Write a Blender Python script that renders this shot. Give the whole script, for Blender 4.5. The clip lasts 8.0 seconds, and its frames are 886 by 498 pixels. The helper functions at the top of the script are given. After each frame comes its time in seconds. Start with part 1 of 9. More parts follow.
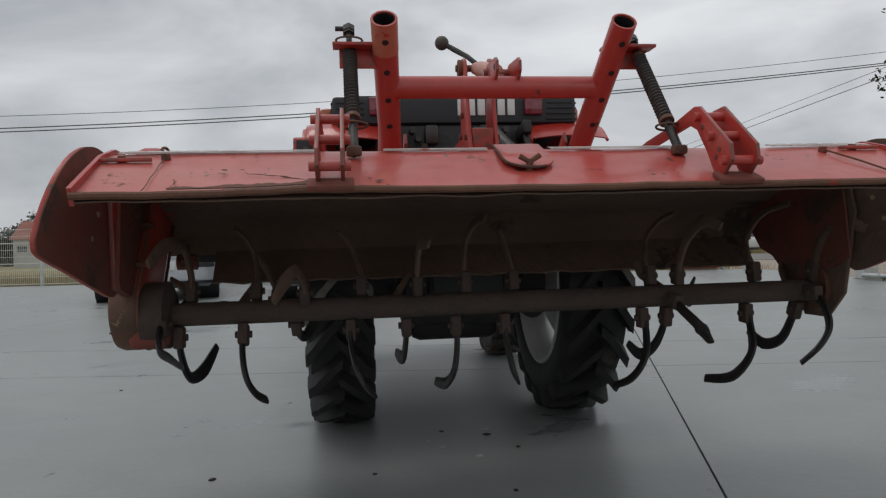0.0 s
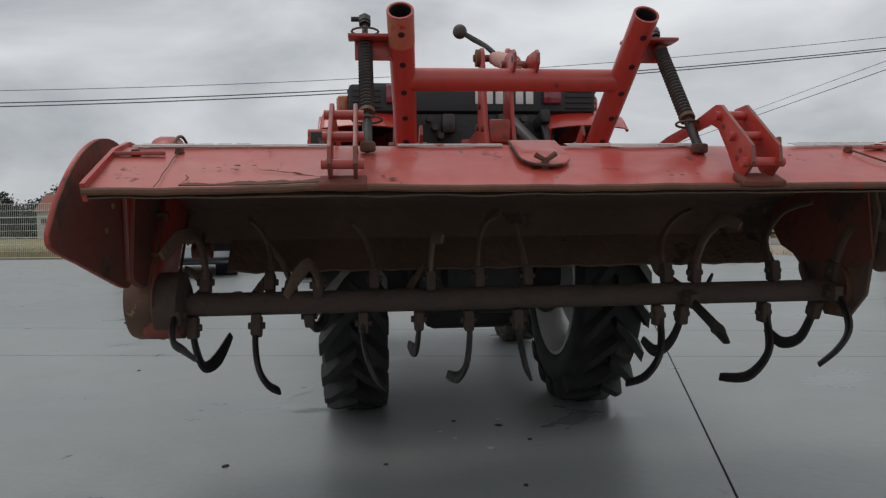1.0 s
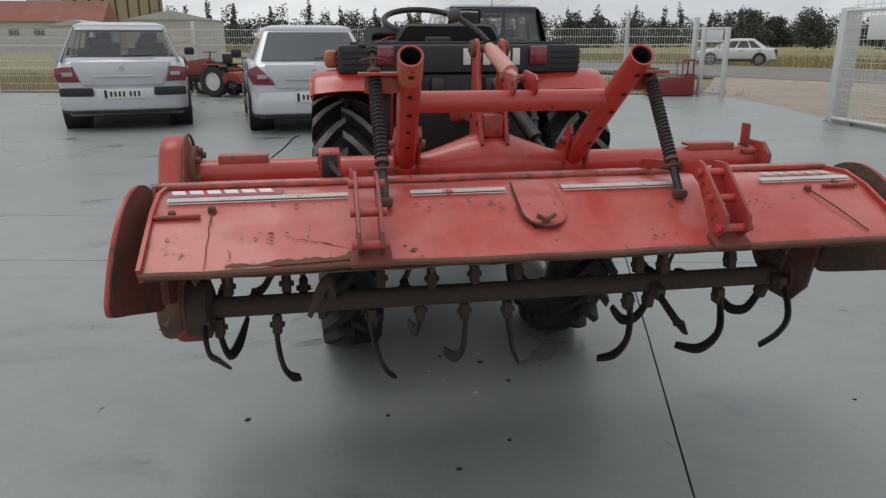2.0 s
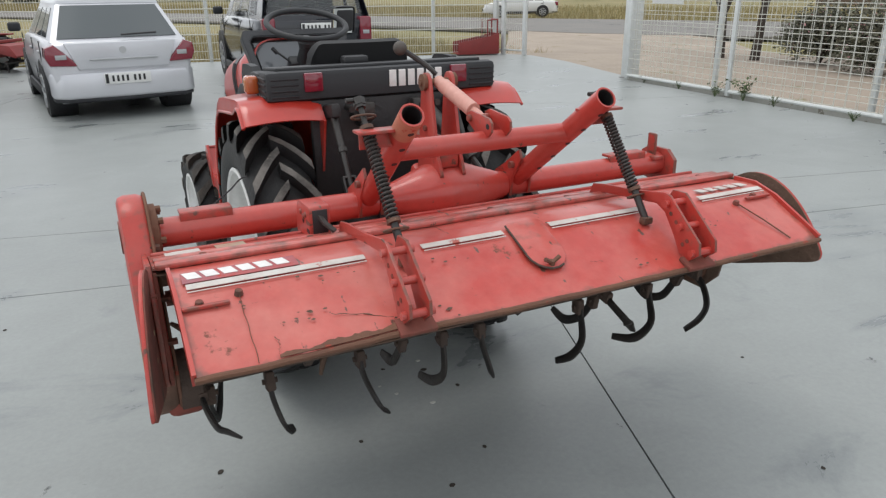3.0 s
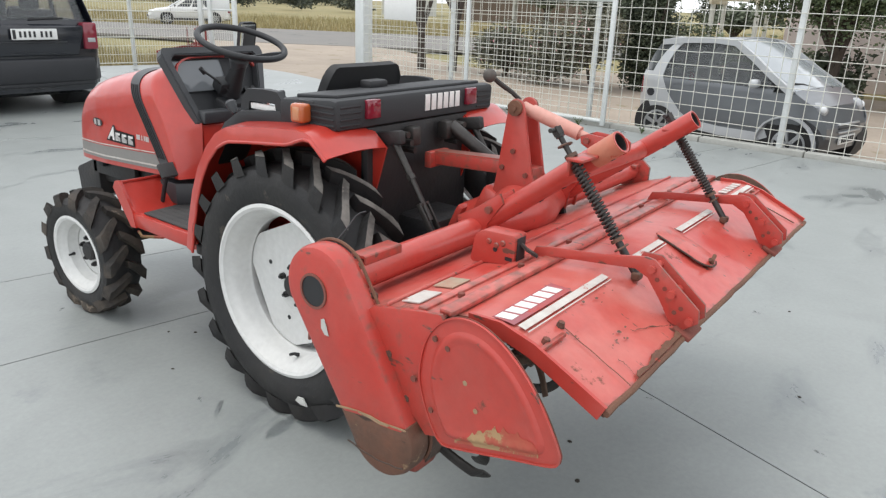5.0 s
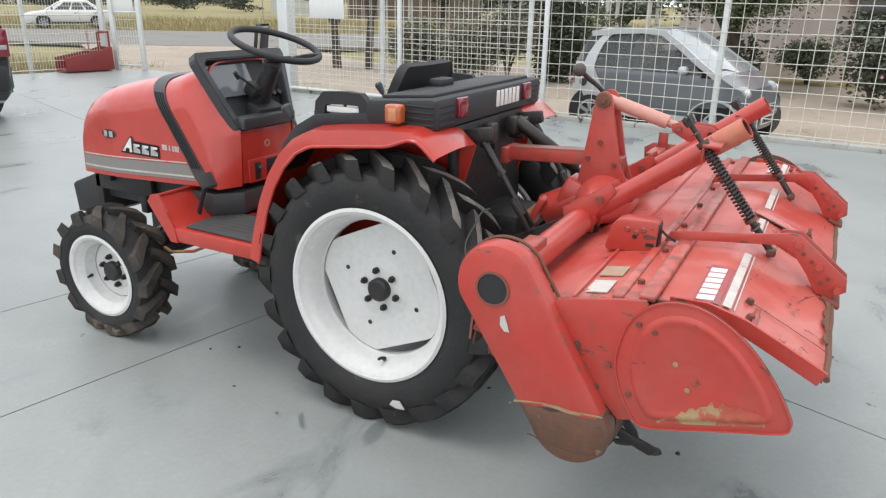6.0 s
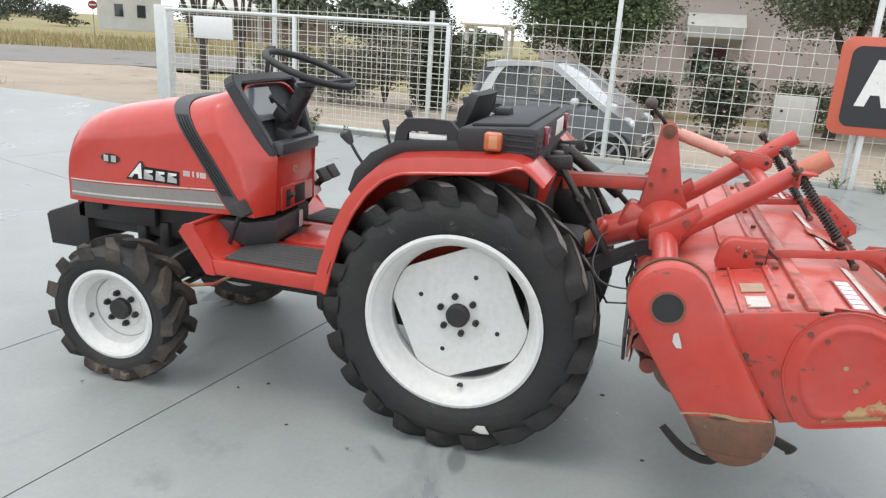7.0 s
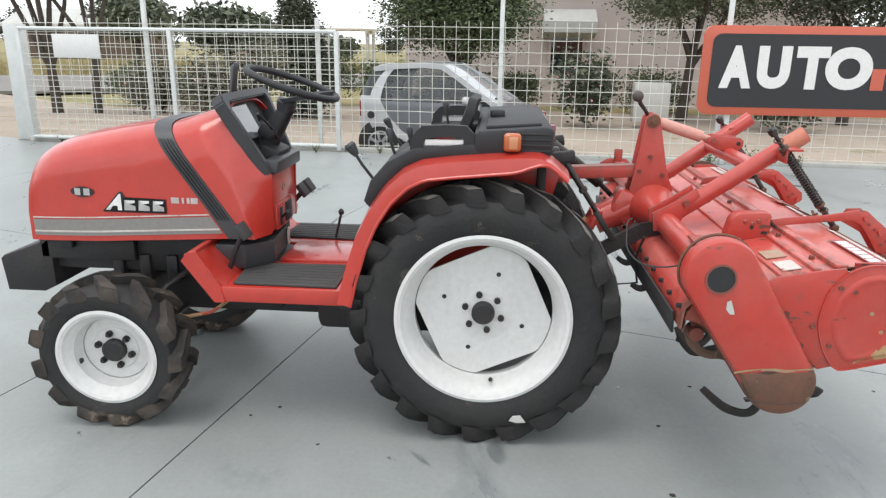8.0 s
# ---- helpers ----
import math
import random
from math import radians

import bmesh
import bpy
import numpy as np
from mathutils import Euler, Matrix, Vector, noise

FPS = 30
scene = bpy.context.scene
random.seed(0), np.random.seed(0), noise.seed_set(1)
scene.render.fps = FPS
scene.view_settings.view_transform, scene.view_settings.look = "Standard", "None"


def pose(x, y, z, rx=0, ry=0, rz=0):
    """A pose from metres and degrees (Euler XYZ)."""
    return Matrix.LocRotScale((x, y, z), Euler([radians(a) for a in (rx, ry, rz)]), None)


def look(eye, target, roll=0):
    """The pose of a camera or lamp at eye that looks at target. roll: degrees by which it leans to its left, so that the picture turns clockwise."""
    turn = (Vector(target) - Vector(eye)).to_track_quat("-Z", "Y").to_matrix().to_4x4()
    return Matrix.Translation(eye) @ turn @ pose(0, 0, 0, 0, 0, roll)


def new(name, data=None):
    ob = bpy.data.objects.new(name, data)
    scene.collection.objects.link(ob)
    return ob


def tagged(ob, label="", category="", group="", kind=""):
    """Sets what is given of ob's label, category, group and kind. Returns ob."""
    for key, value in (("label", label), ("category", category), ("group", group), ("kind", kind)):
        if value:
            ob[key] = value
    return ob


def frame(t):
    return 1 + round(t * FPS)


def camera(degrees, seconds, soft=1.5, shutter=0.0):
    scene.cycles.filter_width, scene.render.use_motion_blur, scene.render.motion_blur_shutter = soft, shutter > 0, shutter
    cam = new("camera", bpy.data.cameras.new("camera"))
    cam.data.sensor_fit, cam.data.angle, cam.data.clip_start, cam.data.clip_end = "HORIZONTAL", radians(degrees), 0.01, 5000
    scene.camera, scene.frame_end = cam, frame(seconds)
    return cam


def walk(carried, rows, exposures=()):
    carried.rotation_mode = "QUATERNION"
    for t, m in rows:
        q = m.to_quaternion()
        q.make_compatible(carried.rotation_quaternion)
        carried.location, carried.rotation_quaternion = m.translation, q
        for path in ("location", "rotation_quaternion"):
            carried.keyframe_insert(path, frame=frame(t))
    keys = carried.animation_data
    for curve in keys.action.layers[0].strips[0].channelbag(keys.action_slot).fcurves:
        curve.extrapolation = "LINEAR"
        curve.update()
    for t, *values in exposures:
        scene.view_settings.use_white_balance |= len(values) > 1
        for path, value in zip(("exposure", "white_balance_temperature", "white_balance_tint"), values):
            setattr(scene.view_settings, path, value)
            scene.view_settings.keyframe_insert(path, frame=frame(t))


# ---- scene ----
cam = camera(64.4, 8.0, soft=1.3)
PATH = [
    (0, (-0.392, -2.796, 0.652), (-0.14, -0.812, 0.652), -1.7),
    (0.5, (-0.387, -2.782, 0.656), (-0.151, -0.797, 0.607), -1.1),
    (1, (-0.379, -2.784, 0.693), (-0.179, -0.795, 0.633), -0.8),
    (1.5, (-0.396, -2.789, 0.889), (-0.159, -0.822, 0.621), 0.1),
    (1.8, (-0.465, -2.844, 1.105), (-0.251, -0.898, 0.698), 0.2),
    (2, (-0.519, -2.876, 1.229), (-0.201, -0.985, 0.661), -0.1),
    (2.2, (-0.587, -2.895, 1.33), (-0.144, -1.047, 0.706), -0.0),
    (3.5, (-1.27, -2.53, 1.489), (-0.291, -0.93, 0.795), -0.6),
    (4, (-1.53, -2.334, 1.493), (-0.403, -0.817, 0.839), 0.7),
    (5.3, (-2.215, -1.755, 1.53), (-0.641, -0.702, 0.885), 2.6),
    (5.5, (-2.293, -1.658, 1.52), (-0.698, -0.624, 0.896), 2.7),
    (6, (-2.461, -1.346, 1.514), (-0.801, -0.449, 0.852), 1.0),
    (6.5, (-2.683, -0.96, 1.488), (-0.913, -0.259, 0.872), 3.4),
    (7, (-2.814, -0.57, 1.494), (-0.967, -0.066, 0.915), 3.6),
    (7.5, (-2.833, -0.24, 1.485), (-0.96, 0.112, 0.878), 2.3),
    (8, (-2.978, -0.026, 1.491), (-1.063, 0.113, 0.933), 0.8),
]
EXPOSURES = [(0.0, -0.94), (1.0, -0.93), (1.5, -0.83), (2.0, -0.63), (2.4, -0.43), (3.3, 0.10), (4.0, 0.20), (5.5, 0.34), (6.5, 0.39), (7.0, 0.43), (8.0, 0.42)]
walk(cam, [(t, look(eye, target, roll)) for t, eye, target, roll in PATH], EXPOSURES)

# ---------------------------------------------------------------- light
world = bpy.data.worlds.new("overcast_sky")
scene.world = world
world.use_nodes = True
wn, wl = world.node_tree.nodes, world.node_tree.links
wn.clear()
w_out = wn.new("ShaderNodeOutputWorld")
w_bg = wn.new("ShaderNodeBackground")
w_sky = wn.new("ShaderNodeTexSky")
w_sky.sky_type = "NISHITA"
w_sky.sun_disc = False
w_sky.sun_elevation = radians(70)
w_sky.sun_rotation = radians(315)
w_dim = wn.new("ShaderNodeMix")
w_dim.data_type = "RGBA"
w_dim.blend_type = "MULTIPLY"
w_dim.inputs[0].default_value = 1.0
w_dim.inputs[7].default_value = (0.1, 0.1, 0.1, 1)
w_co = wn.new("ShaderNodeTexCoord")
w_map = wn.new("ShaderNodeMapping")
w_map.inputs["Scale"].default_value = (1.0, 1.0, 2.6)
w_map.inputs["Rotation"].default_value = (0, 0, 0.45)
w_noise = wn.new("ShaderNodeTexNoise")
w_noise.inputs["Scale"].default_value = 2.3
w_noise.inputs["Detail"].default_value = 7
w_noise.inputs["Roughness"].default_value = 0.52
w_noise.inputs["Distortion"].default_value = 0.35
w_ramp = wn.new("ShaderNodeValToRGB")
w_ramp.color_ramp.elements[0].position = 0.33
w_ramp.color_ramp.elements[0].color = (0.58, 0.61, 0.65, 1)
w_ramp.color_ramp.elements[1].position = 0.66
w_ramp.color_ramp.elements[1].color = (1.17, 1.20, 1.23, 1)
w_mix = wn.new("ShaderNodeMix")
w_mix.data_type = "RGBA"
w_mix.inputs[0].default_value = 0.93
wl.new(w_sky.outputs[0], w_dim.inputs[6])
wl.new(w_co.outputs["Generated"], w_map.inputs["Vector"])
wl.new(w_map.outputs[0], w_noise.inputs["Vector"])
wl.new(w_noise.outputs[0], w_ramp.inputs[0])
wl.new(w_dim.outputs[2], w_mix.inputs[6])
wl.new(w_ramp.outputs[0], w_mix.inputs[7])
wl.new(w_mix.outputs[2], w_bg.inputs[0])
wl.new(w_bg.outputs[0], w_out.inputs[0])
w_bg.inputs[1].default_value = 1.3

sun_data = bpy.data.lights.new("sun", "SUN")
sun_data.energy = 0.9
sun_data.angle = radians(25)
sun_data.color = (1.0, 0.97, 0.92)
sun = new("sun", sun_data)
sun.matrix_world = look((-5, 5, 20), (0, 0, 0))

# ---------------------------------------------------------------- materials


def mat(name, color, rough=0.6, metal=0.0, second=None, big=1.5, amount=0.5, fine=60.0, bump=0.1, spots=None,
        spot_scale=6.0, spot_at=0.62, spot_rough=0.9, coat=0.0, vary=0.0, chips=None, chip_at=0.68, chip_scale=28.0, wavy=0.0, edge=None):
    """A paint, metal or stone with broad stains, fine grain and worn spots."""
    m = bpy.data.materials.new(name)
    m.use_nodes = True
    n, l = m.node_tree.nodes, m.node_tree.links
    b = n["Principled BSDF"]
    co = n.new("ShaderNodeTexCoord")
    a = n.new("ShaderNodeTexNoise")
    a.inputs["Scale"].default_value, a.inputs["Detail"].default_value = big, 6
    a.inputs["Roughness"].default_value = 0.65
    l.new(co.outputs["Object"], a.inputs["Vector"])
    r = n.new("ShaderNodeMapRange")
    r.inputs[1].default_value, r.inputs[2].default_value = 0.35, 0.7
    r.inputs[4].default_value = amount
    l.new(a.outputs[0], r.inputs[0])
    mix = n.new("ShaderNodeMix")
    mix.data_type = "RGBA"
    second = second or tuple(c * 0.72 for c in color)
    mix.inputs[6].default_value, mix.inputs[7].default_value = (*color, 1), (*second, 1)
    l.new(r.outputs[0], mix.inputs[0])
    f = n.new("ShaderNodeTexNoise")
    f.inputs["Scale"].default_value, f.inputs["Detail"].default_value = fine, 4
    l.new(co.outputs["Object"], f.inputs["Vector"])
    g = n.new("ShaderNodeMapRange")
    g.inputs[3].default_value, g.inputs[4].default_value = 0.86, 1.12
    l.new(f.outputs[0], g.inputs[0])
    grain = n.new("ShaderNodeMix")
    grain.data_type, grain.blend_type = "RGBA", "MULTIPLY"
    grain.inputs[0].default_value = 1.0
    l.new(mix.outputs[2], grain.inputs[6])
    l.new(g.outputs[0], grain.inputs[7])
    out = grain.outputs[2]
    rr = n.new("ShaderNodeMapRange")
    rr.inputs[3].default_value, rr.inputs[4].default_value = max(0.02, rough - 0.1), min(1, rough + 0.12)
    l.new(a.outputs[0], rr.inputs[0])
    rough_out = rr.outputs[0]
    if spots:
        s = n.new("ShaderNodeTexNoise")
        s.inputs["Scale"].default_value, s.inputs["Detail"].default_value = spot_scale, 9
        s.inputs["Roughness"].default_value = 0.7
        l.new(co.outputs["Object"], s.inputs["Vector"])
        t = n.new("ShaderNodeMapRange")
        t.inputs[1].default_value, t.inputs[2].default_value = spot_at, spot_at + 0.035
        l.new(s.outputs[0], t.inputs[0])
        sm = n.new("ShaderNodeMix")
        sm.data_type = "RGBA"
        sm.inputs[7].default_value = (*spots, 1)
        l.new(t.outputs[0], sm.inputs[0])
        l.new(out, sm.inputs[6])
        out = sm.outputs[2]
        q = n.new("ShaderNodeMix")
        q.inputs[3].default_value = spot_rough
        l.new(t.outputs[0], q.inputs[0])
        l.new(rough_out, q.inputs[2])
        rough_out = q.outputs[0]
    if chips:
        s = n.new("ShaderNodeTexNoise")
        s.inputs["Scale"].default_value, s.inputs["Detail"].default_value = chip_scale, 5
        s.inputs["Roughness"].default_value = 0.55
        mp = n.new("ShaderNodeMapping")
        mp.inputs["Scale"].default_value = (1.0, 0.35, 1.0)
        mp.inputs["Rotation"].default_value = (0.3, 0.2, 0.6)
        l.new(co.outputs["Object"], mp.inputs["Vector"])
        l.new(mp.outputs[0], s.inputs["Vector"])
        t = n.new("ShaderNodeMapRange")
        t.inputs[1].default_value, t.inputs[2].default_value = chip_at, chip_at + 0.03
        l.new(s.outputs[0], t.inputs[0])
        sm = n.new("ShaderNodeMix")
        sm.data_type = "RGBA"
        sm.inputs[7].default_value = (*chips, 1)
        l.new(t.outputs[0], sm.inputs[0])
        l.new(out, sm.inputs[6])
        out = sm.outputs[2]
    if edge:
        ge = n.new("ShaderNodeNewGeometry")
        ad = n.new("ShaderNodeMath")
        ad.operation = "MULTIPLY_ADD"
        ad.inputs[1].default_value = 0.16
        l.new(f.outputs[0], ad.inputs[0])
        l.new(ge.outputs["Pointiness"], ad.inputs[2])
        t = n.new("ShaderNodeMapRange")
        t.inputs[1].default_value, t.inputs[2].default_value = 0.635, 0.685
        t.inputs[4].default_value = 0.85
        l.new(ad.outputs[0], t.inputs[0])
        em = n.new("ShaderNodeMix")
        em.data_type = "RGBA"
        em.inputs[7].default_value = (*edge, 1)
        l.new(t.outputs[0], em.inputs[0])
        l.new(out, em.inputs[6])
        out = em.outputs[2]
    if vary:
        oi = n.new("ShaderNodeNewGeometry")
        v = n.new("ShaderNodeMapRange")
        v.inputs[3].default_value, v.inputs[4].default_value = 1 - vary, 1 + vary
        l.new(oi.outputs["Random Per Island"], v.inputs[0])
        vm = n.new("ShaderNodeMix")
        vm.data_type, vm.blend_type = "RGBA", "MULTIPLY"
        vm.inputs[0].default_value = 1.0
        l.new(out, vm.inputs[6])
        l.new(v.outputs[0], vm.inputs[7])
        out = vm.outputs[2]
    l.new(out, b.inputs["Base Color"])
    l.new(rough_out, b.inputs["Roughness"])
    b.inputs["Metallic"].default_value = metal
    b.inputs["Coat Weight"].default_value = coat
    b.inputs["Coat Roughness"].default_value = 0.12
    if bump:
        bp = n.new("ShaderNodeBump")
        bp.inputs["Strength"].default_value, bp.inputs["Distance"].default_value = bump, 0.01
        l.new(f.outputs[0], bp.inputs["Height"])
        l.new(bp.outputs[0], b.inputs["Normal"])
        if wavy:
            wv = n.new("ShaderNodeTexNoise")
            wv.inputs["Scale"].default_value, wv.inputs["Detail"].default_value = 5.5, 2
            l.new(co.outputs["Object"], wv.inputs["Vector"])
            b2_ = n.new("ShaderNodeBump")
            b2_.inputs["Strength"].default_value, b2_.inputs["Distance"].default_value = wavy, 0.05
            l.new(wv.outputs[0], b2_.inputs["Height"])
            l.new(b2_.outputs[0], bp.inputs["Normal"])
            l.new(b2_.outputs[0], b.inputs["Coat Normal"])
    return m


def glassy(name, color, rough=0.05, alpha=1.0):
    m = bpy.data.materials.new(name)
    m.use_nodes = True
    b = m.node_tree.nodes["Principled BSDF"]
    b.inputs["Base Color"].default_value = (*color, 1)
    b.inputs["Roughness"].default_value = rough
    b.inputs["IOR"].default_value = 1.5
    b.inputs["Alpha"].default_value = alpha
    b.inputs["Coat Weight"].default_value = 0.6
    b.inputs["Coat Roughness"].default_value = 0.03
    return m


M = {}
M["red"] = mat("tractor_red_paint", (0.50, 0.036, 0.022), 0.30, second=(0.40, 0.034, 0.024), big=1.6, amount=0.7, fine=25, bump=0.015,
               spots=(0.30, 0.05, 0.04), spot_scale=9, spot_at=0.69, spot_rough=0.6, coat=0.55, chips=(0.22, 0.05, 0.04), chip_at=0.74, wavy=0.10)
M["tiller_red"] = mat("worn_tiller_red_paint", (0.48, 0.040, 0.028), 0.40, second=(0.40, 0.075, 0.058), big=3.4, amount=0.8, fine=40, bump=0.06,
                      spots=(0.16, 0.055, 0.036), spot_scale=6, spot_at=0.63, coat=0.15, chips=(0.13, 0.055, 0.04), chip_at=0.665, wavy=0.18, edge=(0.16, 0.07, 0.05))
M["tube_red"] = mat("scuffed_tube_red_paint", (0.48, 0.042, 0.030), 0.38, second=(0.42, 0.085, 0.066), big=3.4, amount=0.8, fine=40, bump=0.05,
                    spots=(0.17, 0.055, 0.036), spot_scale=6, spot_at=0.66, coat=0.4, chips=(0.13, 0.055, 0.04), chip_at=0.68, wavy=0.12)
M["flap_red"] = mat("faded_flap_red_paint", (0.48, 0.048, 0.036), 0.36, second=(0.58, 0.19, 0.155), big=3.2, amount=0.8, fine=30, bump=0.07,
                    spots=(0.17, 0.062, 0.04), spot_scale=5.0, spot_at=0.635, coat=0.25, chips=(0.12, 0.06, 0.042), chip_at=0.66, wavy=0.14, edge=(0.16, 0.07, 0.05))
M["tube_faded"] = mat("sun_faded_orange_paint", (0.52, 0.135, 0.085), 0.5, second=(0.50, 0.22, 0.14), big=7, amount=0.9, fine=60, bump=0.05,
                     spots=(0.46, 0.045, 0.03), spot_scale=8, spot_at=0.56)
M["pink"] = mat("sun_bleached_red_paint", (0.62, 0.37, 0.31), 0.5, second=(0.55, 0.13, 0.09), big=5, bump=0.05)
M["rust"] = mat("rusty_bare_steel", (0.14, 0.065, 0.042), 0.75, metal=0.2, second=(0.20, 0.10, 0.06), big=8, amount=0.9, fine=90, bump=0.3,
                spots=(0.32, 0.06, 0.04), spot_scale=9, spot_at=0.60)
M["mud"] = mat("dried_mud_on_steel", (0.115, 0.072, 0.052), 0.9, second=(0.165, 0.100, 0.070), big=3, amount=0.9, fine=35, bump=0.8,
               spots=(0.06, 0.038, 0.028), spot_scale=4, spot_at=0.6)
M["darkmud"] = mat("dark_caked_mud", (0.062, 0.043, 0.035), 0.9, second=(0.095, 0.063, 0.048), big=4, amount=0.9, fine=35, bump=0.8)
M["mudred"] = mat("mud_stained_red_paint", (0.22, 0.050, 0.036), 0.8, second=(0.12, 0.062, 0.043), big=5, amount=0.9, fine=35, bump=0.4,
                   spots=(0.09, 0.05, 0.036), spot_scale=5, spot_at=0.55)
M["tine"] = mat("worn_dark_steel", (0.022, 0.021, 0.021), 0.5, metal=0.4, second=(0.045, 0.036, 0.030), big=9, amount=0.8, fine=70, bump=0.25)
M["wear"] = mat("scuffed_brown_steel", (0.105, 0.060, 0.042), 0.55, metal=0.25, second=(0.20, 0.085, 0.052), big=7, amount=0.9, fine=60, bump=0.2,
                spots=(0.30, 0.20, 0.115), spot_scale=9, spot_at=0.63, spot_rough=0.5, chips=(0.05, 0.03, 0.022), chip_at=0.62, chip_scale=14)
M["scuff"] = mat("worn_through_paint", (0.42, 0.055, 0.038), 0.6, second=(0.34, 0.15, 0.080), big=9, amount=0.9, fine=60, bump=0.1,
                 spots=(0.38, 0.24, 0.12), spot_scale=9, spot_at=0.50, spot_rough=0.7)
M["black"] = mat("black_plastic", (0.015, 0.016, 0.018), 0.56, second=(0.026, 0.027, 0.030), big=3, amount=0.8, fine=220, bump=0.08,
                 spots=(0.07, 0.07, 0.07), spot_scale=14, spot_at=0.70, spot_rough=0.6)
M["seat"] = mat("matt_black_seat_vinyl", (0.012, 0.012, 0.013), 0.62, second=(0.018, 0.018, 0.019), big=3, amount=0.8, fine=220, bump=0.05)
M["band"] = mat("charcoal_trim_plastic", (0.040, 0.042, 0.046), 0.42, second=(0.055, 0.056, 0.06), big=3, amount=0.7, fine=150, bump=0.05)
M["iron"] = mat("black_painted_cast_iron", (0.016, 0.016, 0.018), 0.55, second=(0.035, 0.03, 0.027), big=5, amount=0.8, fine=50, bump=0.25,
                spots=(0.06, 0.048, 0.04), spot_scale=8, spot_at=0.66)
M["rubber"] = mat("weathered_tyre_rubber", (0.013, 0.013, 0.014), 0.64, second=(0.028, 0.026, 0.024), big=4, amount=0.8, fine=45, bump=0.3,
                  spots=(0.085, 0.072, 0.060), spot_scale=6, spot_at=0.62)
M["lug"] = mat("dusty_tread_rubber", (0.011, 0.011, 0.012), 0.72, second=(0.032, 0.028, 0.024), big=6, amount=0.7, fine=50, bump=0.35,
               spots=(0.10, 0.085, 0.070), spot_scale=5, spot_at=0.70)
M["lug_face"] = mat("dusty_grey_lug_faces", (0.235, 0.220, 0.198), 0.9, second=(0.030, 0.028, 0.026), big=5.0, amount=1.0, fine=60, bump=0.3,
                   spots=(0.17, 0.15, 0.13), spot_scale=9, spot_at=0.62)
M["lug_mud"] = mat("mud_caked_tread_rubber", (0.020, 0.019, 0.018), 0.8, second=(0.120, 0.094, 0.072), big=5, amount=0.75, fine=45, bump=0.5,
                   spots=(0.205, 0.165, 0.128), spot_scale=6, spot_at=0.60)
M["white"] = mat("white_wheel_paint", (0.66, 0.66, 0.645), 0.45, second=(0.58, 0.575, 0.55), big=3, amount=0.5, fine=40, bump=0.03,
                 spots=(0.42, 0.38, 0.33), spot_scale=11, spot_at=0.70)
M["mat"] = mat("ribbed_rubber_mat", (0.042, 0.043, 0.044), 0.8, second=(0.070, 0.067, 0.064), big=4, amount=0.8, fine=160, bump=0.4)
M["steel"] = mat("dull_galvanised_steel", (0.34, 0.34, 0.34), 0.45, metal=0.8, second=(0.22, 0.2, 0.18), big=12, amount=0.8, bump=0.1)
M["oily"] = mat("oily_dark_steel", (0.075, 0.07, 0.066), 0.4, metal=0.6, second=(0.03, 0.028, 0.027), big=9, amount=0.8, bump=0.15)
M["coil"] = mat("grimy_spring_steel", (0.060, 0.052, 0.048), 0.6, metal=0.2, second=(0.030, 0.025, 0.023), big=14, amount=0.8, bump=0.1)
M["knob"] = mat("grey_brown_knob", (0.085, 0.072, 0.062), 0.6, second=(0.05, 0.042, 0.036), big=20, bump=0.1)
M["stripe"] = mat("grey_decal_film", (0.23, 0.22, 0.205), 0.4, second=(0.20, 0.19, 0.18), big=3, bump=0.0)
M["silverline"] = mat("worn_white_decal_film", (0.60, 0.58, 0.54), 0.45, second=(0.46, 0.37, 0.33), big=9, amount=0.8, bump=0.02,
                      spots=(0.42, 0.11, 0.085), spot_scale=16, spot_at=0.60)
M["olive_label"] = mat("faded_olive_label", (0.36, 0.31, 0.22), 0.6, second=(0.42, 0.18, 0.13), big=12, amount=0.8, bump=0.02)
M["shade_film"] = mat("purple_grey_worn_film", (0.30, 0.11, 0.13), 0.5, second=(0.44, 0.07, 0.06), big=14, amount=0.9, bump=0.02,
                       spots=(0.46, 0.07, 0.055), spot_scale=12, spot_at=0.54)
M["tan"] = mat("bare_tan_metal", (0.34, 0.25, 0.15), 0.6, second=(0.30, 0.17, 0.09), big=16, amount=0.9, fine=70, bump=0.15,
               spots=(0.42, 0.34, 0.22), spot_scale=14, spot_at=0.58)
M["letter"] = mat("white_letter_film", (0.78, 0.77, 0.75), 0.45, second=(0.66, 0.63, 0.6), big=20, bump=0.0)
M["amber"] = glassy("amber_lens", (0.44, 0.105, 0.03), 0.18)
M["amber_glint"] = glassy("amber_with_painted_glint", (0.52, 0.22, 0.10), 0.08)
M["redlens"] = glassy("red_lens", (0.20, 0.012, 0.028), 0.10)
M["clearlens"] = glassy("clear_lens", (0.75, 0.76, 0.77), 0.1)
M["greylens"] = glassy("grey_headlamp_lens", (0.36, 0.37, 0.38), 0.08)
M["glass"] = glassy("dark_car_glass", (0.035, 0.04, 0.042), 0.04)
M["pale_glass"] = glassy("clear_thin_car_glass", (0.17, 0.18, 0.185), 0.04, 0.26)
# this grey takes in the windows' reflection as well as their own tone
M["grey_glass"] = glassy("grey_car_glass_with_reflection", (0.085, 0.098, 0.102), 0.05)
# pale base colour stands in for the sky's reflection in the windscreen
M["sky_glass"] = glassy("windscreen_glass_with_painted_sky", (0.46, 0.49, 0.51), 0.05, 0.75)
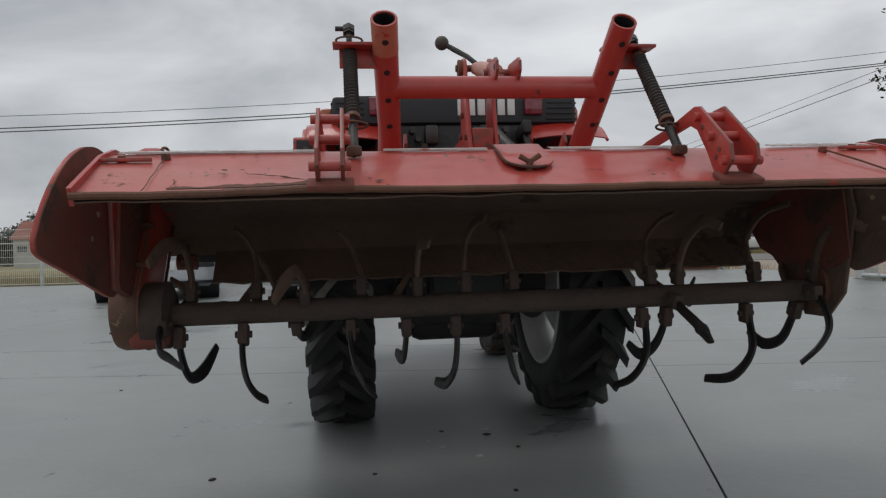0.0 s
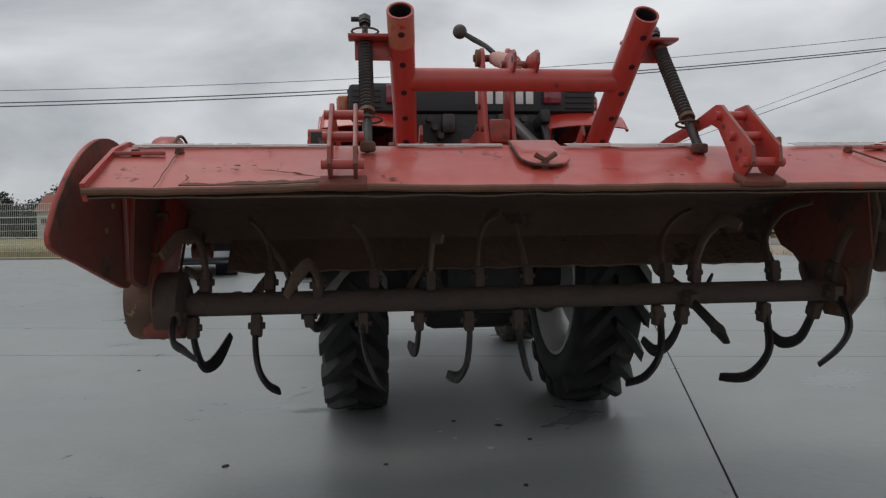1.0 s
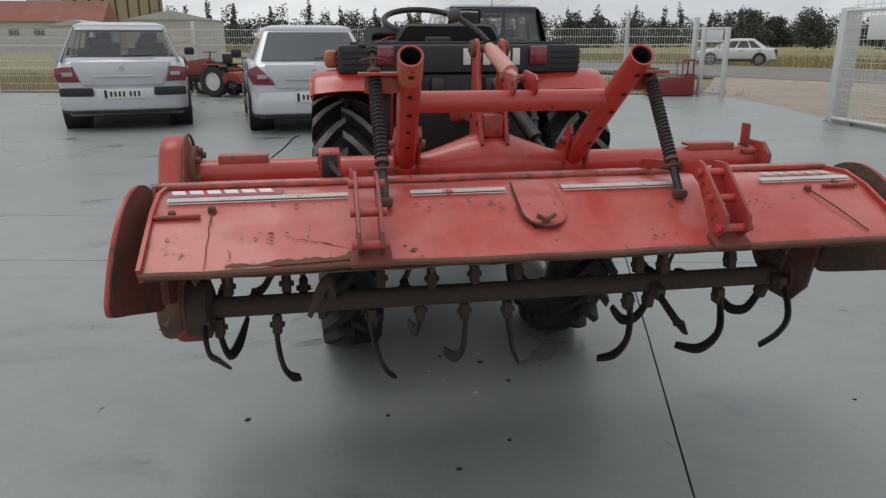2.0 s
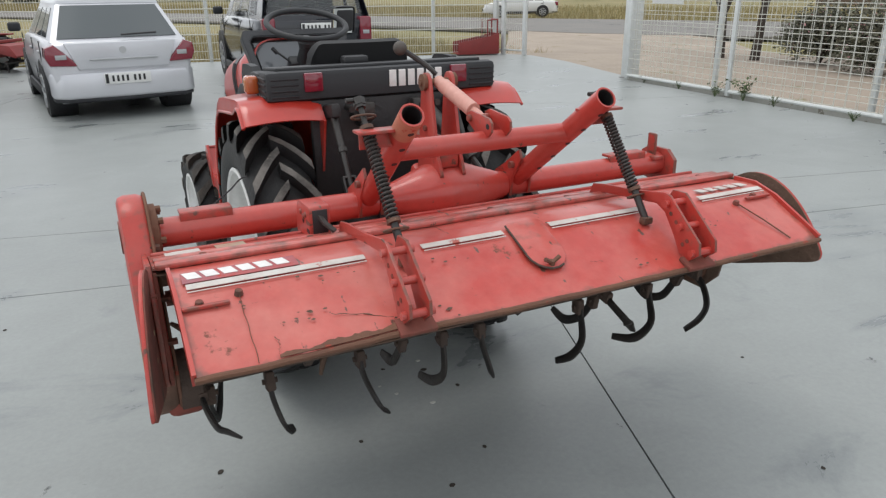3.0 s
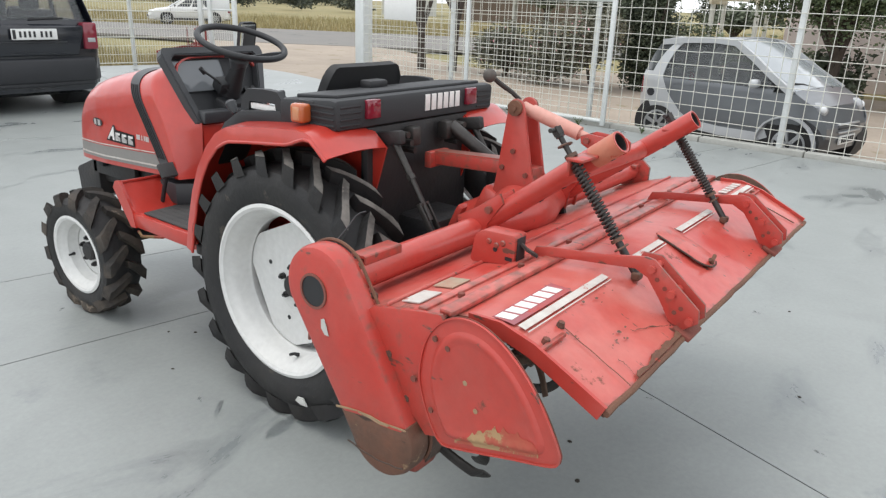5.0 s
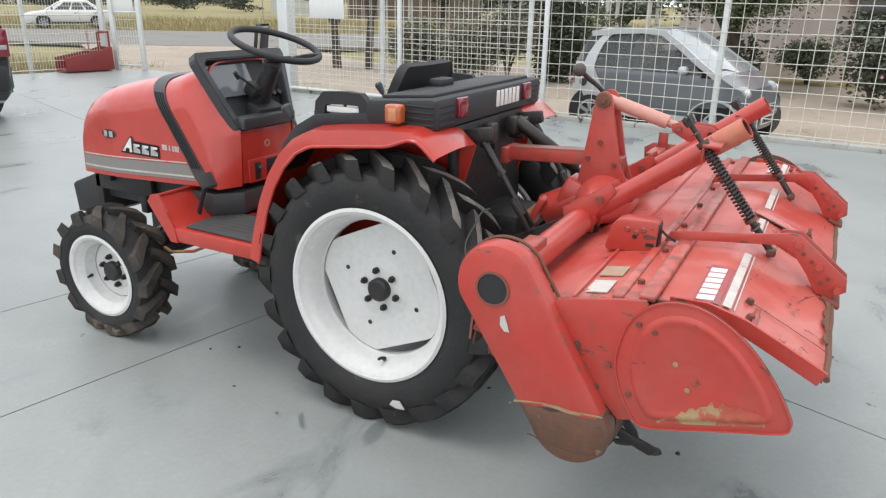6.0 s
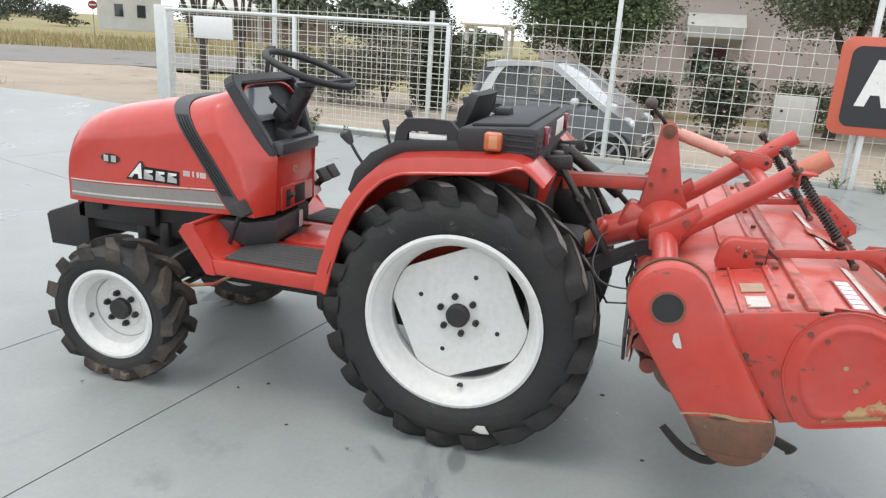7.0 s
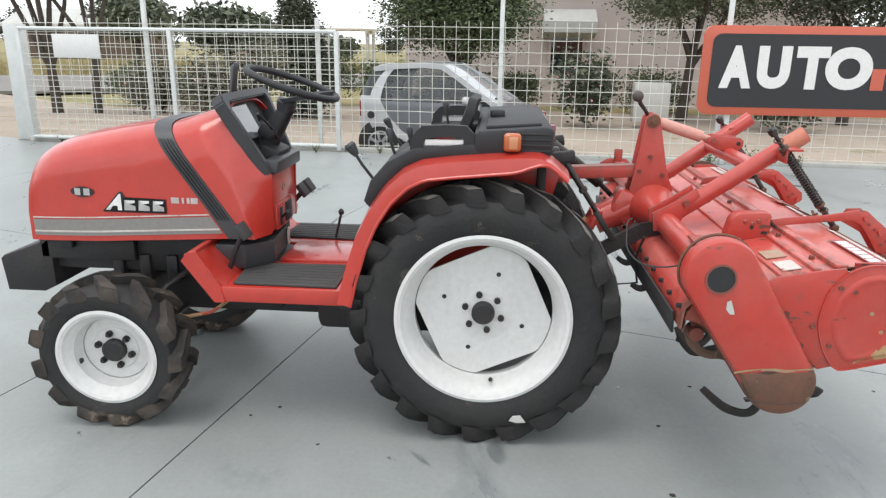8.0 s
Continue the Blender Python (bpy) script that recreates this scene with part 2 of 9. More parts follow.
# the grey base stands for sky mirrored in the instrument cover
M["screen"] = glassy("clear_cover_with_painted_sky", (0.15, 0.16, 0.17), 0.10)
M["mirror"] = mat("mirror_glass", (0.85, 0.86, 0.87), 0.03, metal=1.0, second=(0.83, 0.84, 0.85), bump=0.0)
M["car_silver"] = mat("silver_car_paint", (0.61, 0.615, 0.645), 0.33, metal=0.3, second=(0.56, 0.57, 0.595), big=1.0, fine=300, bump=0.0, coat=0.6)
M["car_pewter"] = mat("dusty_silver_car_paint", (0.50, 0.51, 0.52), 0.35, metal=0.3, second=(0.45, 0.46, 0.47), big=1.0, fine=300, bump=0.0, coat=0.5)
M["car_midgrey"] = mat("mid_grey_car_paint", (0.165, 0.175, 0.187), 0.35, metal=0.4, second=(0.11, 0.117, 0.125), big=1.0, fine=300, bump=0.0, coat=0.6)
M["car_dark"] = mat("dark_blue_black_car_paint", (0.008, 0.010, 0.016), 0.14, metal=0.1, second=(0.011, 0.013, 0.020), big=1.0, fine=300, bump=0.0, coat=0.5)
M["car_white"] = mat("white_car_paint", (0.72, 0.72, 0.70), 0.3, second=(0.66, 0.66, 0.64), big=1.0, fine=300, bump=0.0, coat=0.5)
M["carblack"] = mat("grey_black_bumper_plastic", (0.021, 0.022, 0.026), 0.55, big=2, fine=200, bump=0.05)
M["alloy"] = mat("alloy_wheel_metal", (0.50, 0.51, 0.52), 0.35, metal=0.7, big=4, bump=0.0)
M["plate"] = mat("number_plate_white", (0.74, 0.74, 0.72), 0.4, second=(0.68, 0.68, 0.66), big=8, bump=0.0)
M["ink"] = mat("black_ink", (0.02, 0.02, 0.022), 0.5, big=8, bump=0.0)
M["fence"] = mat("white_coated_fence_steel", (0.66, 0.68, 0.67), 0.45, second=(0.55, 0.57, 0.55), big=5, amount=0.8, bump=0.03,
                 spots=(0.36, 0.30, 0.24), spot_scale=9, spot_at=0.72)
M["wire"] = mat("white_coated_wire", (0.66, 0.66, 0.60), 0.5, second=(0.55, 0.53, 0.46), big=3, amount=0.8, bump=0.0)
M["kerb"] = mat("pale_kerb_concrete", (0.44, 0.44, 0.41), 0.85, second=(0.30, 0.30, 0.27), big=2.2, amount=0.8, fine=40, bump=0.4,
                spots=(0.20, 0.19, 0.15), spot_scale=5, spot_at=0.6)
M["sign_orange"] = mat("orange_red_sign_film", (0.56, 0.12, 0.07), 0.4, second=(0.50, 0.11, 0.065), big=2, bump=0.0)
M["sign_black"] = mat("black_sign_film", (0.018, 0.019, 0.022), 0.35, second=(0.026, 0.026, 0.03), big=2, bump=0.0)
M["leaf"] = mat("olive_leaves", (0.100, 0.128, 0.068), 0.6, second=(0.118, 0.135, 0.078), big=2.5, amount=0.9, fine=9, bump=0.0, vary=0.45)
M["leaf_dark"] = mat("dark_leaves", (0.064, 0.080, 0.050), 0.65, second=(0.095, 0.110, 0.068), big=1.5, amount=0.9, fine=9, bump=0.0, vary=0.5)
M["leaf_light"] = mat("fresh_leaves", (0.118, 0.155, 0.076), 0.6, second=(0.090, 0.125, 0.058), big=2.0, amount=0.9, fine=9, bump=0.0, vary=0.4)
M["leaf_grey"] = mat("grey_green_leaves", (0.115, 0.130, 0.088), 0.65, second=(0.085, 0.105, 0.062), big=1.5, amount=0.9, fine=9, bump=0.0, vary=0.35)
M["leaf_hedge"] = mat("dull_hedge_leaves", (0.125, 0.130, 0.090), 0.65, second=(0.195, 0.178, 0.130), big=1.8, amount=0.9, fine=9, bump=0.0, vary=0.5)
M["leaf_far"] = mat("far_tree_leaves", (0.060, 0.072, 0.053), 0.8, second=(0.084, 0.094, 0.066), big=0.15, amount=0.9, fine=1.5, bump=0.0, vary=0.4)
M["bloom"] = mat("pink_blossom", (0.60, 0.30, 0.32), 0.6, second=(0.66, 0.48, 0.46), big=6, bump=0.0, vary=0.25)
M["bark"] = mat("dark_bark", (0.055, 0.042, 0.034), 0.9, second=(0.085, 0.068, 0.055), big=5, amount=0.9, fine=30, bump=0.8)
M["straw"] = mat("dry_grass_blades", (0.33, 0.26, 0.125), 0.8, second=(0.22, 0.20, 0.085), big=0.25, amount=0.9, fine=3, bump=0.0, vary=0.35)
M["weed"] = mat("green_weed_leaves", (0.075, 0.11, 0.04), 0.7, second=(0.10, 0.12, 0.05), big=8, bump=0.0, vary=0.4)
M["plaster"] = mat("dusty_pink_plaster", (0.62, 0.535, 0.50), 0.9, second=(0.54, 0.455, 0.42), big=0.7, amount=0.8, fine=30, bump=0.2)
M["cream"] = mat("cream_wall_paint", (0.62, 0.57, 0.47), 0.85, second=(0.52, 0.47, 0.38), big=0.4, amount=0.7, fine=20, bump=0.1)
M["sheet"] = mat("ochre_sheet_cladding", (0.40, 0.31, 0.18), 0.7, second=(0.33, 0.26, 0.16), big=0.12, amount=0.8, fine=6, bump=0.0)
M["sheet_dark"] = mat("brown_cladding_trim", (0.12, 0.085, 0.06), 0.7, big=0.3, bump=0.0)
M["sheet_grey"] = mat("grey_sheet_cladding", (0.26, 0.28, 0.28), 0.7, second=(0.22, 0.24, 0.24), big=0.2, fine=6, bump=0.0)
M["tile"] = mat("red_roof_tiles", (0.27, 0.10, 0.075), 0.85, second=(0.33, 0.16, 0.12), big=0.4, amount=0.9, fine=5, bump=0.2)
M["shedwhite"] = mat("dull_white_cladding", (0.52, 0.52, 0.49), 0.8, second=(0.42, 0.42, 0.39), big=0.6, amount=0.8, fine=5, bump=0.0)
M["oldred"] = mat("old_dark_red_paint", (0.26, 0.030, 0.028), 0.5, second=(0.18, 0.03, 0.026), big=3, amount=0.8, bump=0.05,
                  spots=(0.11, 0.06, 0.05), spot_scale=8, spot_at=0.66)
M["cable"] = mat("black_cable_sheath", (0.03, 0.03, 0.032), 0.6, big=1, bump=0.0)
M["debris"] = mat("dark_soil_crumb", (0.035, 0.028, 0.022), 0.9, second=(0.06, 0.045, 0.035), big=30, bump=0.5)
M["chip"] = mat("grey_white_paper_scrap", (0.52, 0.52, 0.49), 0.8, second=(0.42, 0.41, 0.38), big=30, bump=0.1)


def concrete_material():
    """Pale troweled concrete, damp in soft patches that are darker and shinier."""
    m = bpy.data.materials.new("damp_troweled_concrete")
    m.use_nodes = True
    n, l = m.node_tree.nodes, m.node_tree.links
    b = n["Principled BSDF"]
    co = n.new("ShaderNodeTexCoord")

    def noise(scale, detail, roughness=0.6, distortion=0.0, stretch=None):
        t = n.new("ShaderNodeTexNoise")
        t.inputs["Scale"].default_value, t.inputs["Detail"].default_value = scale, detail
        t.inputs["Roughness"].default_value, t.inputs["Distortion"].default_value = roughness, distortion
        if stretch:
            mp = n.new("ShaderNodeMapping")
            mp.inputs["Scale"].default_value = stretch
            mp.inputs["Rotation"].default_value = (0, 0, radians(-14))
            l.new(co.outputs["Object"], mp.inputs["Vector"])
            l.new(mp.outputs[0], t.inputs["Vector"])
        else:
            l.new(co.outputs["Object"], t.inputs["Vector"])
        return t.outputs[0]

    def ranged(sock, a, c, lo=0.0, hi=1.0):
        r = n.new("ShaderNodeMapRange")
        r.inputs[1].default_value, r.inputs[2].default_value = a, c
        r.inputs[3].default_value, r.inputs[4].default_value = lo, hi
        l.new(sock, r.inputs[0])
        return r.outputs[0]

    def mixed(fac, a, c, blend="MIX"):
        x = n.new("ShaderNodeMix")
        x.data_type, x.blend_type = "RGBA", blend
        if isinstance(fac, float):
            x.inputs[0].default_value = fac
        else:
            l.new(fac, x.inputs[0])
        for k, v in ((6, a), (7, c)):
            if isinstance(v, tuple):
                x.inputs[k].default_value = (*v, 1)
            else:
                l.new(v, x.inputs[k])
        return x.outputs[2]

    broad = noise(0.35, 5, 0.6)
    col = mixed(ranged(broad, 0.35, 0.68), (0.252, 0.268, 0.260), (0.303, 0.321, 0.312))
    damp = ranged(noise(0.9, 7, 0.62, 0.6, (1.0, 2.4, 1.0)), 0.56, 0.67)
    col = mixed(damp, col, (0.178, 0.194, 0.196))
    stains = ranged(noise(3.2, 9, 0.7), 0.66, 0.72, 0, 0.75)
    col = mixed(stains, col, (0.145, 0.15, 0.148))
    grain = ranged(noise(42, 6, 0.7), 0.0, 1.0, 0.84, 1.15)
    col = mixed(1.0, col, grain, "MULTIPLY")
    swirl = ranged(noise(2.2, 3, 0.5, 1.4), 0.2, 0.8, 0.93, 1.06)
    col = mixed(1.0, col, swirl, "MULTIPLY")
    l.new(col, b.inputs["Base Color"])
    wet = n.new("ShaderNodeMix")
    wet.inputs[2].default_value, wet.inputs[3].default_value = 0.42, 0.20
    l.new(damp, wet.inputs[0])
    l.new(wet.outputs[0], b.inputs["Roughness"])
    bp = n.new("ShaderNodeBump")
    bp.inputs["Strength"].default_value, bp.inputs["Distance"].default_value = 0.12, 0.01
    l.new(noise(18, 6, 0.6), bp.inputs["Height"])
    l.new(bp.outputs[0], b.inputs["Normal"])
    return m


M["concrete"] = concrete_material()


def damp_material():
    """Dark wet concrete that breaks up in ragged patches."""
    m = bpy.data.materials.new("wet_ragged_patch")
    m.use_nodes = True
    n, l = m.node_tree.nodes, m.node_tree.links
    b = n["Principled BSDF"]
    b.inputs["Base Color"].default_value = (0.105, 0.114, 0.114, 1)
    b.inputs["Roughness"].default_value = 0.42
    co = n.new("ShaderNodeTexCoord")
    a = n.new("ShaderNodeTexNoise")
    a.inputs["Scale"].default_value, a.inputs["Detail"].default_value = 9.0, 8
    a.inputs["Roughness"].default_value, a.inputs["Distortion"].default_value = 0.65, 0.8
    l.new(co.outputs["Object"], a.inputs["Vector"])
    g = n.new("ShaderNodeTexGradient")
    g.gradient_type = "SPHERICAL"
    mp = n.new("ShaderNodeMapping")
    mp.vector_type = "TEXTURE"
    l.new(co.outputs["Generated"], mp.inputs["Vector"])
    mp.inputs["Location"].default_value = (0.5, 0.5, 0.5)
    mp.inputs["Scale"].default_value = (0.5, 0.5, 0.5)
    l.new(mp.outputs[0], g.inputs["Vector"])
    mul = n.new("ShaderNodeMath")
    mul.operation = "MULTIPLY_ADD"
    mul.inputs[1].default_value = 0.55
    l.new(g.outputs["Fac"], mul.inputs[0])
    l.new(a.outputs[0], mul.inputs[2])
    r = n.new("ShaderNodeMapRange")
    r.inputs[1].default_value, r.inputs[2].default_value = 0.66, 0.86
    r.inputs[4].default_value = 0.85
    l.new(mul.outputs[0], r.inputs[0])
    l.new(r.outputs[0], b.inputs["Alpha"])
    return m


M["damp"] = damp_material()
M["sand"] = mat("sandy_dirt", (0.40, 0.330, 0.265), 0.95, second=(0.30, 0.25, 0.20), big=0.45, amount=0.9, fine=14, bump=0.5,
                spots=(0.25, 0.21, 0.13), spot_scale=1.3, spot_at=0.60)
M["field"] = mat("dry_grass_field", (0.30, 0.245, 0.115), 0.95, second=(0.20, 0.19, 0.08), big=0.12, amount=0.9, fine=5, bump=0.6,
                 spots=(0.16, 0.16, 0.07), spot_scale=0.35, spot_at=0.58)
M["asphalt"] = mat("worn_grey_asphalt", (0.185, 0.176, 0.165), 0.85, second=(0.24, 0.222, 0.20), big=0.5, amount=0.8, fine=20, bump=0.4,
                   spots=(0.085, 0.08, 0.078), spot_scale=0.9, spot_at=0.62)

# ---------------------------------------------------------------- shape helpers


def bx(bm, c, s, bev=0.0, rot=(0, 0, 0), seg=2):
    """A box of the size s round c, its edges bevelled."""
    m = pose(*c, *rot) @ Matrix.Diagonal((*s, 1))
    vs = bmesh.ops.create_cube(bm, size=1.0, matrix=m)["verts"]
    if bev:
        es = list({e for v in vs for e in v.link_edges})
        bmesh.ops.bevel(bm, geom=es, offset=bev, segments=seg, profile=0.5, affect="EDGES")


def cyl(bm, p0, p1, r0, r1=None, n=20, caps=True):
    p0, p1 = Vector(p0), Vector(p1)
    d = p1 - p0
    m = Matrix.Translation((p0 + p1) / 2) @ d.to_track_quat("Z", "Y").to_matrix().to_4x4()
    bmesh.ops.create_cone(bm, cap_ends=caps, segments=n, radius1=r0, radius2=r0 if r1 is None else r1, depth=d.length, matrix=m)


def pipe(bm, p0, p1, ro, ri, n=24):
    """An open pipe with a wall."""
    p0, p1 = Vector(p0), Vector(p1)
    q = (p1 - p0).to_track_quat("Z", "Y")
    rings = []
    for p, r in ((p0, ro), (p1, ro), (p1, ri), (p0, ri)):
        rings.append([bm.verts.new(p + q @ Vector((r * math.cos(2 * math.pi * k / n), r * math.sin(2 * math.pi * k / n), 0))) for k in range(n)])
    for a in range(4):
        c = (a + 1) % 4
        for k in range(n):
            bm.faces.new((rings[a][k], rings[a][(k + 1) % n], rings[c][(k + 1) % n], rings[c][k]))


def sweep(bm, pts, r, n=8, flat=None):
    """A round bar along points; r may be a list; flat=(a, b) gives a flat bar a wide and b thick."""
    pts = [Vector(p) for p in pts]
    rings, up = [], None
    for k, p in enumerate(pts):
        t = (pts[min(k + 1, len(pts) - 1)] - pts[max(k - 1, 0)]).normalized()
        if up is None:
            up = Vector((0, 0, 1)) if abs(t.z) < 0.9 else Vector((1, 0, 0))
        side = t.cross(up).normalized()
        up = side.cross(t).normalized()
        rad = r[k] if isinstance(r, (list, tuple)) else r
        ring = []
        for j in range(n):
            a = 2 * math.pi * (j + 0.5) / n
            if flat:
                w = flat[0] * rad
                ring.append(bm.verts.new(p + side * (math.copysign(w / 2, math.cos(a))) + up * (math.copysign(flat[1] / 2, math.sin(a)))))
            else:
                ring.append(bm.verts.new(p + side * (rad * math.cos(a)) + up * (rad * math.sin(a))))
        rings.append(ring)
    for a, c in zip(rings, rings[1:]):
        for j in range(n):
            bm.faces.new((a[j], a[(j + 1) % n], c[(j + 1) % n], c[j]))
    bm.faces.new(rings[0][::-1])
    bm.faces.new(rings[-1])


def prism(bm, pts, lo, hi, axis="x", bev=0.0):
    """A plate with the outline pts, from lo to hi along the axis."""
    def at(p, h):
        return {"x": (h, p[0], p[1]), "y": (p[0], h, p[1]), "z": (p[0], p[1], h)}[axis]
    a = [bm.verts.new(at(p, lo)) for p in pts]
    c = [bm.verts.new(at(p, hi)) for p in pts]
    k = len(pts)
    fs = [bm.faces.new(a[::-1]), bm.faces.new(c)]
    fs += [bm.faces.new((a[j], a[(j + 1) % k], c[(j + 1) % k], c[j])) for j in range(k)]
    bmesh.ops.recalc_face_normals(bm, faces=fs)
    if bev:
        es = [e for f in fs[:2] for e in f.edges]
        bmesh.ops.bevel(bm, geom=list(set(es)), offset=bev, segments=2, profile=0.5, affect="EDGES")


def lathe(bm, prof, centre, n=48, axis="x", close=False):
    """Turns a profile of (radius, along) round an axis through centre."""
    c = Vector(centre)
    rings = []
    for r, h in prof:
        ring = []
        for k in range(n):
            a = 2 * math.pi * k / n
            u, v = r * math.cos(a), r * math.sin(a)
            ring.append(bm.verts.new(c + Vector({"x": (h, u, v), "y": (u, h, v), "z": (u, v, h)}[axis])))
        rings.append(ring)
    pairs = list(zip(rings, rings[1:])) + ([(rings[-1], rings[0])] if close else [])
    fs = []
    for a, b in pairs:
        for k in range(n):
            fs.append(bm.faces.new((a[k], a[(k + 1) % n], b[(k + 1) % n], b[k])))
    if not close:
        fs += [bm.faces.new(rings[0]), bm.faces.new(rings[-1])]
    bmesh.ops.recalc_face_normals(bm, faces=fs)


def sheet(bm, f, nu, nv, thick=0.0):
    """A sheet from f(u, v), u and v from 0 to 1, with a thickness."""
    g = [[bm.verts.new(f(i / nu, j / nv)) for j in range(nv + 1)] for i in range(nu + 1)]
    fs = [bm.faces.new((g[i][j], g[i + 1][j], g[i + 1][j + 1], g[i][j + 1])) for i in range(nu) for j in range(nv)]
    if thick:
        bmesh.ops.recalc_face_normals(bm, faces=fs)
        bmesh.ops.solidify(bm, geom=fs, thickness=thick)


def arc(c, r, a0, a1, n):
    return [(c[0] + r * math.cos(radians(a0 + (a1 - a0) * k / n)), c[1] + r * math.sin(radians(a0 + (a1 - a0) * k / n))) for k in range(n + 1)]


def polyline(pts):
    """A function from 0 to 1 along the points, by length."""
    d = [0.0]
    for p, q in zip(pts, pts[1:]):
        d.append(d[-1] + math.dist(p, q))

    def f(u):
        s = u * d[-1]
        for k in range(len(pts) - 1):
            if s <= d[k + 1] + 1e-9:
                w = (s - d[k]) / max(1e-9, d[k + 1] - d[k])
                return tuple(a + (b - a) * w for a, b in zip(pts[k], pts[k + 1]))
        return pts[-1]
    return f


def finish(name, bm, material, smooth=32):
    me = bpy.data.meshes.new(name)
    bm.to_mesh(me)
    bm.free()
    me.materials.append(material)
    if smooth:
        me.polygons.foreach_set("use_smooth", [True] * len(me.polygons))
        me.set_sharp_from_angle(angle=radians(smooth))
    return me


def part(name, bm, material, parent, label="", smooth=32):
    ob = new(name, finish(name, bm, material, smooth))
    ob.parent = parent
    if label:
        ob["label"] = label
    return ob


def islands(bm):
    """The separate pieces of a bmesh, each as a bmesh of its own."""
    left, out = set(bm.verts), []
    while left:
        todo, got = [left.pop()], []
        while todo:
            v = todo.pop()
            got.append(v)
            for e in v.link_edges:
                o = e.other_vert(v)
                if o in left:
                    left.discard(o)
                    todo.append(o)
        piece = bmesh.new()
        at = {v: piece.verts.new(v.co) for v in got}
        for f in {f for v in got for f in v.link_faces}:
            piece.faces.new([at[v] for v in f.verts])
        out.append(piece)
    bm.free()
    return out


def parts(name, bm, material, parent, label="", smooth=32):
    """As part(), with an object for each separate piece."""
    for piece in islands(bm):
        ob = part(name, piece, material, parent, label, smooth)
    return ob


def thing(name, label, category, m=None, kind="", group=""):
    ob = new(name)
    ob.empty_display_size = 0.1
    if m is not None:
        ob.matrix_world = m
    return tagged(ob, label, category, group, kind)


def solid(name, bm, material, label, category, kind="", group="", smooth=32):
    return tagged(new(name, finish(name, bm, material, smooth)), label, category, group, kind)


def new_bm():
    return bmesh.new()


def leaf_mesh(name, clumps, n, size, material, seed, flat=0.5):
    """Many small two-triangle leaves in uneven clumps: (centre, radii) each."""
    rng = np.random.default_rng(seed)
    vs, fs = [], []
    weights = np.array([r[0] * r[1] * r[2] for _, r in clumps]) ** 0.67
    for (c, r), k in zip(clumps, (n * weights / weights.sum()).astype(int)):
        d = rng.normal(size=(k, 3))
        d /= np.linalg.norm(d, axis=1)[:, None]
        lump = 1 + 0.28 * np.sin(d[:, 0] * 5 + c[0]) * np.cos(d[:, 2] * 4 + c[1]) + 0.18 * rng.normal(size=k)
        p = np.array(c) + d * np.array(r) * (lump * (0.45 + 0.55 * rng.random(k) ** 0.4))[:, None]
        a = rng.normal(size=(k, 3))
        a[:, 2] *= flat
        a /= np.linalg.norm(a, axis=1)[:, None]
        b = np.cross(a, rng.normal(size=(k, 3)))
        b /= np.linalg.norm(b, axis=1)[:, None]
        s = size * (0.6 + 0.8 * rng.random(k))[:, None]
        quad = np.stack([p - a * s, p + b * s * 0.5, p + a * s, p - b * s * 0.5], 1)
        start = sum(len(q) for q in vs)
        vs.append(quad.reshape(-1, 3))
        fs.append(start + np.arange(4 * k).reshape(-1, 4))
    me = bpy.data.meshes.new(name)
    me.from_pydata(np.concatenate(vs).tolist(), [], np.concatenate(fs).tolist())
    me.materials.append(material)
    return me

# ---------------------------------------------------------------- ground, yard, road
FAR_A, FAR_B = (-16.0, 18.55), (7.95, 12.78)          # line of the far fence


def far_line(x):
    return FAR_A[1] + (x - FAR_A[0]) * (FAR_B[1] - FAR_A[1]) / (FAR_B[0] - FAR_A[0])


def fence_x(y):
    """The side fence's line."""
    return 6.92 + 0.06 * y


bm = new_bm()
RINGS = [-2500, -600, -200, -90, -50, -30, -18, -8, 0, 8, 18, 30, 50, 90, 200, 600, 2500]
sheet(bm, lambda u, v: (RINGS[round(u * 16)], RINGS[round(v * 16)], -0.275), 16, 16)
solid("ground", bm, M["field"], "dry yellowish grass field reaching the horizon", "ground", "structure")

bm = new_bm()
# the verge lies a step lower than the yard and rises to it at the entrance: y, left x, right x, left z, right z
VERGE = [(-60, 6.6, 15.5, -0.26, -0.262), (-4, 6.8, 16.9, -0.26, -0.262), (3.4, 7.1, 17.6, -0.26, -0.262), (6.6, 7.3, 17.2, -0.16, -0.18), (7.6, 7.5, 16.6, -0.06, -0.13), (9.2, 8.1, 14.2, -0.03, -0.12),
         (11.2, 8.3, 15.0, -0.03, -0.11), (12.9, 8.1, 16.2, -0.04, -0.11), (15.0, 9.6, 17.6, -0.10, -0.11), (18.5, 11.8, 18.4, -0.11, -0.115), (22.5, 14.2, 18.0, -0.12, -0.12)]
sheet(bm, lambda u, v: (VERGE[round(u * 10)][1] + (VERGE[round(u * 10)][2] - VERGE[round(u * 10)][1]) * v, VERGE[round(u * 10)][0], VERGE[round(u * 10)][3] + (VERGE[round(u * 10)][4] - VERGE[round(u * 10)][3]) * v), 10, 4)
solid("verge", bm, M["sand"], "strip of pale sandy dirt outside the fence", "dirt verge", "structure")

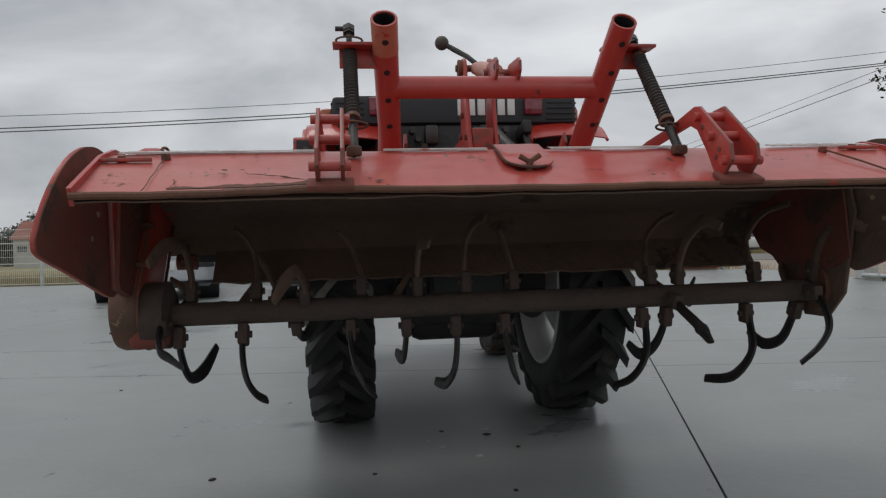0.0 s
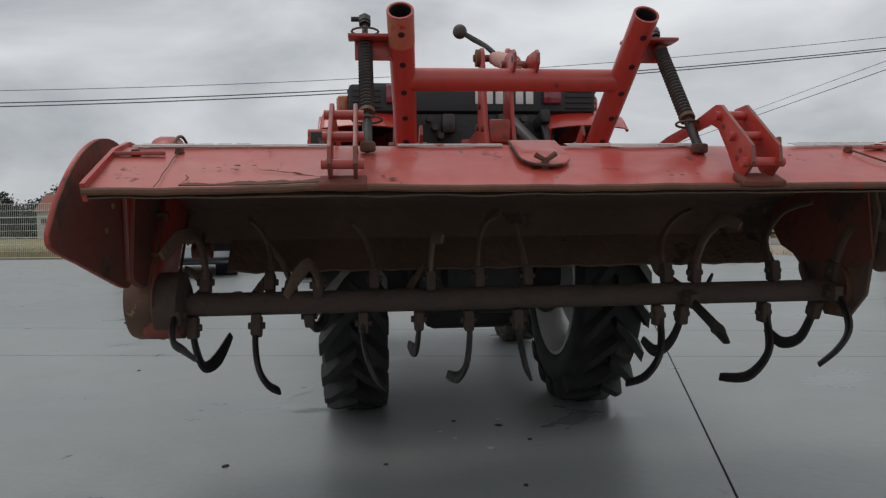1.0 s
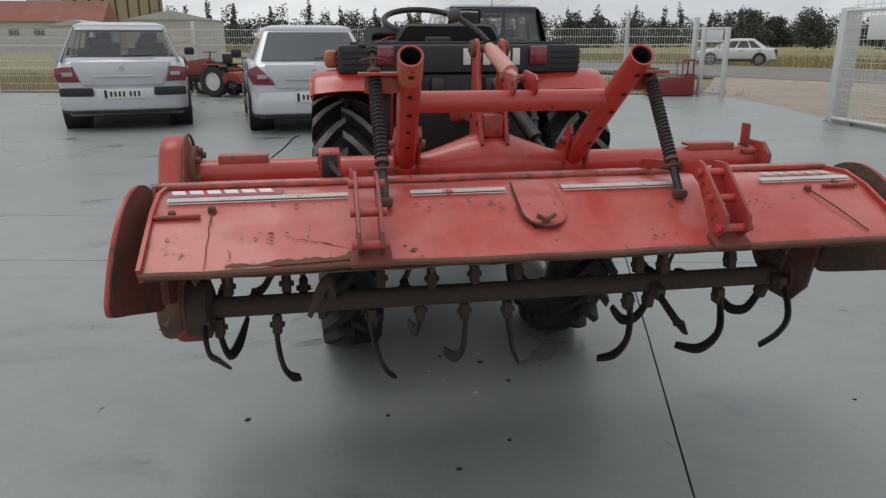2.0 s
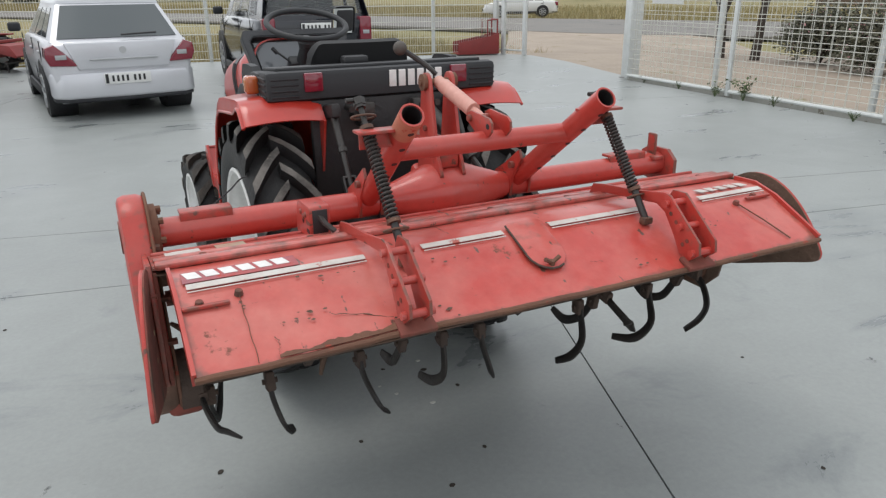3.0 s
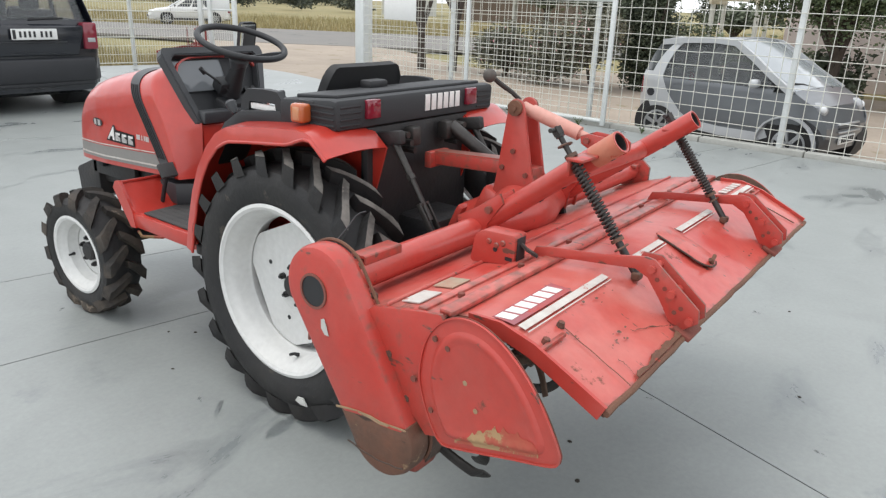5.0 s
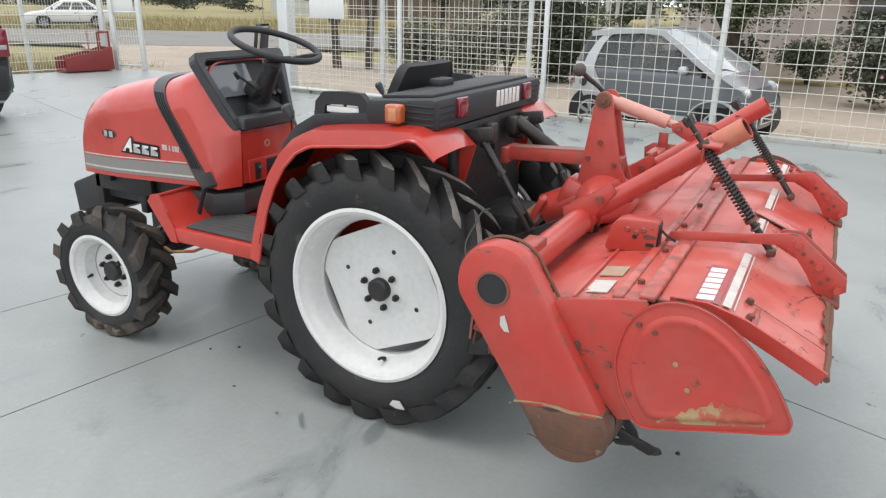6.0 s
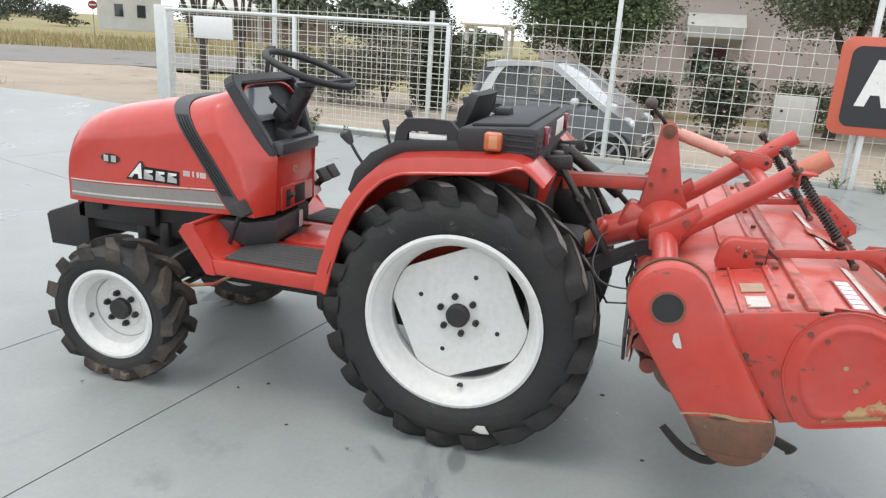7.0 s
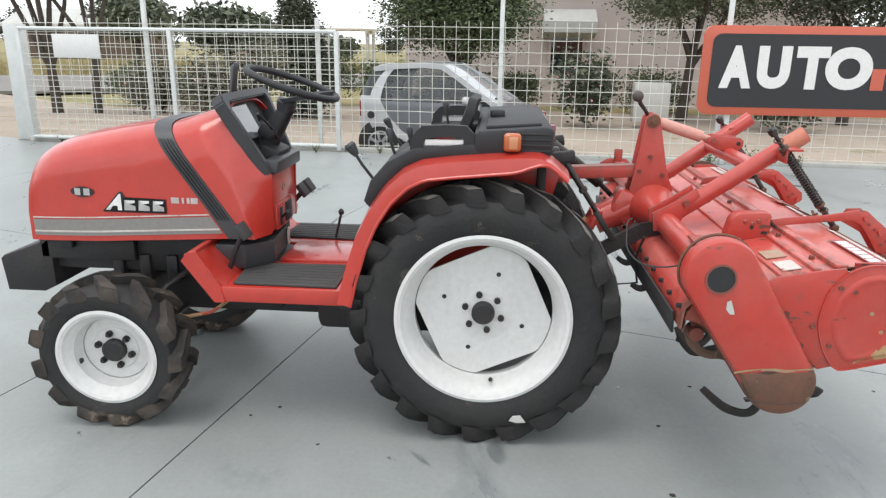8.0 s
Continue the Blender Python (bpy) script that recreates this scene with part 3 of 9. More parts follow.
bm = new_bm()
ROAD_AT, ROAD_WAY = Vector((21.0, 25.0, 0)), Vector((0.5, -0.866, 0))
ROAD_OUT = Vector((0.866, 0.5, 0))
road = [ROAD_AT + ROAD_WAY * s + ROAD_OUT * w for s, w in ((-260, -5.5), (-120, -5.2), (-40, -5.0), (-12, -5.2), (-4, -6.0), (2, -7.2), (8, -6.8), (16, -5.2), (40, -5.0), (260, -5.0),
                                                          (260, 4.6), (60, 4.6), (-60, 4.6), (-260, 4.6))]
prism(bm, [(p.x, p.y) for p in road], -0.20, -0.10, "z")
solid("road", bm, M["asphalt"], "grey worn asphalt road passing the entrance", "road", "structure")


def cut(poly, a, b, gap):
    """The part of a polygon on the left of the line a-b, less a gap."""
    d = Vector((b[0] - a[0], b[1] - a[1])).normalized()
    nrm = Vector((-d.y, d.x))
    side = lambda p: (p[0] - a[0]) * nrm.x + (p[1] - a[1]) * nrm.y - gap
    out = []
    for p, q in zip(poly, poly[1:] + poly[:1]):
        sp, sq = side(p), side(q)
        if sp >= 0:
            out.append(p)
        if (sp < 0) != (sq < 0):
            w = sp / (sp - sq)
            out.append((p[0] + (q[0] - p[0]) * w, p[1] + (q[1] - p[1]) * w))
    return out


yard = thing("yard", "pale damp concrete yard with thin straight joints", "concrete yard", kind="structure")
outline = [(-18, -16), (6.1, -16), (6.58, -4), (6.78, 0), (7.02, 4.4), (7.2, 6.9), (7.6, 7.6), (8.25, 10.2), (8.4, 11.8), (7.98, 12.75), (-18, far_line(-18))]
joints = [((0.224, -2), (1.250, 1)), ((-2, 1.357), (2, 0.613)), ((-2, 2.45), (2, 1.55)), ((-5.2, 0), (-4.1, 3.4)), ((-2, 6.9), (2, 6.0)), ((-2, -4.2), (2, -5.1))]
pieces = [outline]
for a, b in joints:
    pieces = [h for p in pieces for h in (cut(p, a, b, 0.0035), cut(p, b, a, 0.0035)) if len(h) > 2]
for p in pieces:
    bm = new_bm()
    prism(bm, p, -0.30, 0.0, "z")
    part("slab", bm, M["concrete"], yard, smooth=0)

# kerb under the side fence, in short cast lengths
kerb = thing("kerb", "low pale concrete kerb under the mesh fence", "kerb", kind="structure")
y = -14.0
while y < 6.6:
    bm = new_bm()
    ln = 1.24
    bx(bm, (fence_x(y + ln / 2) + 0.02, y + ln / 2, -0.09), (0.14, ln - 0.012, 0.28), 0.012, (0, 0, -3.4 + random.uniform(-0.4, 0.4)))
    part("kerb_stone", bm, M["kerb"], kerb)
    y += ln

# ---------------------------------------------------------------- side fence, gate, gate post


def wire(bm, p0, p1, r):
    """A thin four-sided wire."""
    p0, p1 = Vector(p0), Vector(p1)
    q = (p1 - p0).to_track_quat("Z", "Y")
    a = [[bm.verts.new(p + q @ Vector((x * r, y * r, 0))) for x, y in ((1, 0), (0, 1), (-1, 0), (0, -1))] for p in (p0, p1)]
    for k in range(4):
        bm.faces.new((a[0][k], a[0][(k + 1) % 4], a[1][(k + 1) % 4], a[1][k]))


side_fence = thing("mesh_fence", "white welded mesh fence with square posts beside the yard", "fence", kind="structure")
for py, top in ((5.05, 2.1), (2.5, 1.82), (-0.06, 2.6), (-2.98, 2.5), (-5.6, 2.1), (-8.2, 2.1), (-10.8, 2.1)):
    bm = new_bm()
    bx(bm, (fence_x(py) + 0.03, py, top / 2 - 0.03), (0.06, 0.06, top + 0.06), 0.006)
    part("post", bm, M["fence"], side_fence)
bm = new_bm()
rng = random.Random(5)
y = -12.0
while y < 6.95:
    x = fence_x(y)
    wire(bm, (x, y + rng.uniform(-0.006, 0.006), 0.06), (x, y + rng.uniform(-0.008, 0.008), 1.80 + rng.uniform(-0.01, 0.01)), 0.0042)
    y += 0.163
for k in range(11):
    z = 0.09 + k * 0.163
    for y in range(-12, 7):
        wire(bm, (fence_x(y) - 0.006, y, z + rng.uniform(-0.006, 0.006)), (fence_x(min(y + 1, 6.95)) - 0.006, min(y + 1, 6.95), z + rng.uniform(-0.006, 0.006)), 0.0042)
wm = part("wire_mesh", bm, M["wire"], side_fence, "square welded wire mesh", smooth=0)
wm["kind"] = "stuff"

gate = thing("sliding_gate", "white sliding gate of tube and wire mesh, slid open", "gate")
gx = lambda yy: fence_x(yy) - 0.13
G0, G1 = 2.2, 6.95
for gy in (G0, 4.62, G1):
    bm = new_bm()
    bx(bm, (gx(gy), gy, 0.83), (0.05, 0.06, 1.62), 0.006)
    part("upright", bm, M["fence"], gate)
for z in (1.64, 0.08):
    bm = new_bm()
    cyl(bm, (gx(G0), G0, z), (gx(G1), G1, z), 0.026, n=8)
    part("rail", bm, M["fence"], gate)
bm = new_bm()
y = G0 + 0.1
while y < G1:
    wire(bm, (gx(y), y, 0.09), (gx(y), y, 1.63), 0.004)
    y += 0.15
for k in range(10):
    z = 0.2 + 0.155 * k
    wire(bm, (gx(G0), G0, z), (gx(G1), G1, z), 0.004)
part("wire_mesh", bm, M["wire"], gate, smooth=0)["kind"] = "stuff"
bm = new_bm()
bx(bm, (gx(6.05) - 0.02, 6.05, 1.40), (0.012, 0.72, 0.33), 0.003, (0, 0, -3.4))
part("notice_board", bm, M["plate"], gate, "blank white notice board")

bm = new_bm()
bx(bm, (7.46, 7.17, 0.80), (0.22, 0.22, 1.80), 0.012)
gp = solid("gate_post", bm, M["fence"], "thick square white steel gate post", "gate post")
bm = new_bm()
for k in (-1, 1):
    bx(bm, (7.46 + 0.13 * k, 7.17, 0.006), (0.05, 0.2, 0.012), 0.003)
parts("base_plate", bm, M["steel"], gp)

# far gate leaf, standing open
leaf = thing("gate_leaf", "narrow white gate leaf with mesh, standing open", "gate")
a, b = Vector((7.97, 12.74, 0)), Vector((8.30, 11.95, 0))
for p, r, top in ((a, 0.05, 1.75), (a * 0.72 + b * 0.28, 0.045, 1.5), (b, 0.045, 1.52)):
    bm = new_bm()
    bx(bm, (p.x, p.y, top / 2 - 0.02), (r * 2, r * 2, top), 0.006, (0, 0, 22))
    part("upright", bm, M["fence"], leaf)
for z in (0.1, 1.48, 1.2):
    bm = new_bm()
    cyl(bm, (*a.xy, z), (*b.xy, z), 0.022, n=8)
    part("rail", bm, M["fence"], leaf)
bm = new_bm()
mid = a * 0.4 + b * 0.6
bx(bm, (mid.x, mid.y, 1.34), (0.012, 0.46, 0.24), 0.003, (0, 0, 22.7))
part("panel", bm, M["plate"], leaf)
bm = new_bm()
for k in range(16):
    p = a + (b - a) * k / 15
    wire(bm, (*p.xy, 0.1), (*p.xy, 1.48), 0.004)
for k in range(8):
    wire(bm, (*a.xy, 0.2 + 0.17 * k), (*b.xy, 0.2 + 0.17 * k), 0.004)
part("wire_mesh", bm, M["wire"], leaf, smooth=0)["kind"] = "stuff"

far_fence = thing("far_fence", "cream-white wire fence on slim posts along the yard's end", "fence", kind="structure")
x = FAR_A[0]
while x < 7.8:
    bm = new_bm()
    bx(bm, (x, far_line(x) + 0.04, 0.83), (0.07, 0.07, 1.72), 0.006)
    part("post", bm, M["fence"], far_fence)
    x += 2.5
bm = new_bm()
x = FAR_A[0]
while x < 7.9:
    wire(bm, (x, far_line(x), 0.03), (x, far_line(x), 1.5), 0.0042)
    x += 0.055
for k in range(9):
    z = 0.05 + k * 0.18
    r = 0.006 if k % 3 else 0.011
    for j in range(16):
        xa, xb = FAR_A[0] + j * 1.495, FAR_A[0] + (j + 1) * 1.495
        wire(bm, (xa, far_line(xa) - 0.006, z), (xb, far_line(xb) - 0.006, z), r)
part("wire_mesh", bm, M["wire"], far_fence, smooth=0)["kind"] = "stuff"

# ---------------------------------------------------------------- hanging sign
sign = thing("sign", "black sign board with orange border and white capital letters", "sign")
S0, S1 = -2.63, -6.55


def rounded(w0, w1, z0, z1, r):
    return arc((w1 - r, z1 - r), r, 0, 90, 6) + arc((w0 + r, z1 - r), r, 90, 180, 6) + arc((w0 + r, z0 + r), r, 180, 270, 6) + arc((w1 - r, z0 + r), r, 270, 360, 6)


Z0, Z1 = 0.66, 1.775
bm = new_bm()
prism(bm, rounded(S1, S0, Z0, Z1, 0.13), 6.60, 6.64, "x", 0.004)
part("border", bm, M["sign_orange"], sign, "orange-red border")
bm = new_bm()
prism(bm, rounded(S1 + 0.09, S0 - 0.115, Z0 + 0.1, Z1 - 0.1, 0.11), 6.594, 6.598, "x")
part("panel", bm, M["sign_black"], sign)
LETTER_W = {"A": (-2.87, -3.27), "U": (-3.33, -3.74), "T": (-3.80, -4.21), "O": (-4.17, -4.75)}
for ch, (la, lb) in LETTER_W.items():
    cu = bpy.data.curves.new("letter", "FONT")
    cu.body, cu.size, cu.extrude, cu.offset = ch, 1.0, 0.004, 0.062
    cu.resolution_u = 6
    tmp = new("letter", cu)
    me = bpy.data.meshes.new_from_object(tmp.evaluated_get(bpy.context.evaluated_depsgraph_get()))
    bpy.data.objects.remove(tmp)
    xs = [v.co.x for v in me.vertices]
    ys = [v.co.y for v in me.vertices]
    for v in me.vertices:
        fx = (v.co.x - min(xs)) / (max(xs) - min(xs))
        fy = (v.co.y - min(ys)) / (max(ys) - min(ys))
        v.co = (6.588 - v.co.z * 0.5, la + (lb - la) * fx, 1.0 + 0.53 * fy)
    me.materials.append(M["letter"])
    ob = new("letter", me)
    ob.parent = sign
bm = new_bm()
bx(bm, (6.588, -4.83, 1.13), (0.008, 0.16, 0.26), 0.0)
bx(bm, (6.588, -4.90, 1.23), (0.007, 0.30, 0.07), 0.0)
part("bar", bm, M["sign_orange"], sign)
for py in (-3.05, -5.7):
    bm = new_bm()
    bx(bm, (6.67, py, 0.42), (0.05, 0.06, 0.84), 0.005)
    part("leg", bm, M["fence"], sign)

# ---------------------------------------------------------------- plants


def tree(name, label, at, height, crown, leaves, size, mat_leaf, seed, trunk=0.16, limbs=5, flat=0.5, fork_at=0.38):
    """A tapered, forked trunk with a crown of leaf clumps."""
    rr = random.Random(seed)
    t = thing(name, label, "tree", Matrix.Translation(at))
    bm = new_bm()
    lean = (rr.uniform(-0.25, 0.25), rr.uniform(-0.25, 0.25))
    fork = height * fork_at
    sweep(bm, [(0, 0, -0.15), (lean[0] * 0.3, lean[1] * 0.3, fork * 0.5), (lean[0] * 0.6, lean[1] * 0.6, fork)], [trunk, trunk * 0.8, trunk * 0.68], 9)
    clumps = []
    for k in range(limbs):
        a = 2 * math.pi * k / limbs + rr.uniform(-0.5, 0.5)
        d = crown[0] * rr.uniform(0.35, 0.75)
        tip = Vector((math.cos(a) * d, math.sin(a) * d, height * rr.uniform(0.62, 0.9)))
        base = Vector((lean[0] * 0.6, lean[1] * 0.6, fork * rr.uniform(0.75, 1.0)))
        mid = base.lerp(tip, 0.5) + Vector((rr.uniform(-0.2, 0.2), rr.uniform(-0.2, 0.2), -0.1))
        sweep(bm, [base, mid, tip], [trunk * 0.5, trunk * 0.34, trunk * 0.12], 7)
        clumps.append((tuple(tip), tuple(c * rr.uniform(0.42, 0.66) for c in crown)))
    clumps.append(((0, 0, height - crown[2] * 0.45), tuple(c * 0.6 for c in crown)))
    part("trunk", bm, M["bark"], t)
    ob = new("crown", leaf_mesh("crown", clumps, leaves, size, mat_leaf, seed, flat))
    ob.parent = t
    return t


def shrub(name, label, at, radii, leaves, size, mat_leaf, seed, blooms=0):
    rr = random.Random(seed)
    t = thing(name, label, "shrub", Matrix.Translation(at))
    bm = new_bm()
    for k in range(6):
        a = rr.uniform(0, 6.28)
        tip = (math.cos(a) * radii[0] * 0.6, math.sin(a) * radii[1] * 0.6, radii[2] * rr.uniform(0.9, 1.5))
        sweep(bm, [(0, 0, -0.1), (tip[0] * 0.4, tip[1] * 0.4, tip[2] * 0.5), tip], [0.03, 0.02, 0.008], 6)
    part("stems", bm, M["bark"], t)
    clumps = [((rr.uniform(-0.5, 0.5) * radii[0], rr.uniform(-0.5, 0.5) * radii[1], radii[2] * rr.uniform(0.35, 1.4)),
               tuple(r * rr.uniform(0.45, 0.7) for r in radii)) for _ in range(8)]
    ob = new("foliage", leaf_mesh("foliage", clumps, leaves, size, mat_leaf, seed))
    ob.parent = t
    if blooms:
        ob = new("blossom", leaf_mesh("blossom", [(c, tuple(x * 1.05 for x in r)) for c, r in clumps], blooms, size * 0.8, M["bloom"], seed + 1))
        ob.parent = t
    return t


# beyond the side fence
for k, (px, py, rad, hgt) in enumerate(((12.9, 6.4, 0.9, 0.75), (13.0, 5.4, 0.8, 0.80), (12.9, 7.6, 0.7, 0.6))):
    shrub("hedge_bush", "loose dull green hedge bush behind the gate", (px, py, 0), (rad, rad, hgt), 5200, 0.040, M["leaf_hedge"], 20 + k, 160)
for k, (px, py, rad, hgt) in enumerate(((15.6, 8.6, 0.9, 0.5), (16.4, 10.0, 1.0, 0.6), (15.2, 7.4, 0.8, 0.55), (17.6, 4.9, 1.1, 0.75))):
    shrub("garden_bush", "loose grey-green garden bush on the dry ground", (px, py, -0.15), (rad, rad, hgt), 3600, 0.044, M["leaf"], 60 + k, 40)
shrub("tall_hedge_bush", "tall dense dark hedge bush behind the fence", (13.8, 4.45, -0.25), (0.72, 0.72, 1.55), 26000, 0.040, M["leaf_dark"], 24)
shrub("flowering_shrub", "dark shrub with pale pink blossom by the house", (13.2, -1.95, 0), (0.75, 0.75, 0.72), 2600, 0.06, M["leaf_dark"], 31, 110)
shrub("flowering_shrub", "dark shrub with pale pink blossom beside the parked car", (13.4, 2.6, 0), (0.7, 0.7, 0.6), 1800, 0.06, M["leaf"], 32, 120)
for k, (px, py, rad, hgt) in enumerate(((17.6, -0.7, 0.7, 0.5), (17.9, 1.6, 0.8, 0.55), (17.4, -4.3, 0.9, 0.6))):
    shrub("garden_bush", "loose green bush along the house wall", (px, py, -0.2), (rad, rad, hgt), 3600, 0.046, M["leaf"], 70 + k, 30)
shrub("flowering_shrub", "low green shrub at the garden's edge", (13.3, -5.9, 0), (0.9, 1.2, 0.7), 2200, 0.06, M["leaf_dark"], 33, 60)
tree("garden_tree", "dense fresh green garden tree beside the house wall", (15.2, 0.9, -0.28), 3.9, (1.6, 1.85, 1.75), 52000, 0.046, M["leaf_light"], 41, 0.17, 8, fork_at=0.30)
shrub("garden_bush", "dark bush below the garden tree", (15.6, 0.9, -0.28), (0.6, 0.65, 0.62), 1800, 0.07, M["leaf_dark"], 64)
tree("garden_tree", "dark leafy tree beside the house wall", (15.2, -4.6, -0.28), 4.6, (2.0, 1.9, 1.7), 34000, 0.044, M["leaf"], 42, 0.15, 6)
tree("garden_tree", "dark leafy tree at the garden's end", (15.0, -8.4, -0.28), 4.4, (2.0, 2.2, 1.8), 26000, 0.046, M["leaf_dark"], 44, 0.15, 6)
tree("street_tree", "gnarled dark tree with forked limbs by the road", (12.3, 9.75, -0.28), 6.4, (1.6, 1.6, 1.0), 7000, 0.06, M["leaf_dark"], 45, 0.13, 5, fork_at=0.22)
tree("street_tree", "gnarled dark tree with leaning forked limbs", (12.5, 8.95, -0.28), 6.2, (1.6, 1.5, 1.0), 7000, 0.06, M["leaf_dark"], 46, 0.12, 4, fork_at=0.24)
tree("olive_tree", "round grey-green olive tree beyond the gardens", (30, 12.5, -0.28), 3.2, (2.2, 2.2, 1.3), 5000, 0.16, M["leaf_grey"], 47, 0.25, 6)
tree("olive_tree", "grey-green olive tree on the dry slope", (40, 22, -0.28), 4.2, (2.6, 2.6, 1.9), 4000, 0.18, M["leaf_grey"], 48, 0.25, 6)
tree("olive_tree", "grey-green olive tree far beyond the fence", (38, 9.5, -0.28), 2.0, (1.5, 1.5, 0.7), 2500, 0.14, M["leaf_grey"], 49, 0.25, 6)

# ---------------------------------------------------------------- house, cabinet, pergola beyond the side fence
house = thing("house", "single-storey house with dusty pink plaster walls", "house", Matrix.Translation((19.0, -5.5, -0.28)))
bm = new_bm()
bx(bm, (2.5, 1.85, 1.9), (5.0, 12.9, 3.8), 0.01)
part("wall", bm, M["plaster"], house, smooth=0)
bm = new_bm()
prism(bm, [(-5.0, 3.8), (8.7, 3.8), (8.7, 3.95), (1.85, 5.4), (-5.0, 3.95)], -0.5, 5.5, "x")
part("roof", bm, M["tile"], house, "red clay tile roof", smooth=0)
for wy in (3.47, -2.2):
    w = part("window", (lambda b_: (bx(b_, (-0.01, wy, 1.5), (0.08, 1.1, 1.2), 0.01), b_)[1])(new_bm()), M["plaster"], house)
    bm = new_bm()
    bx(bm, (-0.045, wy, 1.5), (0.03, 0.92, 1.02), 0.0)
    part("pane", bm, M["glass"], w)
bm = new_bm()
prism(bm, [(-0.9, 2.75), (-0.9, 2.45), (-0.35, 2.3), (-0.02, 2.3), (-0.02, 3.1), (-0.35, 3.1)], 2.72, 4.22, "y", 0.01)
bmesh.ops.translate(bm, verts=bm.verts, vec=(0, 0, -0.30))
part("awning", bm, M["shedwhite"], house, "white closed awning box")

bm = new_bm()
bx(bm, (13.4, -3.45, 0.31), (0.34, 0.78, 0.86), 0.012)
cab = solid("meter_cabinet", bm, M["shedwhite"], "white meter cabinet standing on the verge", "cabinet")
bm = new_bm()
bx(bm, (13.225, -3.45, 0.33), (0.012, 0.68, 0.72), 0.004)
door = part("door", bm, M["shedwhite"], cab)
bm = new_bm()
cyl(bm, (13.218, -3.2, 0.44), (13.205, -3.2, 0.44), 0.03, n=12)
part("lock", bm, M["ink"], door)

perg = thing("pergola", "small pale garden pergola behind the shrubs", "pergola", Matrix.Translation((24.0, 5.6, -0.28)))
for k in (-0.75, 0.75):
    bm = new_bm()
    bx(bm, (0, k, 1.05), (0.14, 0.14, 2.1), 0.01)
    part("post", bm, M["shedwhite"], perg)
for k in (-0.75, 0.75):
    bm = new_bm()
    bx(bm, (1.3, k, 1.05), (0.12, 0.12, 2.1), 0.01)
    part("post", bm, M["shedwhite"], perg)
    bm = new_bm()
    bx(bm, (0.55, k, 2.16), (1.8, 0.09, 0.12), 0.01)
    part("beam", bm, M["cream"], perg)
for k in range(9):
    bm = new_bm()
    bx(bm, (-0.30 + 0.21 * k, 0, 2.26), (0.07, 1.9, 0.08), 0.008)
    part("slat", bm, M["cream"], perg)

# ---------------------------------------------------------------- the far distance
hall = thing("warehouse", "tall ochre sheet-clad warehouse with a sign on its gable", "warehouse", Matrix.Translation((-39.5, 122, -0.28)) @ pose(0, 0, 0, 0, 0, -15.4))
bm = new_bm()
bx(bm, (-3.1, 16, 6.85), (6.2, 32, 13.7))
part("wall", bm, M["sheet"], hall, smooth=0)
bm = new_bm()
prism(bm, [(-6.5, 13.6), (0.3, 13.6), (0.3, 13.85), (-3.1, 15.0), (-6.5, 13.85)], -0.3, 32.3, "y")
part("roof", bm, M["sheet_dark"], hall, smooth=0)
bm = new_bm()
prism(bm, [(-6.25, 0.2), (0.04, 0.2), (0.04, 13.6), (-3.1, 14.7), (-6.25, 13.6)], -0.25, -0.02, "y")
part("gable", bm, M["sheet_grey"], hall, smooth=0)
for k in range(8):
    bm = new_bm()
    bx(bm, (0.06, 2.5 + 4 * k, 6.9), (0.25, 0.35, 13.4))
    part("pilaster", bm, M["sheet_dark"], hall)
bm = new_bm()
bx(bm, (-3.0, -0.4, 9.9), (5.4, 0.2, 5.4))
board = part("signboard", bm, M["shedwhite"], hall, "white signboard with a dark red oval")
bm = new_bm()
lathe(bm, [(2.2, -0.62), (2.2, -0.52)], (0, 0, 0), 40, "y")
bmesh.ops.scale(bm, verts=bm.verts, vec=(1.12, 1, 0.66))
bmesh.ops.translate(bm, verts=bm.verts, vec=(-3.0, 0, 10.3))
part("oval", bm, M["oldred"], board)
bm = new_bm()
for k in range(5):
    bx(bm, (-4.6 + 0.8 * k, -0.66, 10.3), (0.5, 0.06, 0.8))
part("bar", bm, M["letter"], board)
bm = new_bm()
bx(bm, (-3.4, -0.55, 8.3), (0.5, 0.06, 0.9), rot=(0, 25, 0))
bx(bm, (-2.6, -0.55, 8.3), (0.5, 0.06, 0.9), rot=(0, -25, 0))
part("ribbon", bm, M["oldred"], board)

low = thing("low_shed", "long low shed with a red tiled roof and white wall", "shed", Matrix.Translation((-44, 105, -0.28)))
bm = new_bm()
bx(bm, (4.6, 4, 2.1), (18.8, 8, 4.2))
part("wall", bm, M["shedwhite"], low, smooth=0)
bm = new_bm()
prism(bm, [(-0.4, 4.1), (8.4, 4.1), (4.0, 6.9)], -5.2, 14.4, "x")
part("roof", bm, M["tile"], low, smooth=0)
for k in range(6):
    bm = new_bm()
    bx(bm, (-3.6 + 3.2 * k, -0.02, 2.7), (1.3, 0.1, 0.8))
    part("window", bm, M["glass"], low)

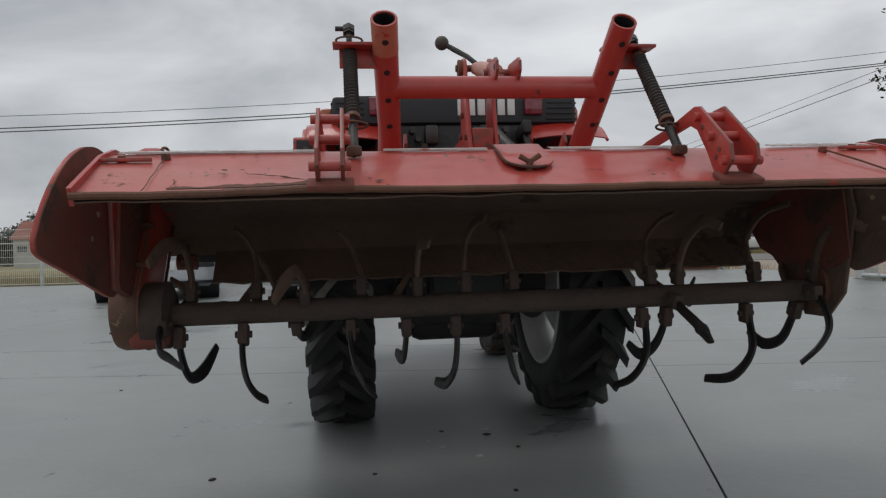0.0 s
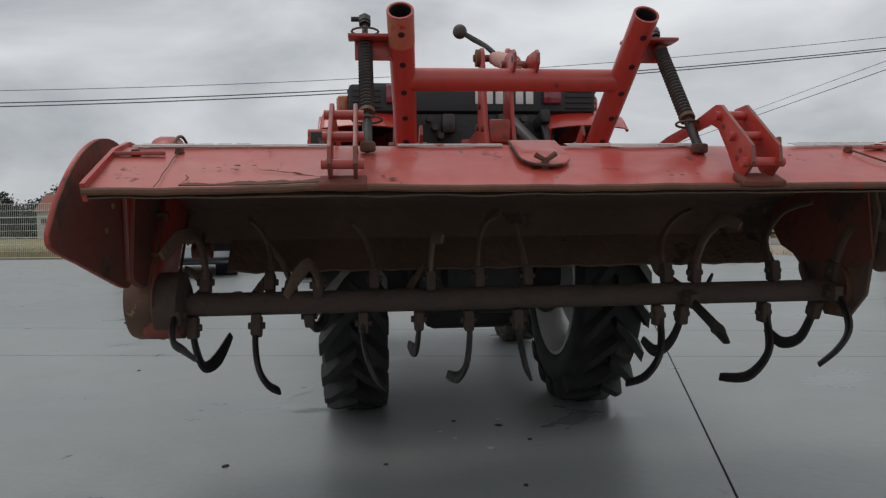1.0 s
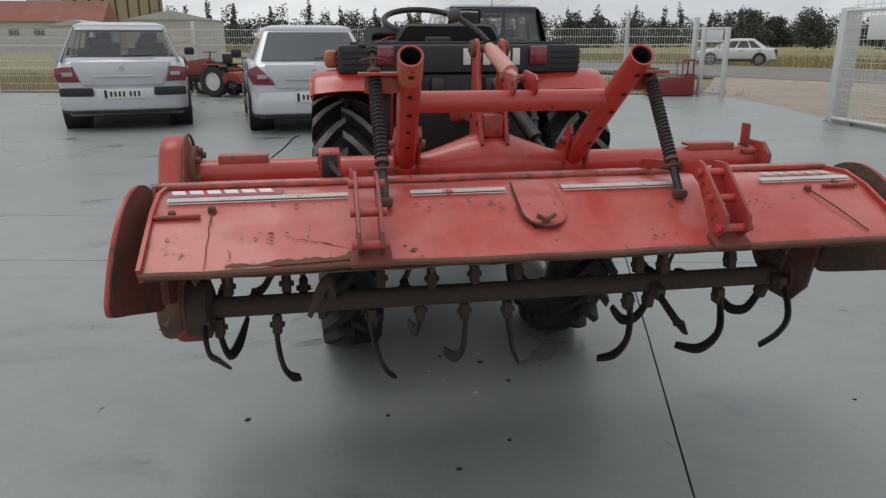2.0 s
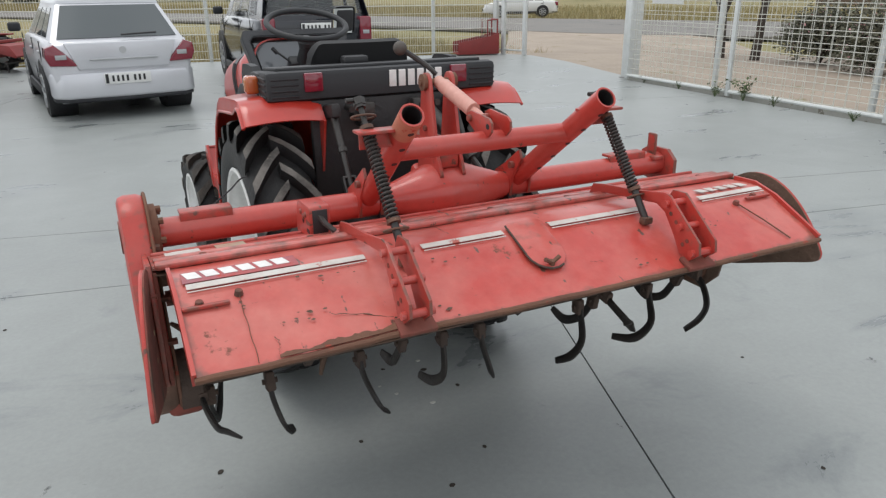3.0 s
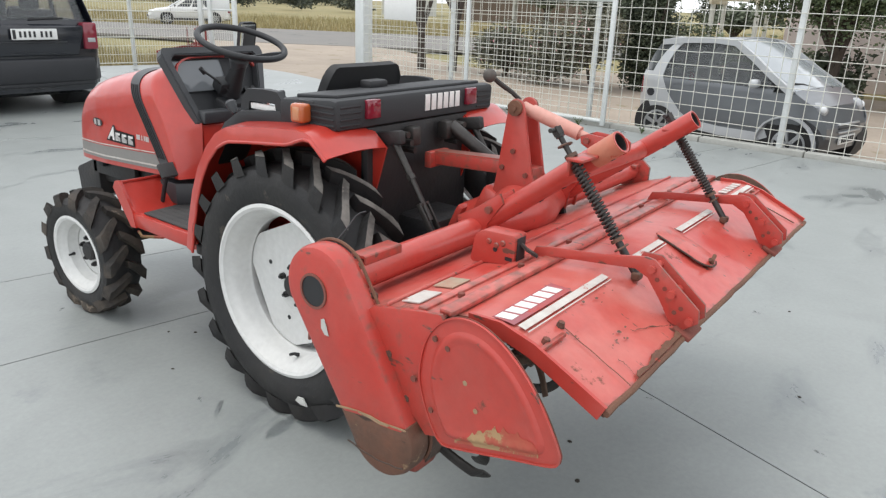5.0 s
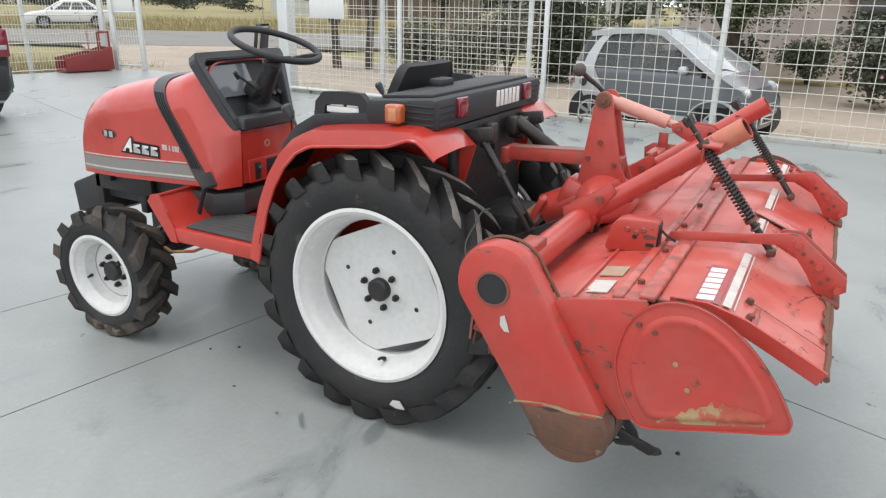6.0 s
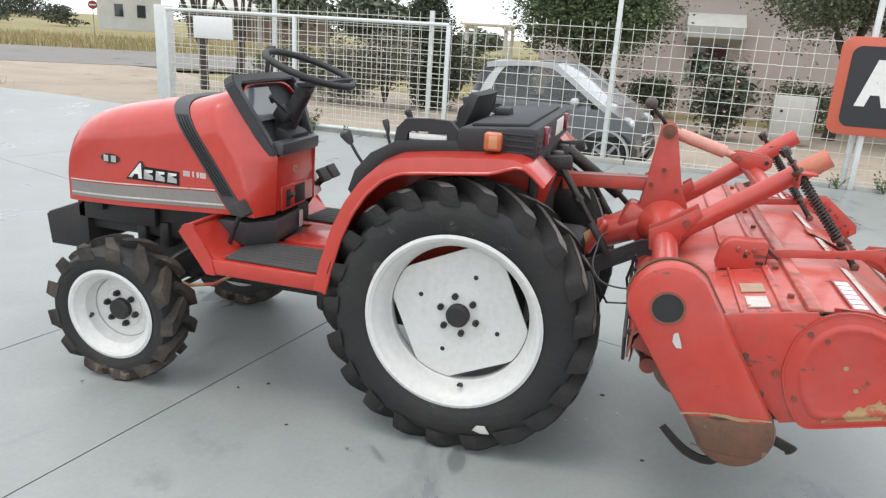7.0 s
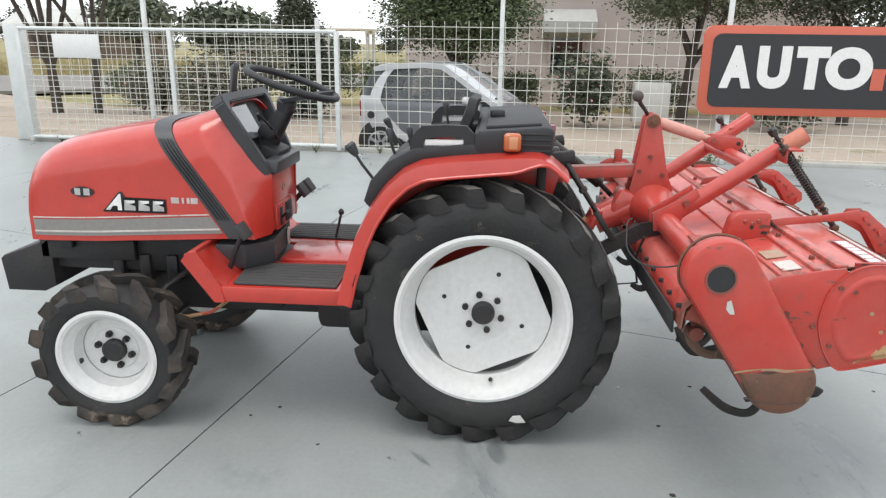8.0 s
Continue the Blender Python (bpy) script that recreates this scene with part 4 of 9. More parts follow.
for at, sz, roof in (((-9.5, 47, -0.28), (5.0, 6, 2.75), 0.55), ((-15.0, 46.5, -0.28), (2.7, 5, 2.4), 0.35)):
    s = thing("white_shed", "small dull white shed beyond the fence", "shed", Matrix.Translation(at))
    bm = new_bm()
    bx(bm, (0, 0, sz[2] / 2), sz)
    part("wall", bm, M["shedwhite"], s, smooth=0)
    bm = new_bm()
    prism(bm, [(-sz[0] / 2 - 0.1, sz[2]), (sz[0] / 2 + 0.1, sz[2]), (0.2, sz[2] + roof)], -sz[1] / 2 - 0.1, sz[1] / 2 + 0.1, "y")
    part("roof", bm, M["shedwhite"], s, smooth=0)
    bm = new_bm()
    bx(bm, (0.35, -sz[1] / 2 - 0.01, sz[2] * 0.66), (1.1, 0.06, 0.75))
    part("panel", bm, M["plaster"], s)

barn = thing("long_barn", "long low pale farm building far across the fields", "farm building", Matrix.Translation((62, 39, -0.28)))
bm = new_bm()
bx(bm, (3, 0, 1.5), (6, 13, 3.0))
part("wall", bm, M["sheet_dark"], barn, smooth=0)
bm = new_bm()
prism(bm, [(-0.4, 2.9), (6.4, 2.9), (6.4, 3.1), (3.0, 4.6), (-0.4, 3.1)], -6.8, 6.8, "y")
part("roof", bm, M["shedwhite"], barn, "pale sheet roof", smooth=0)

villa = thing("white_house", "far white house with dark windows", "house", Matrix.Translation((78.7, 66.2, -0.28)) @ pose(0, 0, 0, 0, 0, -48))
bm = new_bm()
bx(bm, (0, 0, 2.8), (7.4, 8, 5.6))
part("wall", bm, M["shedwhite"], villa, smooth=0)
bm = new_bm()
prism(bm, [(-4.4, 5.6), (4.4, 5.6), (0, 7.4)], -4.0, 4.0, "x")
part("roof", bm, M["tile"], villa, smooth=0)
for k in range(2):
    bm = new_bm()
    bx(bm, (-1.3 + 2.6 * k, -4.02, 2.4), (1.0, 0.1, 1.5))
    part("window", bm, M["glass"], villa)

bm = new_bm()
cyl(bm, (0, 0, -0.1), (0, 0, 2.35), 0.035, n=10)
stop = solid("road_sign", bm, M["steel"], "round red road sign on a grey pole", "road sign")
stop.location = (44, 41, 0)
bm = new_bm()
cyl(bm, (0, -0.05, 2.15), (0, -0.02, 2.15), 0.32, n=32)
bmesh.ops.rotate(bm, verts=bm.verts, cent=(0, 0, 2.15), matrix=Matrix.Rotation(radians(-48), 3, "Z"))
disc = part("disc", bm, M["oldred"], stop)
bm = new_bm()
bx(bm, (0, -0.055, 2.15), (0.44, 0.012, 0.09))
bmesh.ops.rotate(bm, verts=bm.verts, cent=(0, 0, 2.15), matrix=Matrix.Rotation(radians(-48), 3, "Z"))
part("bar", bm, M["plate"], disc)


def far_trees(name, label, spots, leaves, size, seed):
    """Many far crowns with their trunks, in one mesh."""
    rr = random.Random(seed)
    clumps = []
    for x_, y_, h_, w_ in spots:
        for k_ in range(6):
            up = 0.14 + 0.66 * k_ / 5
            slim_ = 1.25 - 0.75 * up
            clumps.append(((x_ + rr.uniform(-0.32, 0.32) * w_ * slim_, y_ + rr.uniform(-1, 1), h_ * (up + rr.uniform(-0.05, 0.05))),
                           (w_ * rr.uniform(0.34, 0.52) * slim_, w_ * 0.4, h_ * rr.uniform(0.14, 0.22))))
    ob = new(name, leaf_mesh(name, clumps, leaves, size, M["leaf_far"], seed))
    return tagged(ob, label, "trees", kind="stuff")


rr = random.Random(77)
spots = []
for k in range(250):
    x = -95 + 0.97 * k + rr.uniform(-0.8, 0.8)
    tall = rr.random()
    spots.append((x, 150 + rr.uniform(-8, 14), 5.2 + 3.4 * tall ** 3, 3.2 + 2.8 * rr.random()))
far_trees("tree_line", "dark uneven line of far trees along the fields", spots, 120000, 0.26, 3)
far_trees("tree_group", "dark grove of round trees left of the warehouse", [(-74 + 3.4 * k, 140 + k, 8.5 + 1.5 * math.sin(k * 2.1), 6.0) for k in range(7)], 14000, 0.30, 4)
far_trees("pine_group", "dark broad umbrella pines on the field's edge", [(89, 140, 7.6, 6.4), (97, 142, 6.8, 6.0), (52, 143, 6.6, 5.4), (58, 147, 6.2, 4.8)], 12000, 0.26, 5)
slim = []
for k in range(22):
    x = -34 + 6.4 * k + rr.uniform(-3, 3)
    slim.append((x, 152 + rr.uniform(-4, 4), rr.uniform(7.6, 9.4), 1.5))
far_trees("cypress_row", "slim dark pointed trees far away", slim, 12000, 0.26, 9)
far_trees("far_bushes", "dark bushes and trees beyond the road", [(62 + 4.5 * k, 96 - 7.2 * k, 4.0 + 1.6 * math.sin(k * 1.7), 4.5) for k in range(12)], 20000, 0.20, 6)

# dry grass, thicker along the far fence and across the road


def grass(name, label, place, n, height, material, seed):
    rg = np.random.default_rng(seed)
    p = place(rg, n)
    a = rg.random(n) * 6.283
    h = height * (0.5 + rg.random(n))
    w = 0.024 * h + 0.003
    lean = rg.normal(size=(n, 2)) * 0.25 * h[:, None]
    d = np.stack([np.cos(a), np.sin(a)], 1) * w[:, None]
    z = np.full(n, -0.26)
    v = np.empty((n, 3, 3))
    v[:, 0, :2], v[:, 0, 2] = p - d, z
    v[:, 1, :2], v[:, 1, 2] = p + d, z
    v[:, 2, :2], v[:, 2, 2] = p + lean, z + h
    me = bpy.data.meshes.new(name)
    me.from_pydata(v.reshape(-1, 3).tolist(), [], np.arange(3 * n).reshape(-1, 3).tolist())
    me.materials.append(material)
    return tagged(new(name, me), label, "grass", kind="stuff")


def behind_fence(rg, n):
    x = rg.uniform(-22, 9.5, n)
    return np.stack([x, FAR_A[1] + (x - FAR_A[0]) * -0.241 + 0.25 + rg.random(n) ** 1.6 * 14], 1)


def over_road(rg, n):
    s, w = rg.uniform(-130, 60, n), 4.8 + rg.random(n) ** 1.5 * 26
    return np.stack([21 + 0.5 * s + 0.866 * w, 25 - 0.866 * s + 0.5 * w], 1)


def by_entrance(rg, n):
    t = rg.random(n)
    return np.stack([8.7 + 3.5 * t + rg.normal(size=n) * 0.45, 12.6 + 4.6 * t + rg.normal(size=n) * 0.5], 1)


grass("dry_grass", "tall dry grass behind the far fence", behind_fence, 40000, 0.28, M["straw"], 11)
grass("roadside_grass", "tall yellow dry grass across the road", over_road, 80000, 0.42, M["straw"], 12)
grass("entrance_grass", "low dry grass beside the entrance", by_entrance, 1500, 0.13, M["straw"], 13)

# overhead cables with their poles
for px, py, h in ((-34.0, 26.0, 7.2), (41.0, 25.0, 11.6), (30.8, 140.0, 7.5), (28.9, -60.0, 13.2)):
    bm = new_bm()
    cyl(bm, (px, py, -0.1), (px, py, h), 0.16, 0.10, 12)
    pole = solid("utility_pole", bm, M["kerb"], "grey concrete utility pole carrying cables", "utility pole")
    bm = new_bm()
    bx(bm, (px, py, h - 0.25), (0.1, 1.2, 0.1), 0.01)
    part("cross_arm", bm, M["steel"], pole)


def cable(a, b, sag, r):
    bm = new_bm()
    a, b = Vector(a), Vector(b)
    sweep(bm, [a.lerp(b, k / 24) - Vector((0, 0, sag * 4 * (k / 24) * (1 - k / 24))) for k in range(25)], r, 6)
    return solid("cable", bm, M["cable"], "thin black overhead cable strung between poles", "cable", group="overhead cables")


cable((-34.0, 26.2, 6.25), (41.0, 25.2, 11.2), 1.75, 0.011)
cable((-34.0, 25.8, 5.55), (41.0, 24.8, 10.5), 1.55, 0.020)
cable((-34.0, 25.4, 5.35), (41.0, 24.4, 10.4), 1.60, 0.020)
cable((30.8, 140.0, 7.15), (28.9, -60.0, 12.87), 0.0, 0.016)
cable((30.8, 140.0, 6.60), (28.9, -60.0, 12.40), 0.0, 0.022)

# ---------------------------------------------------------------- wheels


def tyre_wheel(name, parent, side, x, y, z, R, half, rim_r, lugs, lug_h, disc_in, square):
    """A lugged tyre on a white rim. side: -1 faces left, 1 right. x: middle of the tyre."""
    wheel = new(name)
    wheel.parent = parent
    wheel.location = (x, y, z)
    Rc = R - lug_h
    bm = new_bm()
    prof = [(rim_r - 0.005, -half * 0.80), (rim_r + 0.02, -half * 0.93), (rim_r + (Rc - rim_r) * 0.45, -half * 1.0), (rim_r + (Rc - rim_r) * 0.75, -half * 0.98), (Rc - 0.018, -half * 0.88),
            (Rc - 0.004, -half * 0.6), (Rc, 0)]
    prof += [(r, -h) for r, h in prof[-2::-1]]
    lathe(bm, prof, (0, 0, 0), 72, "x", close=True)
    tyre = part("tyre", bm, M["rubber"], wheel)
    bm, dry, wet = new_bm(), new_bm(), new_bm()
    rr = random.Random(int(R * 1000) + int(x * 100))
    for sgn in (-1, 1):
        for k in range(lugs):
            a0 = 2 * math.pi * (k + (0.5 if sgn > 0 else 0)) / lugs
            sec = []
            for s in (0.0, 0.3, 0.62, 0.86, 1.0, 1.06, 1.12):
                h = half * (s - 0.06) if s < 1.0 else half * (0.97 if s < 1.03 else 1.015 if s < 1.1 else 1.02)
                base = Rc - 0.012 - 0.05 * max(0, s - 0.7)
                top = R - (0.0 if s < 0.5 else 0.003 if s < 0.7 else 0.006 if s < 0.9 else 0.014 if s < 1.03 else 0.040 if s < 1.1 else 0.070 if R > 0.4 else 0.075) * (1.0 if R > 0.4 else 0.75)
                base = min(base, top - 0.006)
                aa = a0 + (0.30 * s + 0.12 * s * s) * (0.36 if R > 0.4 else 0.22) / R
                wid = (0.034 + (0.016 if R > 0.4 else 0.030) * s - max(0, s - 1.0) * 0.10) + rr.uniform(-0.003, 0.003)
                ring = []
                for rad, da in ((base, wid * 0.60), (top, wid * 0.48), (top, -wid * 0.48), (base, -wid * 0.60)):
                    an = aa + da / rad
                    ring.append(bm.verts.new((sgn * h, math.cos(an) * rad, math.sin(an) * rad)))
                sec.append(ring)
            for p, q in zip(sec, sec[1:]):
                for j in range(4):
                    bm.faces.new((p[j], p[(j + 1) % 4], q[(j + 1) % 4], q[j]))
            bm.faces.new(sec[0])
            bm.faces.new(sec[-1])
            top_edge = [(v[1].co.copy(), v[2].co.copy()) for v in sec[:5]]
            # dry collects the upper lugs' faces, wet those of the lower lugs
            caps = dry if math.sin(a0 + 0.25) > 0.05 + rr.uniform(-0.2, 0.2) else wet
            for (a1, a2), (b1, b2) in zip(top_edge, top_edge[1:]):
                quad = []
                for p in (a1, a2, b2, b1):
                    rad = math.hypot(p.y, p.z)
                    quad.append(caps.verts.new((p.x * 1.005, p.y * (rad + 0.0025) / rad, p.z * (rad + 0.0025) / rad)))
                caps.faces.new(quad)
    bmesh.ops.recalc_face_normals(bm, faces=bm.faces)
    part("tread", bm, M["lug"] if square else M["lug_mud"], tyre, "dusty chevron tread lugs" if square else "tread lugs caked with brown mud", smooth=38)
    # on the rear tyres the upper faces are paler than the lower
    for caps, m_, lab in ((dry, "lug_face" if square else "lug_mud", "pale dirt on the upper lug faces"), (wet, "lug" if square else "lug_mud", "faces of the lower lugs")):
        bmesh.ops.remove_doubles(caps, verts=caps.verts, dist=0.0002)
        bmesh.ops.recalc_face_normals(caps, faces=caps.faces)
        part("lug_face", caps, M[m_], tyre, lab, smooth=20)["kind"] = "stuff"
    s = side
    dz = half - disc_in
    bm = new_bm()
    well = rim_r - (0.058 if square else 0.056)
    rp = [(rim_r, -half * 0.80), (rim_r + 0.008, -half * 0.92), (rim_r - 0.004, -half * 0.95), (rim_r - 0.016, -half * 0.80), (well + 0.014, dz - 0.05), (well, dz - 0.022), (well, dz + 0.010),
          (well + 0.008, dz + 0.022), (rim_r - 0.044, half * 0.50), (rim_r - 0.027, half * 0.72), (rim_r - 0.020, half * 0.80), (rim_r - 0.016, half * 0.90), (rim_r - 0.004, half * 0.96), (rim_r + 0.008, half * 0.92), (rim_r, half * 0.80)]
    rp = [(r, h * s) for r, h in rp]
    lathe(bm, rp, (0, 0, 0), 72, "x", close=True)
    part("rim", bm, M["white"], wheel, "white painted steel rim")
    bm = new_bm()
    n, face = 72, s * dz
    ro = well - 0.003
    edge = []
    for k in range(n):
        a = 2 * math.pi * k / n
        r = ro
        if square:
            for f0 in (66, 156, 246, 336):
                da = (math.degrees(a) - f0 + 180) % 360 - 180
                if abs(da) < 60:
                    r = min(r, ro * 0.872 / max(0.3, math.cos(radians(da))))
        edge.append((r * math.cos(a) * s * -1, r * math.sin(a)))
    prism(bm, edge, face - 0.005, face + 0.005, "x")
    part("disc", bm, M["white"], wheel, "white pressed steel wheel disc")
    bm = new_bm()
    if square:
        lathe(bm, [(0.12, face + s * 0.004), (0.11, face + s * 0.007), (0.09, face + s * 0.008), (0.082, face + s * 0.011), (0.02, face + s * 0.011)], (0, 0, 0), 48, "x")
        hub_r, bolt_r, out = 0.044, 0.072, 0.011
    else:
        lathe(bm, [(ro * 0.72, face), (ro * 0.66, face + s * 0.011), (0.03, face + s * 0.014)], (0, 0, 0), 40, "x")
        hub_r, bolt_r, out = 0.046, 0.068, 0.014
    part("dish", bm, M["white"], wheel)
    bm = new_bm()
    lathe(bm, [(hub_r, face + s * out), (hub_r, face + s * (out + 0.022)), (hub_r * 0.8, face + s * (out + 0.03)), (0.004, face + s * (out + 0.031))], (0, 0, 0), 28, "x")
    part("hub_cap", bm, M["iron"], wheel, "dark grey hub")
    for k in range(6):
        a = 2 * math.pi * k / 6 + 0.3
        bm = new_bm()
        c = (bolt_r * math.cos(a), bolt_r * math.sin(a))
        cyl(bm, (face + s * out, *c), (face + s * (out + 0.014), *c), 0.0125 if square else 0.0135, n=8)
        cyl(bm, (face + s * (out + 0.012), *c), (face + s * (out + 0.024), *c), 0.0065 if square else 0.008, n=10)
        part("wheel_bolt", bm, M["iron"], wheel)
    if square:
        bm = new_bm()
        for a in (20, 110, 200, 290):
            c = (0.16 * math.cos(radians(a)) * -s, 0.16 * math.sin(radians(a)))
            cyl(bm, (face + s * 0.004, *c), (face + s * 0.0065, *c), 0.009, n=12)
        parts("disc_hole", bm, M["ink"], wheel)
    bm = new_bm()
    va = -1.71 if square else -0.29
    r0 = rim_r - 0.055
    sweep(bm, [(s * half * 0.35, r0 * math.cos(va) * -s, r0 * math.sin(va)), (s * half * 0.50, (r0 - 0.012) * math.cos(va) * -s, (r0 - 0.012) * math.sin(va)),
               (s * half * 0.68, (r0 - 0.016) * math.cos(va) * -s, (r0 - 0.016) * math.sin(va))], [0.009, 0.006, 0.0055], 8)
    part("valve", bm, M["ink"], wheel)
    return wheel


# ---------------------------------------------------------------- tractor
tractor = thing("tractor", "compact red farm tractor with black seat console and white wheels", "tractor")
RX, RZ = 0.445, 0.509
FX, FY, FZ = 0.490, 1.460, 0.306
for s in (-1, 1):
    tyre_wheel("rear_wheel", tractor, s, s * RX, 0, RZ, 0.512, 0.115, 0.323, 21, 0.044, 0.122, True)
    fw = tyre_wheel("front_wheel", tractor, s, s * FX, FY, FZ, 0.308, 0.094, 0.190, 13, 0.028, 0.104, False)
    fw.rotation_euler = (0, radians(1.5 * s), radians(3))

bm = new_bm()
prism(bm, [(-0.175, 0.112), (-0.155, 0.140), (-0.125, 0.136), (-0.112, 0.116), (-0.140, 0.108)], -0.572, -0.566, "x", 0.001)
part("stuck_scrap", bm, M["chip"], tractor, "pale scrap stuck to the rear tyre")
BAND_F = lambda z: 1.075 + (z - 0.79) * 0.71          # front edge of the dark band, by height
BAND_R = lambda z: 1.0 + (z - 0.79) * 0.72
NOSE = lambda x, z: 1.985 - 1.2 * x * x - max(0, z - 0.80) * 0.15
HOOD_BOT = lambda u: 0.682 + 0.046 * u                 # the sill rises towards the band
TOPS = ((0.0, 0.930), (0.015, 0.972), (0.04, 1.006), (0.08, 1.036), (0.14, 1.063), (0.24, 1.090), (0.40, 1.118), (0.60, 1.143), (0.80, 1.163), (1.0, 1.180))


def hood_section(u):
    """Half width, top and shoulder power of the hood at u (0 nose, 1 band)."""
    w = 0.262 + 0.040 * min(1, u * 3.0) ** 0.6 + 0.016 * u
    u = min(1.0, max(0.0, u))
    t = TOPS[-1][1]
    for (ua, ta), (ub, tb) in zip(TOPS, TOPS[1:]):
        if u <= ub:
            t = ta + (tb - ta) * (u - ua) / (ub - ua)
            break
    return w, t


def hood_point(u, v, off=0.0, front=None, rear=None):
    """u from nose to band; v round the section from the left sill over the top to the right sill."""
    w, t = hood_section(u)
    bot = HOOD_BOT(u)
    # flat lower sides, round shoulders
    side = 0.36
    if v < side * 0.5 or v > 1 - side * 0.5:
        k = (v if v < 0.5 else 1 - v) / (side * 0.5)
        sh = bot + (t - bot) * 0.56
        x, z = w * (1 - 0.035 * k), bot + (sh - bot) * k
        nx, nz = 1, 0.1
    else:
        k = (v - side * 0.5) / (1 - side)
        b = math.pi * k
        sh = bot + (t - bot) * 0.56
        e = 0.47
        x = w * 0.965 * math.copysign(abs(math.cos(b)) ** e, math.cos(b))
        z = sh + (t - sh) * abs(math.sin(b)) ** 0.67
        x = abs(x) if v < 0.5 else -abs(x)
        nx, nz = abs(math.cos(b)), math.sin(b)
    x = -abs(x) if v < 0.5 else abs(x)
    ln = math.hypot(nx, nz)
    x += math.copysign(off * nx / ln, x)
    z += off * nz / ln
    y_n = NOSE(x, z) if front is None else front(z)
    y_r = BAND_F(z) if rear is None else rear(z)
    return x, z, y_n, y_r


def hood_grid(bm, off, front, rear, nu, nv, v0=0.0, v1=1.0, u_at=None, thick=0.006):
    def f(i, j):
        v = v0 + (v1 - v0) * j
        uu = i if u_at is None else u_at
        x, z, yn, yr = hood_point(uu, v, off, front, rear)
        return (x, yn + (yr - yn) * i, z)
    sheet(bm, f, nu, nv, thick)


bm = new_bm()
hood_grid(bm, 0.0, None, None, 56, 56)
hood = part("hood", bm, M["red"], tractor, "glossy orange-red sheet hood", smooth=40)
# nose panel
bm = new_bm()
ring = [hood_point(0, j / 56) for j in range(57)]
front = [bm.verts.new((x, yn - 0.001, z)) for x, z, yn, yr in ring]
inner = [bm.verts.new((x * 0.80, yn + 0.016, 0.70 + (z - 0.70) * 0.86)) for x, z, yn, yr in ring]
for a in range(56):
    bm.faces.new((front[a], front[a + 1], inner[a + 1], inner[a]))
bm.faces.new(inner)
bmesh.ops.recalc_face_normals(bm, faces=bm.faces)
part("nose_panel", bm, M["red"], hood)
bm = new_bm()
hood_grid(bm, 0.004, BAND_F, BAND_R, 4, 56, u_at=1.0)
band = part("hood_band", bm, M["band"], tractor, "charcoal plastic band across the hood", smooth=40)
for s in (0, 1):
    for k in range(4):
        bm = new_bm()
        v0, v1 = (0.055, 0.30) if s == 0 else (0.70, 0.945)
        fr = lambda z, k=k: BAND_F(z) - (BAND_F(z) - BAND_R(z)) * (0.16 + 0.20 * k)
        re = lambda z, k=k: BAND_F(z) - (BAND_F(z) - BAND_R(z)) * (0.16 + 0.20 * k + 0.09)
        hood_grid(bm, 0.010, fr, re, 1, 14, v0, v1, 1.0, 0.005)
        part("vent_rib", bm, M["ink"], band)
# side stripe and decals
for s in (0, 1):
    for z0, z1, m_, lab in ((0.708, 0.775, "stripe", "grey side stripe"), (0.722, 0.729, "silverline", "thin white line"), (0.781, 0.786, "silverline", "thin white line")):
        bm = new_bm()
        def f(i, j, z0=z0, z1=z1, s=s):
            u = 0.02 + 0.97 * i
            w, t = hood_section(u)
            zz = z0 + (z1 - z0) * j + HOOD_BOT(u) - HOOD_BOT(0) - 0.004
            k = (zz - HOOD_BOT(u)) / ((t - HOOD_BOT(u)) * 0.56)
            x = w * (1 - 0.035 * k) + (0.0025 if m_ == "stripe" else 0.0045)
            yn = NOSE(x, zz)
            return (x * (-1 if s == 0 else 1), yn + (BAND_F(zz) - yn) * u, zz)
        sheet(bm, f, 18, 1, 0.0012)
        part("side_stripe", bm, M[m_], hood, lab)


def hood_side(y, z, off, s=-1):
    u = (1.89 - y) / (1.89 - BAND_F(z))
    u = min(1, max(0, u))
    w, t = hood_section(u)
    k = min(1.0, (z - HOOD_BOT(u)) / ((t - HOOD_BOT(u)) * 0.56))
    return (s * (w * (1 - 0.035 * k) + off), y, z)


def decal(name, yz, mat_, off=0.003, label="", parent=hood):
    """A flat film on both hood sides, from an outline in (y, z)."""
    for s in (-1, 1):
        bm = new_bm()
        a = [bm.verts.new(hood_side(*p, off, s)) for p in yz]
        bm.faces.new(a if s > 0 else a[::-1])
        bmesh.ops.solidify(bm, geom=bm.faces[:], thickness=0.001)
        part(name, bm, mat_, parent, label)


decal("badge", [(1.635 + 0.052 * math.cos(t), 0.90 + 0.021 * math.sin(t)) for t in [k * 2 * math.pi / 24 for k in range(24)]], M["ink"], 0.003, "black oval badge")
for c in (1.655, 1.615):
    decal("badge_mark", [(c + 0.013, 0.886), (c + 0.013, 0.914), (c - 0.013, 0.914), (c - 0.013, 0.886)], M["letter"], 0.0045)
# model lettering, as plain blocks
decal("lettering_shadow", [(1.555, 0.822), (1.48, 0.905), (1.465, 0.905), (1.455, 0.884), (1.283, 0.880), (1.283, 0.822)], M["ink"], 0.0025)
decal("lettering", [(1.540, 0.830), (1.478, 0.897), (1.472, 0.897), (1.470, 0.830), (1.488, 0.830), (1.489, 0.848), (1.508, 0.848), (1.520, 0.830)], M["letter"], 0.0042)
